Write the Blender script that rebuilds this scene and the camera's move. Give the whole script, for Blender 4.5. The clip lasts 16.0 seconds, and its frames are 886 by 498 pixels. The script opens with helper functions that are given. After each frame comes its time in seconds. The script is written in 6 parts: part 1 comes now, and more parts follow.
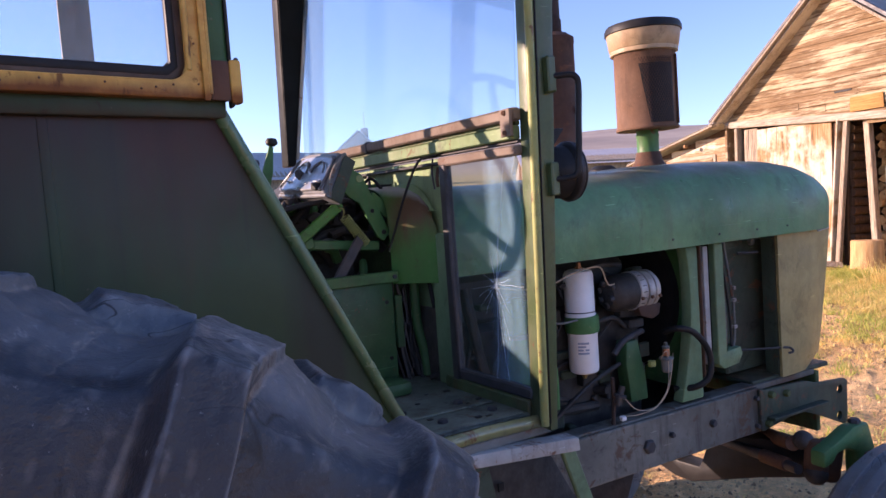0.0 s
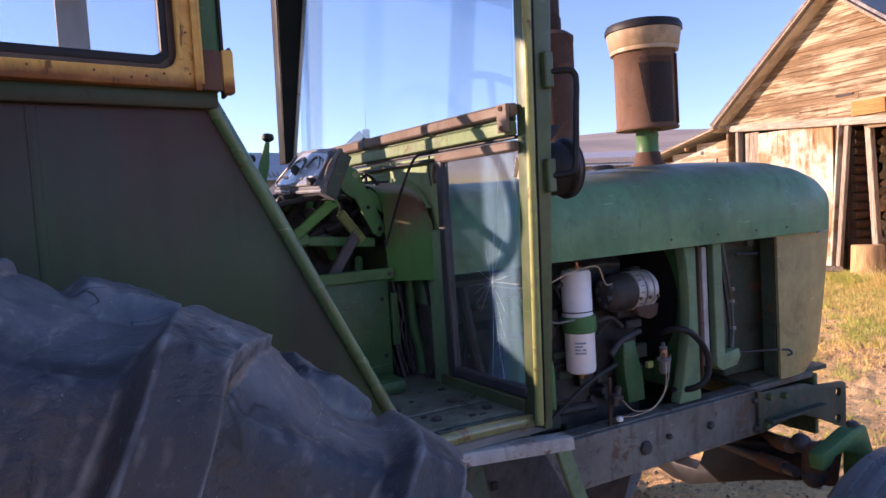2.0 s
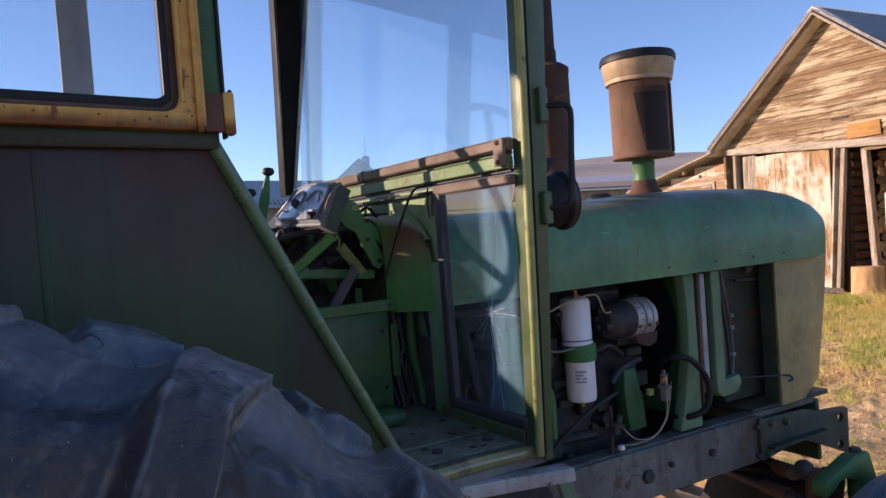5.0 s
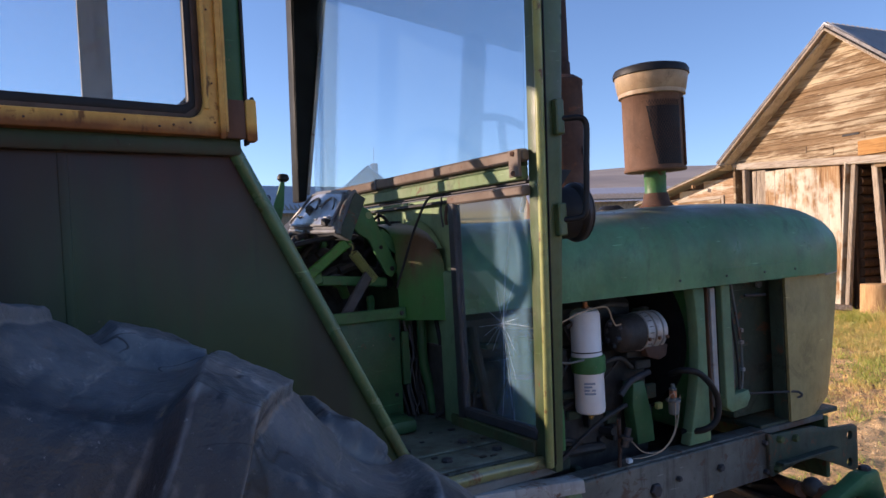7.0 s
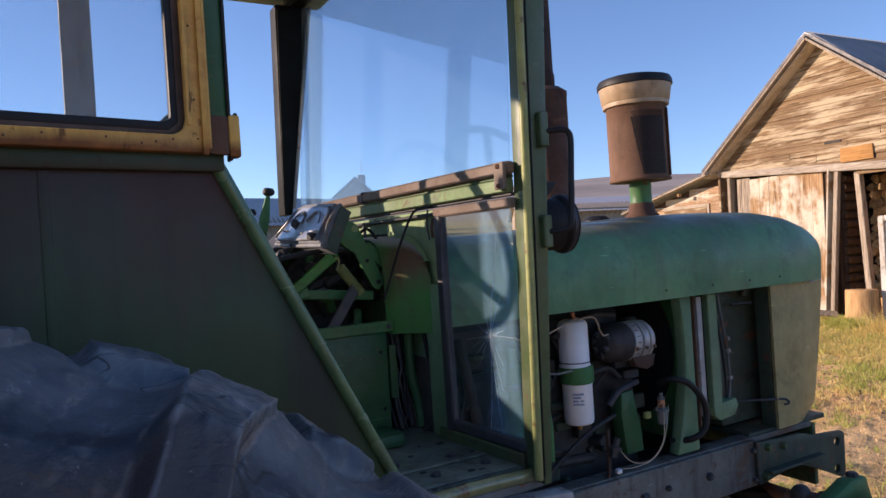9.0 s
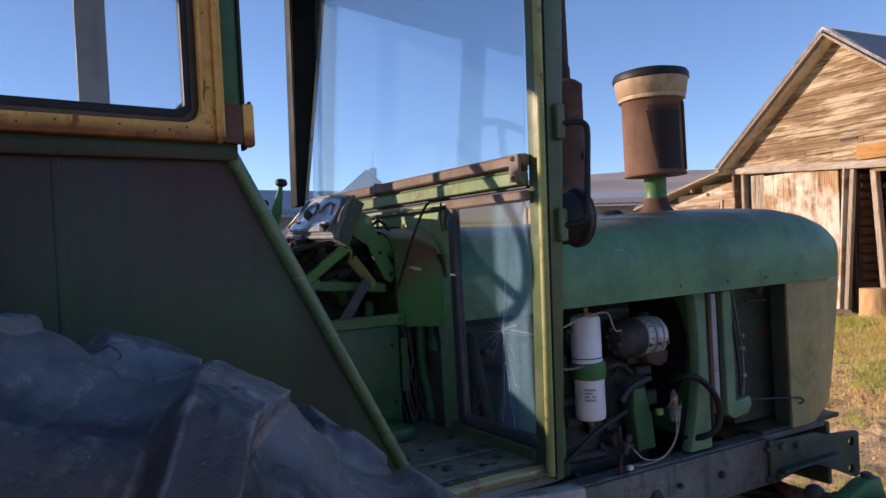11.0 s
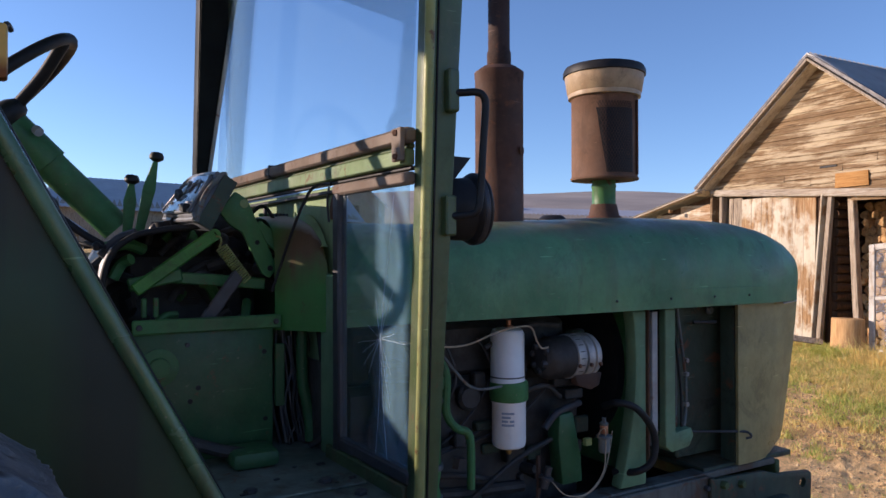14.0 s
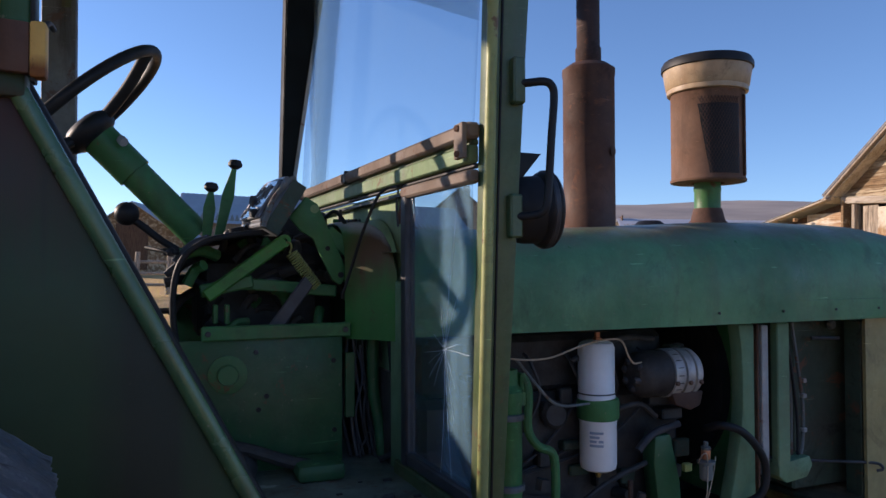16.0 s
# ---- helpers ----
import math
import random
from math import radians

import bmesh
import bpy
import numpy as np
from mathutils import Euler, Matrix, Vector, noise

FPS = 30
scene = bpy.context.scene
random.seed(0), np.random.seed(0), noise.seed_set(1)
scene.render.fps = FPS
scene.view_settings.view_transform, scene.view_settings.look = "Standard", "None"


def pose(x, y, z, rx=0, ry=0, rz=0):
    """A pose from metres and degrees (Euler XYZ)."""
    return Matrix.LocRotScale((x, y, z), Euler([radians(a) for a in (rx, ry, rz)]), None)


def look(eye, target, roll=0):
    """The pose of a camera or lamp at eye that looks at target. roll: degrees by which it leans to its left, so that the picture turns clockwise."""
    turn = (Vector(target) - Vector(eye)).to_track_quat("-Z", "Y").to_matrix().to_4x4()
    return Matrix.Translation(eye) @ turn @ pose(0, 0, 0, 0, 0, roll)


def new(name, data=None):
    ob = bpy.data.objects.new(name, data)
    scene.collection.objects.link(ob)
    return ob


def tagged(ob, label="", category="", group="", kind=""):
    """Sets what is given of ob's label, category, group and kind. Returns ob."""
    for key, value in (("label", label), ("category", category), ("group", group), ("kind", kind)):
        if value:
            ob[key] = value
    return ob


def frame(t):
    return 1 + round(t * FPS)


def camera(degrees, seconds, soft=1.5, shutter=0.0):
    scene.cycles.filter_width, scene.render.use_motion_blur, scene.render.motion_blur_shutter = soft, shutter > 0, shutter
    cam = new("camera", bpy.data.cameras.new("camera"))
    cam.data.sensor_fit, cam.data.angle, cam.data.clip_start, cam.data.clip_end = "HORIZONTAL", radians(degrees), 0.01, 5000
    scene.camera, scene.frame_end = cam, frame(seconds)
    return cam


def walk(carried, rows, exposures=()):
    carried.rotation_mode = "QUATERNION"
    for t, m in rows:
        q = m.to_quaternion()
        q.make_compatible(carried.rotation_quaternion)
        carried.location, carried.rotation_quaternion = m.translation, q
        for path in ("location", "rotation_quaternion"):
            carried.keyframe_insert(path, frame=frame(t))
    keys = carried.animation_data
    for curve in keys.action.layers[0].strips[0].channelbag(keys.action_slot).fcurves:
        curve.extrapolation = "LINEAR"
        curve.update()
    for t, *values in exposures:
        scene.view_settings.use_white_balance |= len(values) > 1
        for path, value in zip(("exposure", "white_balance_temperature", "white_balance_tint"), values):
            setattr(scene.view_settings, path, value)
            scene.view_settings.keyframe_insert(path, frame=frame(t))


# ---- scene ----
cam = camera(64.1, 16.0)
PATH = [
    (0, (-0.003, -0.007, 1.617), (0.779, 1.831, 1.522), -2.4),
    (0.5, (-0.001, 0.006, 1.617), (0.756, 1.853, 1.494), -1.8),
    (1, (0.005, 0.006, 1.605), (0.763, 1.852, 1.48), -1.9),
    (1.5, (0.01, 0.0, 1.603), (0.781, 1.842, 1.49), -1.8),
    (2, (0.011, 0.0, 1.605), (0.792, 1.839, 1.515), -1.9),
    (2.5, (0.01, -0.009, 1.613), (0.776, 1.836, 1.534), -1.9),
    (3, (0.006, -0.013, 1.615), (0.776, 1.832, 1.551), -2.3),
    (3.5, (0.005, -0.016, 1.618), (0.775, 1.83, 1.575), -2.1),
    (6, (0.011, -0.015, 1.62), (0.802, 1.822, 1.604), -2.7),
    (6.5, (0.006, -0.015, 1.619), (0.802, 1.819, 1.61), -1.9),
    (7, (-0.008, -0.017, 1.622), (0.759, 1.83, 1.628), -1.4),
    (7.5, (-0.008, -0.019, 1.626), (0.755, 1.83, 1.638), -1.8),
    (8, (-0.002, -0.023, 1.627), (0.778, 1.819, 1.649), -2.4),
    (8.5, (-0.003, -0.021, 1.627), (0.797, 1.811, 1.663), -2.1),
    (11, (-0.004, -0.003, 1.625), (0.767, 1.843, 1.643), -1.4),
    (11.5, (-0.009, -0.001, 1.626), (0.758, 1.846, 1.643), -1.1),
    (12, (0.006, -0.008, 1.621), (0.751, 1.848, 1.649), -1.4),
    (12.5, (0.102, -0.02, 1.595), (0.909, 1.81, 1.619), -0.0),
    (13, (0.195, -0.057, 1.589), (1.02, 1.764, 1.646), -0.7),
    (13.5, (0.228, -0.002, 1.589), (1.032, 1.828, 1.642), -1.0),
    (14, (0.274, 0.146, 1.599), (1.086, 1.973, 1.644), 1.6),
    (14.5, (0.355, 0.206, 1.571), (1.142, 2.044, 1.614), 3.2),
    (15, (0.463, 0.225, 1.561), (1.209, 2.079, 1.633), 1.6),
    (15.5, (0.475, 0.233, 1.56), (1.051, 2.145, 1.668), 2.4),
    (16, (0.37, 0.199, 1.589), (0.891, 2.129, 1.661), 1.7),
]
walk(cam, [(t, look(eye, target, roll)) for t, eye, target, roll in PATH],
     [(0, 1.22, 6100, 36), (1.5, 1.23, 6150, 36), (3.5, 0.88, 6000, 30), (7, 0.67, 5850, 22), (12, 0.56, 5850, 23), (14, 0.48, 5600, 20), (16, 0.44, 5550, 19)])


# ---- light ----
SUN_AZ, SUN_EL = 149.2, 14.8
world = bpy.data.worlds.new("sky")
scene.world = world
world.use_nodes = True
wn = world.node_tree
sky = wn.nodes.new("ShaderNodeTexSky")
sky.sky_type = "NISHITA"
sky.sun_disc = False
sky.sun_elevation = radians(SUN_EL)
sky.sun_rotation = radians(90.0 - SUN_AZ)
sky.altitude = 1500.0
sky.air_density, sky.dust_density, sky.ozone_density = 1.0, 0.15, 2.5
deep = wn.nodes.new("ShaderNodeHueSaturation")
deep.inputs["Saturation"].default_value = 0.98
wn.links.new(sky.outputs[0], deep.inputs["Color"])
wn.links.new(deep.outputs[0], wn.nodes["Background"].inputs[0])
wn.nodes["Background"].inputs[1].default_value = 0.125
sun_data = bpy.data.lights.new("sun", "SUN")
sun_data.energy, sun_data.angle, sun_data.color = 5.0, radians(0.5), (1.0, 0.76, 0.50)
sun_ob = new("sun", sun_data)
sun_way = Vector((math.cos(radians(SUN_AZ)) * math.cos(radians(SUN_EL)), math.sin(radians(SUN_AZ)) * math.cos(radians(SUN_EL)), math.sin(radians(SUN_EL))))
sun_ob.matrix_world = look(sun_way * 30, (0, 0, 0))


# ---- materials ----
class Shade:
    """A small builder of node materials."""

    def __init__(self, name, rough=0.6, metal=0.0, coords="Object"):
        self.m = bpy.data.materials.new(name)
        self.m.use_nodes = True
        self.t = self.m.node_tree
        self.b = self.t.nodes["Principled BSDF"]
        self.b.inputs["Roughness"].default_value = rough
        self.b.inputs["Metallic"].default_value = metal
        if coords == "Position":
            self.co = self.t.nodes.new("ShaderNodeNewGeometry").outputs["Position"]
        else:
            self.co = self.t.nodes.new("ShaderNodeTexCoord").outputs[coords]
        self.col = None

    def link(self, a, b):
        self.t.links.new(a, b)

    def stretch(self, scale):
        n = self.t.nodes.new("ShaderNodeMapping")
        n.inputs["Scale"].default_value = scale
        self.link(self.co, n.inputs[0])
        return n.outputs[0]

    def noise(self, scale, detail=4.0, rough=0.6, vec=None, distort=0.0):
        n = self.t.nodes.new("ShaderNodeTexNoise")
        n.inputs["Scale"].default_value = scale
        n.inputs["Detail"].default_value = detail
        n.inputs["Roughness"].default_value = rough
        n.inputs["Distortion"].default_value = distort
        self.link(vec or self.co, n.inputs["Vector"])
        return n.outputs["Fac"]

    def step(self, fac, lo, hi, a=0.0, b=1.0):
        n = self.t.nodes.new("ShaderNodeMapRange")
        for key, v in (("From Min", lo), ("From Max", hi), ("To Min", a), ("To Max", b)):
            n.inputs[key].default_value = v
        self.link(fac, n.inputs["Value"])
        return n.outputs[0]

    def math(self, op, a, b):
        n = self.t.nodes.new("ShaderNodeMath")
        n.operation = op
        self.link(a, n.inputs[0])
        if isinstance(b, float):
            n.inputs[1].default_value = b
        else:
            self.link(b, n.inputs[1])
        return n.outputs[0]

    def ramp(self, fac, stops):
        n = self.t.nodes.new("ShaderNodeValToRGB")
        r = n.color_ramp
        while len(r.elements) < len(stops):
            r.elements.new(0.5)
        for e, (p, c) in zip(r.elements, stops):
            e.position, e.color = p, (*c, 1)
        self.link(fac, n.inputs[0])
        self.col = n.outputs[0]
        return self.col

    def mix(self, fac, colour, mode="MIX"):
        n = self.t.nodes.new("ShaderNodeMix")
        n.data_type, n.blend_type = "RGBA", mode
        if isinstance(fac, float):
            n.inputs[0].default_value = fac
        else:
            self.link(fac, n.inputs[0])
        self.link(self.col, n.inputs[6])
        if isinstance(colour, tuple):
            n.inputs[7].default_value = (*colour, 1)
        else:
            self.link(colour, n.inputs[7])
        self.col = n.outputs[2]
        return self.col

    def axis(self, k):
        n = self.t.nodes.new("ShaderNodeSeparateXYZ")
        self.link(self.co, n.inputs[0])
        return n.outputs[k]

    def random(self):
        return self.t.nodes.new("ShaderNodeObjectInfo").outputs["Random"]

    def island(self):
        return self.t.nodes.new("ShaderNodeNewGeometry").outputs["Random Per Island"]

    def vary(self, fac, lo, hi):
        """Brightness spread of the colour so far, by a value from 0 to 1."""
        n = self.t.nodes.new("ShaderNodeHueSaturation")
        self.link(self.step(fac, 0, 1, lo, hi), n.inputs["Value"])
        self.link(self.col, n.inputs["Color"])
        self.col = n.outputs[0]

    def bump(self, fac, strength, distance=0.01):
        n = self.t.nodes.new("ShaderNodeBump")
        n.inputs["Strength"].default_value = strength
        n.inputs["Distance"].default_value = distance
        self.link(fac, n.inputs["Height"])
        if self.b.inputs["Normal"].is_linked:
            self.link(self.b.inputs["Normal"].links[0].from_socket, n.inputs["Normal"])
        self.link(n.outputs[0], self.b.inputs["Normal"])

    def rough(self, fac, lo, hi):
        self.link(self.step(fac, 0.3, 0.7, lo, hi), self.b.inputs["Roughness"])

    def done(self):
        if self.col:
            self.link(self.col, self.b.inputs["Base Color"])
        return self.m


RUST = (0.13, 0.052, 0.026)


def paint(name, a, b, rust=0.62, rough=(0.38, 0.6), dirt=(0.09, 0.075, 0.05), dirty=0.4, rust_tone=RUST, spec=0.35, settle=0.0):
    """Old enamel: uneven fading, greasy dirt in streaks and blots, rust spots, chips and scratches."""
    s = Shade(name)
    s.ramp(s.noise(2.2, 6, 0.65), [(0.32, tuple(0.8 * c for c in a)), (0.68, tuple(1.12 * c for c in b))])
    s.vary(s.noise(24, 5, 0.7), 0.70, 1.30)
    s.vary(s.noise(1.4, 4), 0.66, 1.32)
    fade = s.noise(5.5, 9, 0.78, s.stretch((1.0, 1.0, 0.6)))
    s.mix(s.step(fade, 0.53, 0.64, 0.0, 0.40), tuple(min(1, 0.64 * (x + y) + 0.012) for x, y in zip(a, b)))
    s.mix(s.step(s.noise(3.4, 8, 0.72), 0.50, 0.70, 0.0, 0.55 * dirty + 0.14), tuple(c * 1.8 for c in dirt))
    streak = s.noise(9, 6, 0.68, s.stretch((1.7, 1.7, 0.22)))
    s.mix(s.step(streak, 0.51, 0.68, 0.0, dirty), dirt)
    grease = s.noise(7.5, 8, 0.75, None, 0.6)
    s.mix(s.step(grease, 0.56, 0.66, 0.0, 0.7 * dirty + 0.10), tuple(0.22 * c for c in dirt))
    spots = s.noise(14, 9, 0.76, None, 0.4)
    s.mix(s.step(spots, rust - 0.03, rust + 0.02, 0.0, 0.85), rust_tone)
    if settle:
        up = s.t.nodes.new("ShaderNodeSeparateXYZ")
        s.link(s.t.nodes.new("ShaderNodeNewGeometry").outputs["Normal"], up.inputs[0])
        film = s.math("ADD", up.outputs["Z"], s.math("MULTIPLY", s.noise(5, 7, 0.7), 0.9))
        s.mix(s.step(film, 1.10, 1.55, 0.0, settle), (0.17, 0.125, 0.10))
    chips = s.noise(75, 6, 0.75)
    s.mix(s.step(chips, 0.64, 0.68, 0.0, 0.6), tuple(min(1, c * 2.6 + 0.02) for c in dirt))
    scratch = s.noise(10, 3, 0.6, s.stretch((1.0, 1.0, 14.0)), 0.3)
    s.mix(s.step(scratch, 0.69, 0.72, 0.0, 0.35), tuple(min(1, c * 2.6 + 0.05) for c in b))
    s.b.inputs["Specular IOR Level"].default_value = spec
    s.rough(s.noise(8, 5), rough[0] - 0.05, rough[1] + 0.12)
    s.bump(s.noise(120, 2), 0.08, 0.004)
    s.bump(s.noise(4, 3), 0.16, 0.03)
    s.bump(spots, 0.16, 0.01)
    return s.done()


def plain(name, colour, rough=0.6, metal=0.0, spread=0.25, scale=30.0, bump=0.1, spec=0.4):
    s = Shade(name, rough, metal)
    s.b.inputs["Specular IOR Level"].default_value = spec
    lo, hi = tuple(c * (1 - spread) for c in colour), tuple(min(1, c * (1 + spread)) for c in colour)
    s.ramp(s.noise(scale, 5), [(0.3, lo), (0.7, hi)])
    s.vary(s.noise(scale / 8, 3), 0.85, 1.12)
    s.rough(s.noise(scale / 3, 4), max(0.05, rough - 0.1), min(1, rough + 0.12))
    s.bump(s.noise(scale * 4, 3), bump, 0.004)
    return s.done()


def side_paint(name, a, b, stain, z0, z1, streaks, k="Z", much=0.85, blots=0.0, gate=None, grime=0.35, film=0.0):
    """Dull paint with a rust stain that ran down from a seam at the height z1, faded out at z0."""
    s = Shade(name)
    s.ramp(s.noise(2.0, 5), [(0.3, a), (0.7, b)])
    s.vary(s.noise(1.1, 3), 0.75, 1.25)
    s.vary(s.noise(30, 5, 0.7), 0.80, 1.18)
    run = s.math("ADD", s.step(s.axis(k), z0, z1), s.math("MULTIPLY", s.math("SUBTRACT", s.noise(4, 6, 0.7, s.stretch((2.0, 2.0, 0.4))), 0.5), 1.6))
    run = s.step(run, 0.30, 0.90, 0.0, much)
    if gate:
        run = s.math("MULTIPLY", run, s.step(s.axis(gate[0]), gate[1], gate[2]))
    s.mix(run, stain)
    s.mix(s.step(s.noise(38, 6, 0.72), 0.60, 0.66, 0.0, 0.7), tuple(0.7 * c for c in stain))
    if blots:
        s.mix(s.step(s.noise(8, 8, 0.75), 0.46, 0.62, 0.0, blots), (0.33, 0.135, 0.030))
        s.mix(s.step(s.noise(60, 4, 0.6, s.stretch((1.0, 1.0, 0.3))), 0.62, 0.68, 0.0, 0.8), (0.10, 0.035, 0.012))
    s.mix(s.step(s.noise(7, 4, 0.6, s.stretch((3.0, 3.0, 0.10))), 0.60, 0.72, 0.0, 0.55 * streaks), (0.020, 0.016, 0.012))
    s.mix(s.step(s.noise(4.2, 7, 0.7), 0.55, 0.75, 0.0, grime), (0.11, 0.085, 0.055))
    s.mix(s.step(s.noise(60, 6, 0.75), 0.66, 0.70, 0.0, 0.6), (0.17, 0.15, 0.11))
    # Pale upward faces: dust, and the cowl top's sunlit shine put into colour.
    if film:
        up = s.t.nodes.new("ShaderNodeSeparateXYZ")
        s.link(s.t.nodes.new("ShaderNodeNewGeometry").outputs["Normal"], up.inputs[0])
        s.mix(s.step(s.math("ADD", up.outputs["Z"], s.math("MULTIPLY", s.noise(9, 6, 0.7), 0.5)), 0.75, 1.15, 0.0, film), (0.34, 0.34, 0.35))
    s.b.inputs["Specular IOR Level"].default_value = 0.25
    s.rough(s.noise(6, 4), 0.42, 0.65)
    s.bump(s.noise(5, 3), 0.12, 0.03)
    s.bump(s.noise(90, 3), 0.08, 0.004)
    return s.done()


GREEN = paint("green_paint", (0.042, 0.146, 0.047), (0.071, 0.206, 0.071), 0.64, dirty=0.28)
HOOD_GREEN = paint("hood_green", (0.076, 0.193, 0.088), (0.112, 0.250, 0.117), 0.72, (0.30, 0.5), dirty=0.3, settle=0.85)
# Kept pale so the colour carries the sun on the front wall.
PALE_GREEN = paint("sunlit_faded_green", (0.175, 0.270, 0.115), (0.265, 0.360, 0.175), 0.66, (0.5, 0.7), dirty=0.35)
CHANNEL = paint("dusty_channel_green", (0.120, 0.190, 0.080), (0.185, 0.262, 0.122), 0.62, (0.5, 0.7), dirty=0.5)
SHROUD = paint("faded_shroud_green", (0.105, 0.200, 0.110), (0.165, 0.270, 0.150), 0.66, (0.45, 0.65), dirty=0.35)
DARK_GREEN = paint("dirty_green", (0.060, 0.094, 0.041), (0.094, 0.130, 0.058), 0.62, (0.45, 0.65), (0.085, 0.052, 0.028), 0.7, spec=0.25)


def cab_side_paint():
    """Sun-dulled olive paint: rust bleeding down from the rail with its shadow painted in, soot-dark runs and faint
    scuffs.
    """
    s = Shade("stained_side_panel_paint")
    s.ramp(s.noise(1.7, 5, 0.6), [(0.3, (0.019, 0.038, 0.013)), (0.7, (0.030, 0.052, 0.018))])
    s.vary(s.noise(26, 5, 0.7), 0.86, 1.14)
    s.mix(s.step(s.noise(2.4, 5, 0.65), 0.45, 0.75, 0.0, 0.45), (0.036, 0.038, 0.013))
    reach = s.math("ADD", s.step(s.axis("Z"), 1.42, 1.79), s.math("MULTIPLY", s.math("SUBTRACT", s.noise(3.2, 6, 0.7, s.stretch((2.2, 2.2, 0.35))), 0.5), 1.5))
    s.mix(s.step(reach, 0.30, 0.95, 0.0, 0.88), (0.062, 0.021, 0.015))
    # Darkest right below the rail: rust and the rail's shadow in one colour.
    s.mix(s.step(s.math("ADD", s.axis("Z"), s.math("MULTIPLY", s.noise(9, 5, 0.7), 0.05)), 1.745, 1.80, 0.0, 0.7), (0.040, 0.020, 0.015))
    for scale, lo, hi, much in ((5.0, 0.54, 0.66, 0.75), (17.0, 0.60, 0.70, 0.6)):
        run = s.noise(scale, 3, 0.55, s.stretch((1.0, 1.0, 0.035)))
        s.mix(s.step(run, lo, hi, 0.0, much), (0.022, 0.017, 0.012))
    s.mix(s.step(s.noise(6, 7, 0.72), 0.60, 0.74, 0.0, 0.25), (0.070, 0.062, 0.042))
    s.mix(s.step(s.noise(80, 5, 0.75), 0.68, 0.72, 0.0, 0.5), (0.14, 0.10, 0.07))
    s.b.inputs["Specular IOR Level"].default_value = 0.3
    s.rough(s.noise(5, 4), 0.40, 0.62)
    s.bump(s.noise(3.5, 3), 0.15, 0.03)
    s.bump(s.noise(90, 3), 0.06, 0.004)
    return s.done()


SIDE = cab_side_paint()

SIDE_RAIL = side_paint("grimy_top_rail_paint", (0.026, 0.042, 0.022), (0.042, 0.060, 0.030), (0.050, 0.026, 0.016), 1.790, 1.752, 0.6, grime=0.15)
POST = paint("olive_post_green", (0.038, 0.070, 0.027), (0.066, 0.104, 0.040), 0.64, (0.30, 0.5), dirty=0.35, spec=0.5)
SILL = paint("polished_sill_paint", (0.125, 0.135, 0.055), (0.21, 0.21, 0.085), 0.60, (0.10, 0.26), dirty=0.4, spec=0.7)
BRIGHT_GREEN = paint("bright_green", (0.044, 0.198, 0.031), (0.083, 0.275, 0.050), 0.66, (0.35, 0.55))
COWL = side_paint("bright_green_cowl_paint", (0.032, 0.140, 0.032), (0.052, 0.190, 0.044), (0.110, 0.040, 0.028), 1.47, 1.62, 0.4, "Z", 0.85, 0.0, ("Y", 1.600, 1.535), 0.2, 0.8)
# Deeper copy of GREEN with the shade put into the colour.
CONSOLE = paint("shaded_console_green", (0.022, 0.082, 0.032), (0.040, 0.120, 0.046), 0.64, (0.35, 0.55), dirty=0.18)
EDGE = paint("polished_edge_green", (0.041, 0.111, 0.049), (0.095, 0.162, 0.068), 0.64, (0.16, 0.32), dirty=0.3, spec=0.6)
BRACKET = paint("grimy_bracket_green", (0.037, 0.057, 0.040), (0.060, 0.085, 0.057), 0.60, (0.45, 0.65), (0.03, 0.025, 0.02), 0.9)
YELLOW = side_paint("rust_stained_yellow_paint", (0.560, 0.308, 0.062), (0.672, 0.414, 0.106), (0.16, 0.050, 0.014), 1.814, 1.788, 0.6, "Z", 0.95, 0.55)
OLIVE = paint("yellow_green_paint", (0.192, 0.228, 0.072), (0.312, 0.330, 0.108), 0.60, (0.32, 0.55))
TAN = paint("tan_panel", (0.287, 0.244, 0.107), (0.360, 0.303, 0.137), 0.74, (0.30, 0.5), dirty=0.3)
RUSTY = paint("rusty_steel", (0.079, 0.041, 0.028), (0.154, 0.079, 0.049), 0.60, (0.7, 0.9), (0.05, 0.025, 0.018), 0.6)
# RUSTY at about seven tenths of its brightness, for the muffler.
MUFFLER = paint("dark_muffler_rust", (0.056, 0.028, 0.021), (0.112, 0.056, 0.037), 0.60, (0.6, 0.8), (0.035, 0.018, 0.014), 0.6)
CLOGGED = paint("dust_clogged_screen_rust", (0.115, 0.064, 0.040), (0.190, 0.108, 0.066), 0.63, (0.7, 0.9), (0.06, 0.03, 0.02), 0.5)
PIPE_RUST = paint("sooty_pipe_rust", (0.039, 0.023, 0.018), (0.078, 0.044, 0.034), 0.62, (0.7, 0.9), (0.02, 0.014, 0.012), 0.6)
PINK_RUST = paint("weathered_gasket_bar", (0.132, 0.100, 0.082), (0.215, 0.170, 0.138), 0.63, (0.7, 0.9), (0.12, 0.07, 0.05), 0.5)
GREY_STEEL = paint("grimy_grey_steel", (0.106, 0.115, 0.117), (0.188, 0.194, 0.188), 0.60, (0.5, 0.75), (0.05, 0.045, 0.035), 0.7)
RAIL = paint("worn_rail_paint", (0.078, 0.078, 0.070), (0.165, 0.165, 0.150), 0.58, (0.45, 0.7), (0.045, 0.036, 0.028), 0.9, (0.10, 0.055, 0.035))
PALE_STEEL = paint("bare_pale_steel", (0.300, 0.312, 0.312), (0.450, 0.450, 0.438), 0.60, (0.5, 0.7), (0.10, 0.06, 0.04), 0.6)
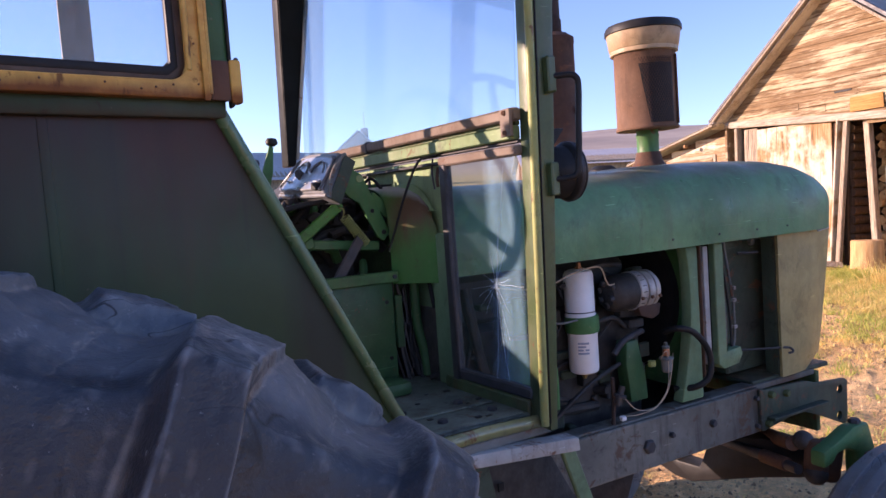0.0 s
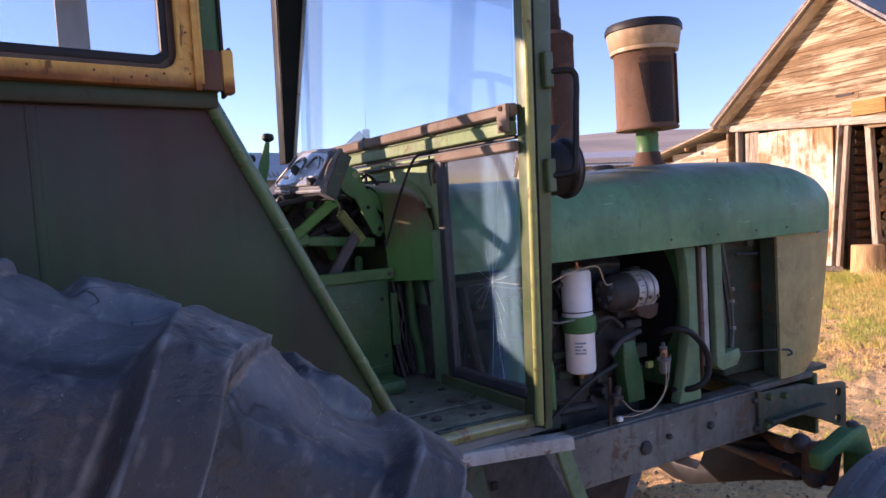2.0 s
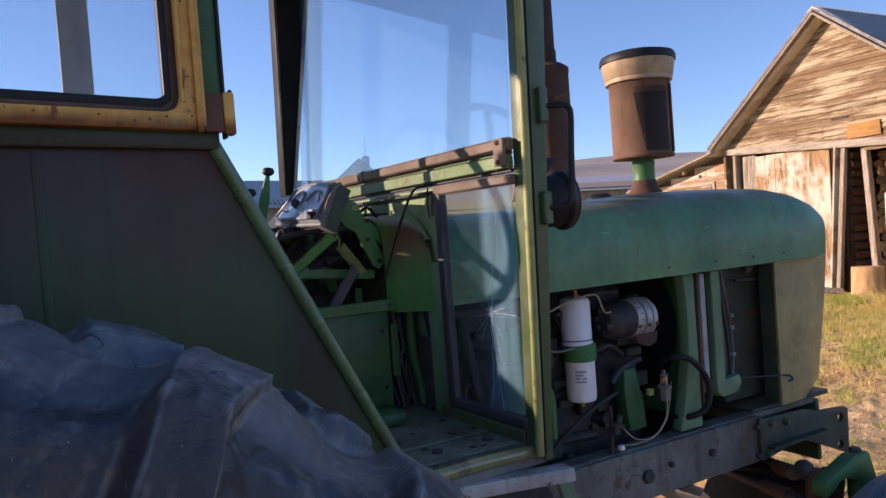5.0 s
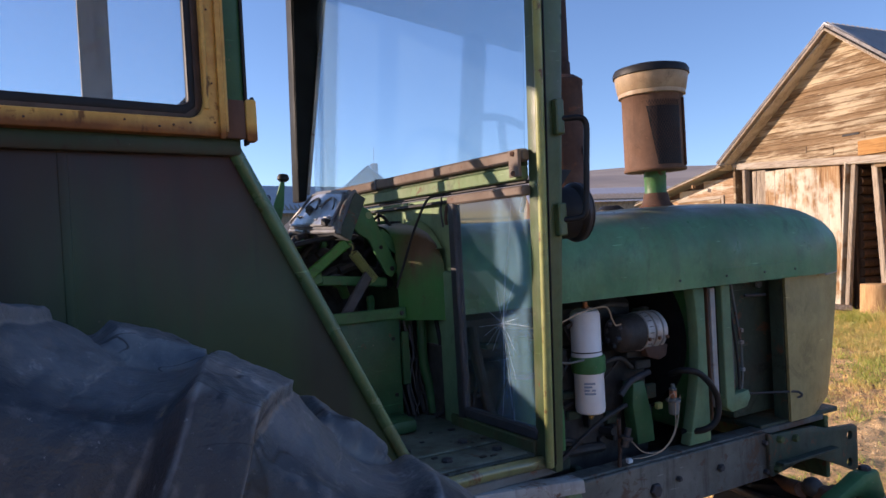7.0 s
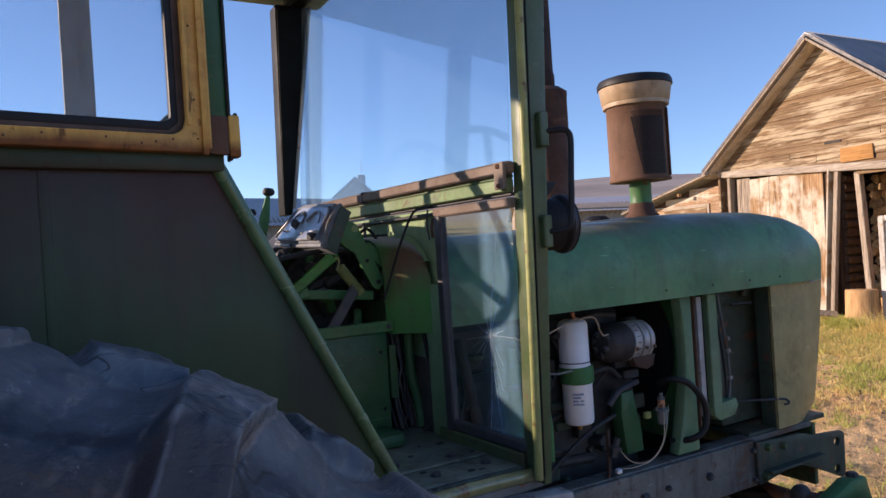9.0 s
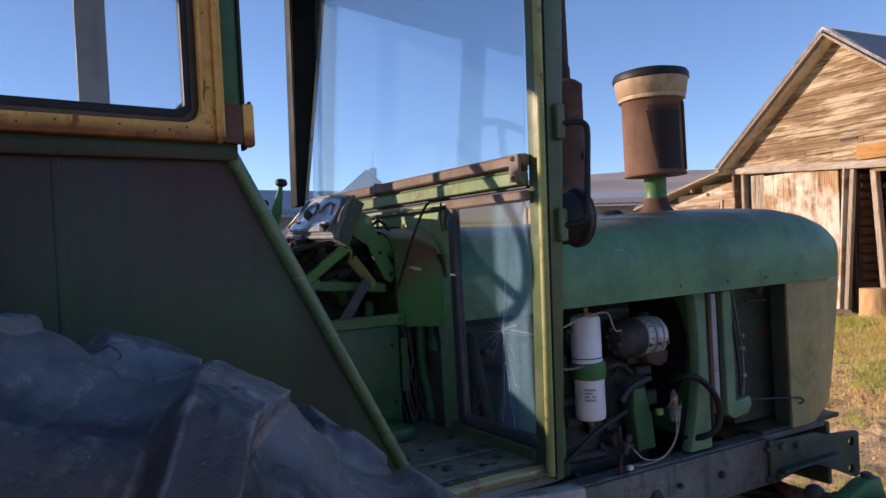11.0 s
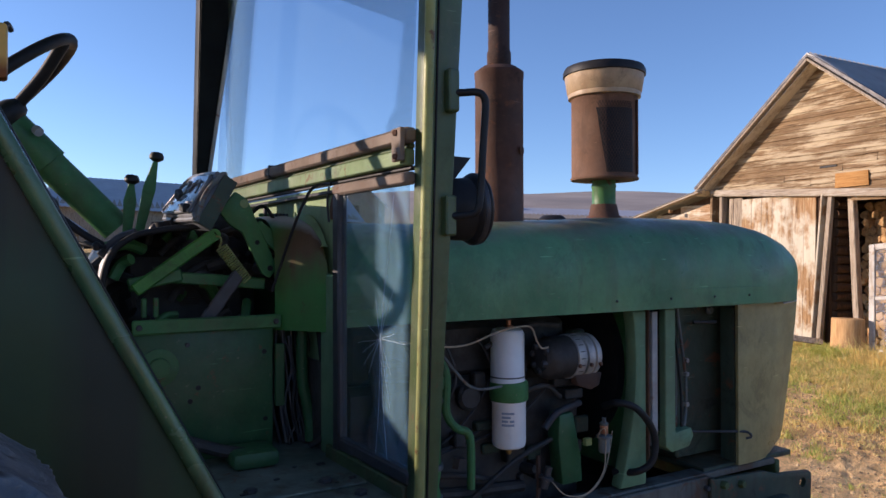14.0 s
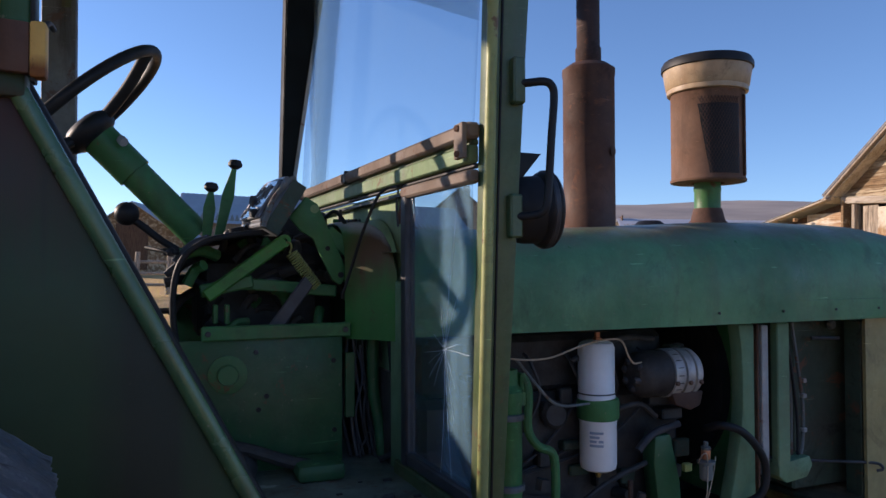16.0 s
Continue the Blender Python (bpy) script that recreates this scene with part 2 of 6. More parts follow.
FLOOR_STEEL = paint("scuffed_floor_paint", (0.103, 0.131, 0.106), (0.206, 0.237, 0.200), 0.60, (0.45, 0.7), (0.06, 0.048, 0.035), 0.8)
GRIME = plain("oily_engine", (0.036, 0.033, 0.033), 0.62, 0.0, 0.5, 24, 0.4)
GASKET = plain("cracked_gasket", (0.065, 0.042, 0.031), 0.6, 0.0, 0.5, 22, 0.3)
BLACK = plain("black_rubber", (0.018, 0.018, 0.020), 0.5, spec=0.22)
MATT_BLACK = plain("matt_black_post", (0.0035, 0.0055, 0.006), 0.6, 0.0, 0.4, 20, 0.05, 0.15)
DARK_STEEL = plain("dark_steel", (0.058, 0.056, 0.062), 0.5, 0.3)
WHITE = plain("white_enamel", (0.805, 0.805, 0.830), 0.35, 0.0, 0.06, 14, 0.02)
ALLOY = plain("dull_aluminium", (0.42, 0.42, 0.45), 0.5, 0.55, 0.25, 26)
BRASS = plain("brass", (0.42, 0.28, 0.10), 0.4, 0.8)
COPPER = plain("copper", (0.45, 0.20, 0.11), 0.45, 0.7)
CREAM = paint("cream_plastic_bowl", (0.36, 0.27, 0.165), (0.45, 0.34, 0.21), 0.66, (0.35, 0.5), (0.22, 0.13, 0.07), 0.5)
WIRE = plain("pale_wire", (0.40, 0.31, 0.22), 0.5)
CASE = plain("dull_cast_case", (0.405, 0.383, 0.375), 0.5, 0.35, 0.3, 26)
CLUSTER = plain("sun_bleached_black_plastic", (0.165, 0.170, 0.185), 0.45, 0.0, 0.4, 18, 0.08)
# Pale blue base: the sky's reflection on the dials put into the colour.
LENS = plain("scuffed_sky_sheen_lens", (0.270, 0.290, 0.345), 0.16, 0.0, 0.4, 9, 0.02, 0.7)
LOG_INK = plain("faded_blue_ink", (0.27, 0.33, 0.45), 0.5)
CHIPPED = paint("chipped_off_white_paint", (0.42, 0.40, 0.36), (0.52, 0.50, 0.46), 0.62, (0.5, 0.7), (0.25, 0.2, 0.14), 0.6, (0.25, 0.17, 0.10))
CHIP = plain("pale_scratch", (0.52, 0.60, 0.70), 0.4)


def rubber():
    s = Shade("worn_tyre_rubber", 0.6)
    s.ramp(s.noise(4.0, 8, 0.65), [(0.3, (0.016, 0.021, 0.030)), (0.55, (0.030, 0.038, 0.052)), (0.75, (0.060, 0.072, 0.090))])
    s.vary(s.noise(18, 6, 0.7), 0.7, 1.35)
    s.mix(s.step(s.noise(6.5, 7, 0.7), 0.54, 0.72, 0.0, 0.35), (0.062, 0.058, 0.064))
    # Dark flank: brown mud, with the side's shade put into the colour.
    flank_mud_shade = s.math("ADD", s.step(s.axis("Y"), 0.548, 0.528, 0.0, 0.55), s.noise(6, 5, 0.65))
    s.mix(s.step(flank_mud_shade, 0.72, 1.05, 0.0, 0.85), (0.032, 0.026, 0.026))
    edge = s.t.nodes.new("ShaderNodeNewGeometry").outputs["Pointiness"]
    edge = s.math("ADD", edge, s.math("MULTIPLY", s.math("SUBTRACT", s.noise(16, 5), 0.5), 0.08))
    # Convex lug edges painted lighter, as a ridge highlight.
    s.mix(s.step(edge, 0.52, 0.57, 0.0, 0.7), (0.25, 0.25, 0.26))
    s.mix(s.step(edge, 0.492, 0.455, 0.0, 0.8), (0.24, 0.20, 0.165))
    # Pale bluish tread: dust, plus the sky's grazing sheen put into the colour.
    tread = s.step(s.axis("Y"), 0.540, 0.585, 0.0, 0.62)
    crown_sheen = s.math("MULTIPLY", tread, s.step(s.noise(2.3, 3, 0.6), 0.35, 0.65, 0.7, 1.15))
    dust = s.math("ADD", crown_sheen, s.math("MULTIPLY", s.noise(13, 8, 0.75), 0.9))
    s.mix(s.step(dust, 0.66, 1.10, 0.0, 0.55), (0.185, 0.196, 0.216))
    s.mix(s.math("MULTIPLY", s.step(s.noise(34, 7, 0.75), 0.57, 0.68, 0.0, 0.9), s.step(tread, 0.0, 0.62, 0.15, 1.0)), (0.27, 0.27, 0.28))
    s.mix(s.step(s.noise(150, 4, 0.7), 0.66, 0.72, 0.0, 0.5), (0.30, 0.29, 0.28))
    cut = s.noise(4.5, 2, 0.5, s.stretch((1.0, 3.0, 1.0)), 1.4)
    line = s.step(s.math("ABSOLUTE", s.math("SUBTRACT", cut, 0.5), 0.0), 0.0, 0.008, 1.0, 0.0)
    crack = s.math("MULTIPLY", line, s.step(s.noise(5, 2), 0.48, 0.54))
    s.mix(crack, (0.008, 0.008, 0.009))
    s.rough(s.noise(14, 4), 0.36, 0.62)
    s.bump(s.noise(70, 6, 0.7), 0.35, 0.006)
    s.bump(s.noise(14, 6, 0.7), 0.40, 0.02)
    s.bump(crack, -0.7, 0.006)
    return s.done()


TYRE = rubber()


def dusty_glass(name, dust, tint, lit_smudge=0.0):
    """A thin pane: clear, glossy by the angle, with a film of dust that catches the sun."""
    s = Shade(name)
    t = s.t
    t.nodes.remove(s.b)
    out = t.nodes["Material Output"]
    clear = t.nodes.new("ShaderNodeBsdfTransparent")
    clear.inputs[0].default_value = (0.88, 0.91, 0.93, 1)
    gloss = t.nodes.new("ShaderNodeBsdfGlossy")
    gloss.inputs["Roughness"].default_value = 0.03
    facing = t.nodes.new("ShaderNodeLayerWeight")
    facing.inputs["Blend"].default_value = 0.5
    sheen = s.step(s.math("POWER", facing.outputs["Facing"], 2.6), 0.0, 1.0, 0.02, 0.55)
    one = t.nodes.new("ShaderNodeMixShader")
    s.link(sheen, one.inputs[0])
    s.link(clear.outputs[0], one.inputs[1])
    s.link(gloss.outputs[0], one.inputs[2])
    film = t.nodes.new("ShaderNodeBsdfDiffuse")
    film.inputs[0].default_value = (*tint, 1)
    two = t.nodes.new("ShaderNodeMixShader")
    smear = s.noise(2.5, 4, 0.6, s.stretch((1, 1, 0.4)))
    rim = s.step(s.math("ADD", s.axis("Y"), s.math("MULTIPLY", s.noise(9, 5, 0.7, s.stretch((1, 1, 0.15))), 0.12)), 2.10, 2.30, 0.0, 0.12)
    film_much = s.math("ADD", rim, s.step(smear, 0.25, 0.8, dust * 0.5, dust * 1.7))
    # Streaky dust thickened in one strip, painting the sunlit part of the pane.
    if lit_smudge:
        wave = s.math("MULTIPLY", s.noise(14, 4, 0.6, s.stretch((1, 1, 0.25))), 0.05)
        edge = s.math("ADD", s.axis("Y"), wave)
        lit_band = s.math("MULTIPLY", s.step(edge, 1.300, 1.270), s.step(edge, 1.170, 1.185))
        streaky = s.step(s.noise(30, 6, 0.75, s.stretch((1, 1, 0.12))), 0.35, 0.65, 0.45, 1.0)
        film_much = s.math("ADD", film_much, s.math("MULTIPLY", s.math("MULTIPLY", lit_band, streaky), lit_smudge))
    s.link(film_much, two.inputs[0])
    s.link(one.outputs[0], two.inputs[1])
    s.link(film.outputs[0], two.inputs[2])
    s.link(two.outputs[0], out.inputs[0])
    return s.m


GLASS = dusty_glass("dusty_windscreen_glass", 0.024, (0.32, 0.50, 0.66))
# The blue film tint carries the sky's reflection in the lower pane.
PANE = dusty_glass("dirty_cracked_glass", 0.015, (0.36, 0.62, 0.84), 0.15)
SIDE_GLASS = dusty_glass("dust_filmed_side_glass", 0.085, (0.62, 0.64, 0.66))
CLEAR = dusty_glass("clear_window_glass", 0.05, (0.7, 0.7, 0.7))


def planks(name, bare, grey, flake, much, grain=(9, 9, 0.6), spread=(0.86, 1.12), patch=0.45):
    """Weathered boards with flakes of old white paint; the grain runs along the axis with the small number."""
    s = Shade(name, 0.85, coords="Position")
    g = s.stretch(grain)
    s.ramp(s.noise(5, 8, 0.72, g), [(0.34, tuple(c * 0.33 for c in bare)), (0.48, bare), (0.64, grey)])
    s.vary(s.random(), *spread)
    s.vary(s.noise(1.1, 4), 0.75, 1.22)
    left = s.noise(1.6, 9, 0.75, s.stretch(tuple(0.25 * c + 0.25 for c in grain)))
    left = s.math("ADD", s.math("MULTIPLY", left, 1 - patch), s.math("MULTIPLY", s.noise(1.5, 5, 0.6), patch))
    shift = s.math("ADD", left, s.math("MULTIPLY", s.random(), 0.03))
    s.mix(s.step(shift, much, much + 0.07, 0.0, 0.9), flake)
    s.vary(s.noise(9, 7, 0.75, g), 0.72, 1.25)
    s.bump(s.noise(8, 6, 0.7, g), 0.6, 0.012)
    return s.done()


FLAT = (15, 0.55, 15)
BOARD = planks("weathered_clapboard", (0.180, 0.108, 0.048), (0.262, 0.186, 0.104), (0.450, 0.365, 0.235), 0.500, FLAT, (0.90, 1.10), 0.16)
PEEL = planks("peeling_white_boards", (0.285, 0.160, 0.066), (0.400, 0.290, 0.165), (0.550, 0.505, 0.405), 0.478, (5, 5, 0.45), (0.985, 1.01), 0.60)
PEEL_FLAT = planks("peeling_white_clapboard", (0.352, 0.211, 0.106), (0.440, 0.334, 0.220), (0.581, 0.528, 0.431), 0.47, FLAT)
GREY_WOOD = planks("grey_weathered_timber", (0.30, 0.24, 0.175), (0.42, 0.36, 0.28), (0.5, 0.46, 0.38), 0.60)
BEAM = planks("pale_grey_trim_boards", (0.341, 0.279, 0.209), (0.418, 0.364, 0.287), (0.449, 0.403, 0.333), 0.52, (14, 0.8, 14))
SOFFIT = planks("cream_soffit_boards", (0.50, 0.41, 0.29), (0.58, 0.50, 0.38), (0.66, 0.59, 0.46), 0.45, (14, 0.8, 14))
DARK_WOOD = planks("dark_brown_wood", (0.085, 0.045, 0.022), (0.12, 0.075, 0.045), (0.16, 0.11, 0.07), 0.8)
NEW_WOOD = planks("orange_patch_wood", (0.422, 0.207, 0.053), (0.458, 0.264, 0.088), (0.484, 0.334, 0.176), 0.62, FLAT)
LOG_END = planks("cut_firewood", (0.46, 0.26, 0.10), (0.56, 0.36, 0.16), (0.6, 0.44, 0.24), 0.56, (3, 3, 3), (0.6, 1.15))


def stump_wood():
    s = Shade("sawn_stump", 0.85)
    s.ramp(s.noise(6, 6, 0.7, s.stretch((4, 4, 0.6))), [(0.3, (0.34, 0.18, 0.07)), (0.7, (0.60, 0.38, 0.17))])
    s.bump(s.noise(12, 6, 0.7, s.stretch((4, 4, 0.6))), 0.5, 0.02)
    return s.done()


STUMP = stump_wood()


def metal_roof(name, a, b):
    s = Shade(name, 0.6, 0.3)
    s.ramp(s.noise(1.3, 5), [(0.3, a), (0.7, b)])
    s.mix(s.step(s.noise(2.5, 6, 0.7), 0.6, 0.75, 0, 0.5), (0.17, 0.10, 0.06))
    s.bump(s.noise(30, 3), 0.1, 0.005)
    return s.done()


ROOF = metal_roof("corrugated_grey_roof", (0.27, 0.275, 0.28), (0.40, 0.40, 0.40))
PALE_ROOF = metal_roof("pale_metal_roof", (0.42, 0.42, 0.46), (0.5, 0.5, 0.53))
BLUE_ROOF = metal_roof("grey_sheet_roof", (0.36, 0.37, 0.39), (0.44, 0.45, 0.46))


def earth():
    s = Shade("dirt_yard", 0.95)
    s.ramp(s.noise(0.5, 8, 0.7), [(0.32, (0.64, 0.38, 0.155)), (0.52, (0.77, 0.50, 0.225)), (0.72, (0.82, 0.58, 0.30))])
    s.vary(s.noise(5, 7, 0.75), 0.75, 1.30)
    s.vary(s.noise(24, 6, 0.8), 0.28, 1.75)
    s.mix(s.step(s.noise(70, 5, 0.75), 0.58, 0.66, 0, 0.7), (0.58, 0.45, 0.24))
    s.mix(s.step(s.noise(42, 6, 0.75), 0.58, 0.68, 0, 0.75), (0.17, 0.105, 0.055))
    litter = s.noise(14, 6, 0.75, s.stretch((1.0, 0.5, 1.0)), 1.5)
    s.mix(s.step(litter, 0.60, 0.66, 0.0, 0.6), (0.60, 0.46, 0.17))
    turf = s.math("ADD", s.step(s.axis("X"), 5.5, 7.6, -0.35, 0.22), s.noise(0.9, 7, 0.75))
    s.mix(s.step(turf, 0.46, 0.60, 0.0, 0.8), (0.46, 0.35, 0.115))
    s.vary(s.noise(38, 5, 0.75), 0.55, 1.45)
    s.mix(s.math("MULTIPLY", s.step(turf, 0.52, 0.75), s.step(s.noise(1.9, 7, 0.7), 0.50, 0.60, 0.0, 0.7)), (0.30, 0.30, 0.07))
    far = s.t.nodes.new("ShaderNodeVectorMath")
    far.operation = "LENGTH"
    s.link(s.co, far.inputs[0])
    dry = s.step(far.outputs["Value"], 22.0, 45.0)
    s.mix(dry, (0.42, 0.32, 0.12))
    hill = s.step(far.outputs["Value"], 250.0, 600.0)
    keep = s.col
    s.ramp(s.noise(0.012, 6, 0.6), [(0.35, (0.25, 0.215, 0.195)), (0.65, (0.38, 0.32, 0.27))])
    tone = s.col
    s.col = keep
    s.mix(hill, tone)
    pebble = s.t.nodes.new("ShaderNodeTexVoronoi")
    pebble.inputs["Scale"].default_value = 34.0
    s.link(s.co, pebble.inputs["Vector"])
    tint = s.t.nodes.new("ShaderNodeSeparateColor")
    s.link(pebble.outputs["Color"], tint.inputs[0])
    near = s.step(far.outputs["Value"], 30.0, 15.0)
    grit = s.math("MULTIPLY", near, s.step(s.noise(1.6, 6, 0.7), 0.42, 0.58, 0.25, 1.0))
    s.vary(s.math("MULTIPLY", s.math("SUBTRACT", tint.outputs[0], 0.5), grit), 1.0, 1.9)
    s.bump(s.math("MULTIPLY", pebble.outputs["Distance"], grit), -0.9, 0.03)
    s.bump(s.noise(55, 6, 0.75), 0.9, 0.04)
    s.bump(s.noise(11, 8, 0.78), 0.6, 0.05)
    return s.done()


EARTH = earth()


def blades(name, a, b, c, thin=0.45):
    """Leaf colours by the blade, part of the light passing through."""
    s = Shade(name, 0.8)
    s.ramp(s.island(), [(0.1, a), (0.5, b), (0.9, c)])
    s.vary(s.noise(7.0, 3, 0.6), 0.55, 1.45)
    if thin:
        t = s.t
        leaf = t.nodes.new("ShaderNodeBsdfTranslucent")
        s.link(s.col, leaf.inputs[0])
        both = t.nodes.new("ShaderNodeMixShader")
        both.inputs[0].default_value = thin
        s.link(s.b.outputs[0], both.inputs[1])
        s.link(leaf.outputs[0], both.inputs[2])
        s.link(both.outputs[0], t.nodes["Material Output"].inputs[0])
    return s.done()


DRY_GRASS = blades("dry_grass", (0.74, 0.56, 0.19), (0.85, 0.68, 0.28), (0.60, 0.47, 0.15))
GREEN_GRASS = blades("green_grass", (0.32, 0.38, 0.07), (0.48, 0.50, 0.11), (0.66, 0.58, 0.18))
STONE = blades("yard_stones", (0.13, 0.08, 0.04), (0.30, 0.19, 0.085), (0.44, 0.31, 0.16), 0.0)


# ---- mesh helpers ----
def mesh_of(name, bm, material, smooth=None):
    bmesh.ops.recalc_face_normals(bm, faces=bm.faces[:])
    me = bpy.data.meshes.new(name)
    bm.to_mesh(me)
    bm.free()
    me.materials.append(material)
    if smooth is not None:
        me.shade_smooth()
        me.set_sharp_from_angle(angle=radians(smooth))
    return me


def part(name, bm, material, parent, label="", smooth=35, m=None):
    """One bmesh as one mesh object under a thing or a part."""
    ob = new(name, mesh_of(name, bm, material, smooth))
    ob.parent = parent
    if m is not None:
        ob.matrix_basis = m
    if label:
        tagged(ob, label)
    return ob


def thing(name, label, category, group="", kind="", m=None):
    ob = new(name)
    if m is not None:
        ob.matrix_basis = m
    return tagged(ob, label, category, group, kind)


def single(name, bm, material, label, category, group="", kind="", smooth=35, m=None):
    ob = part(name, bm, material, None, "", smooth, m)
    return tagged(ob, label, category, group, kind)


def box(lo, hi, bevel=0.0, bm=None, m=None, seg=1):
    bm = bm or bmesh.new()
    r = bmesh.ops.create_cube(bm, size=1.0)
    vs = r["verts"]
    c = [(a + b) / 2 for a, b in zip(lo, hi)]
    d = [abs(b - a) for a, b in zip(lo, hi)]
    for v in vs:
        v.co = Vector((v.co.x * d[0] + c[0], v.co.y * d[1] + c[1], v.co.z * d[2] + c[2]))
    if bevel:
        es = list({e for v in vs for e in v.link_edges})
        got = bmesh.ops.bevel(bm, geom=es, offset=bevel, segments=seg, affect="EDGES", profile=0.5)
        vs = list({v for f in got["faces"] for v in f.verts} | {v for v in vs if v.is_valid})
    if m is not None:
        bmesh.ops.transform(bm, matrix=m, verts=[v for v in vs if v.is_valid])
    return bm


def bar(p, q, w, h, bevel=0.002, up=(0, 0, 1), bm=None):
    """A bar of the section w x h from p to q."""
    p, q = Vector(p), Vector(q)
    z = (q - p).normalized()
    x = Vector(up).cross(z)
    if x.length < 1e-4:
        x = Vector((1, 0, 0)).cross(z)
    x.normalize()
    y = z.cross(x)
    m = Matrix((x, y, z)).transposed().to_4x4()
    m.translation = p
    return box((-w / 2, -h / 2, 0), (w / 2, h / 2, (q - p).length), bevel, bm, m)


def prism(poly, axis, a, b, bevel=0.0, bm=None):
    """A polygon in the plane across the axis, thick from a to b. Pairs are the two other axes in order."""
    bm = bm or bmesh.new()
    rest = [i for i in range(3) if i != axis]

    def at(pt, k):
        v = [0, 0, 0]
        v[axis], v[rest[0]], v[rest[1]] = k, pt[0], pt[1]
        return bm.verts.new(v)

    lo, hi = [at(pt, a) for pt in poly], [at(pt, b) for pt in poly]
    n = len(poly)
    fs = [bm.faces.new(lo), bm.faces.new(hi[::-1])]
    for i in range(n):
        fs.append(bm.faces.new((lo[i], lo[(i + 1) % n], hi[(i + 1) % n], hi[i])))
    if bevel:
        bmesh.ops.recalc_face_normals(bm, faces=fs)
        bmesh.ops.bevel(bm, geom=list({e for f in fs for e in f.edges}), offset=bevel, segments=2, affect="EDGES", profile=0.5)
    return bm


def lathe(profile, centre, axis=(0, 0, 1), seg=40, bm=None, arc=None):
    """Pairs (radius, height) turned round an axis through centre."""
    bm = bm or bmesh.new()
    q = Vector((0, 0, 1)).rotation_difference(Vector(axis).normalized()).to_matrix().to_4x4()
    m = Matrix.Translation(centre) @ q
    rings = []
    for r, h in profile:
        if r < 1e-5:
            rings.append([bm.verts.new(m @ Vector((0, 0, h)))])
        else:
            rings.append([bm.verts.new(m @ Vector((r * math.cos(2 * math.pi * k / seg), r * math.sin(2 * math.pi * k / seg), h))) for k in range(seg)])
    for a, b in zip(rings, rings[1:]):
        for k in range(seg):
            j = (k + 1) % seg
            if len(a) == 1 and len(b) == 1:
                continue
            if len(a) == 1:
                bm.faces.new((a[0], b[k], b[j]))
            elif len(b) == 1:
                bm.faces.new((a[k], a[j], b[0]))
            else:
                bm.faces.new((a[k], a[j], b[j], b[k]))
    return bm


def smooth_path(pts, n):
    """Catmull-Rom through the points."""
    ps = [Vector(p) for p in pts]
    ps = [2 * ps[0] - ps[1]] + ps + [2 * ps[-1] - ps[-2]]
    out = []
    for i in range(1, len(ps) - 2):
        for k in range(n):
            t = k / n
            a, b, c, d = ps[i - 1:i + 3]
            out.append(0.5 * (2 * b + (c - a) * t + (2 * a - 5 * b + 4 * c - d) * t * t + (3 * b - 3 * c + d - a) * t ** 3))
    out.append(ps[-2])
    return out


def tube(pts, r, n=6, seg=10, bm=None, radii=None):
    bm = bm or bmesh.new()
    ps = smooth_path(pts, n) if n > 1 else [Vector(p) for p in pts]
    side = None
    rings = []
    for i, p in enumerate(ps):
        d = (ps[min(i + 1, len(ps) - 1)] - ps[max(i - 1, 0)]).normalized()
        if side is None:
            side = d.orthogonal().normalized()
        side = (side - d * side.dot(d)).normalized()
        o = d.cross(side)
        rr = r if radii is None else radii[0] + (radii[1] - radii[0]) * i / (len(ps) - 1)
        rings.append([bm.verts.new(p + rr * (math.cos(2 * math.pi * k / seg) * side + math.sin(2 * math.pi * k / seg) * o)) for k in range(seg)])
    for a, b in zip(rings, rings[1:]):
        for k in range(seg):
            j = (k + 1) % seg
            bm.faces.new((a[k], a[j], b[j], b[k]))
    bm.faces.new(rings[0][::-1])
    bm.faces.new(rings[-1])
    return bm


def ball(c, r, bm=None, u=20, v=12):
    bm = bm or bmesh.new()
    bmesh.ops.create_uvsphere(bm, u_segments=u, v_segments=v, radius=r, matrix=Matrix.Translation(c))
    return bm


def bolt(c, r, h, axis):
    return lathe([(0, 0), (r, 0), (r, h * 0.7), (r * 0.75, h), (0, h)], c, axis, 6)


def grid_sheet(rows, bm=None, thick=0.0):
    """A sheet through rows of points, with a thickness behind it."""
    bm = bm or bmesh.new()
    vs = [[bm.verts.new(p) for p in row] for row in rows]
    fs = []
    for a, b in zip(vs, vs[1:]):
        for i in range(len(a) - 1):
            fs.append(bm.faces.new((a[i], a[i + 1], b[i + 1], b[i])))
    if thick:
        bmesh.ops.recalc_face_normals(bm, faces=fs)
        bmesh.ops.solidify(bm, geom=fs, thickness=thick)
    return bm


def ease(a, b, x):
    t = min(1.0, max(0.0, (x - a) / (b - a)))
    return t * t * (3 - 2 * t)


# ---- ground ----
def far_rise(az):
    """Elevation in degrees of the skyline, by the compass direction in degrees."""
    if az < 66:
        e = 5.9 - 0.9 * ease(45, 20, az) if az < 45 else 5.9
    else:
        e = 5.9 - 2.6 * ease(66, 92, az)
    return e if -20 < az < 130 else 2.0


def ground_z(x, y):
    r = math.hypot(x, y)
    az = math.degrees(math.atan2(y, x))
    near = 0.07 * 14 * math.tanh(x / 14)
    e = far_rise(az)
    low = min(e, 3.2)
    z = near + (r * math.tan(radians(low)) * ease(9, 45, r))
    if e > low and r > 150:
        z += (math.tan(radians(e)) - math.tan(radians(low))) * r * ease(250, 900, r)
    return z


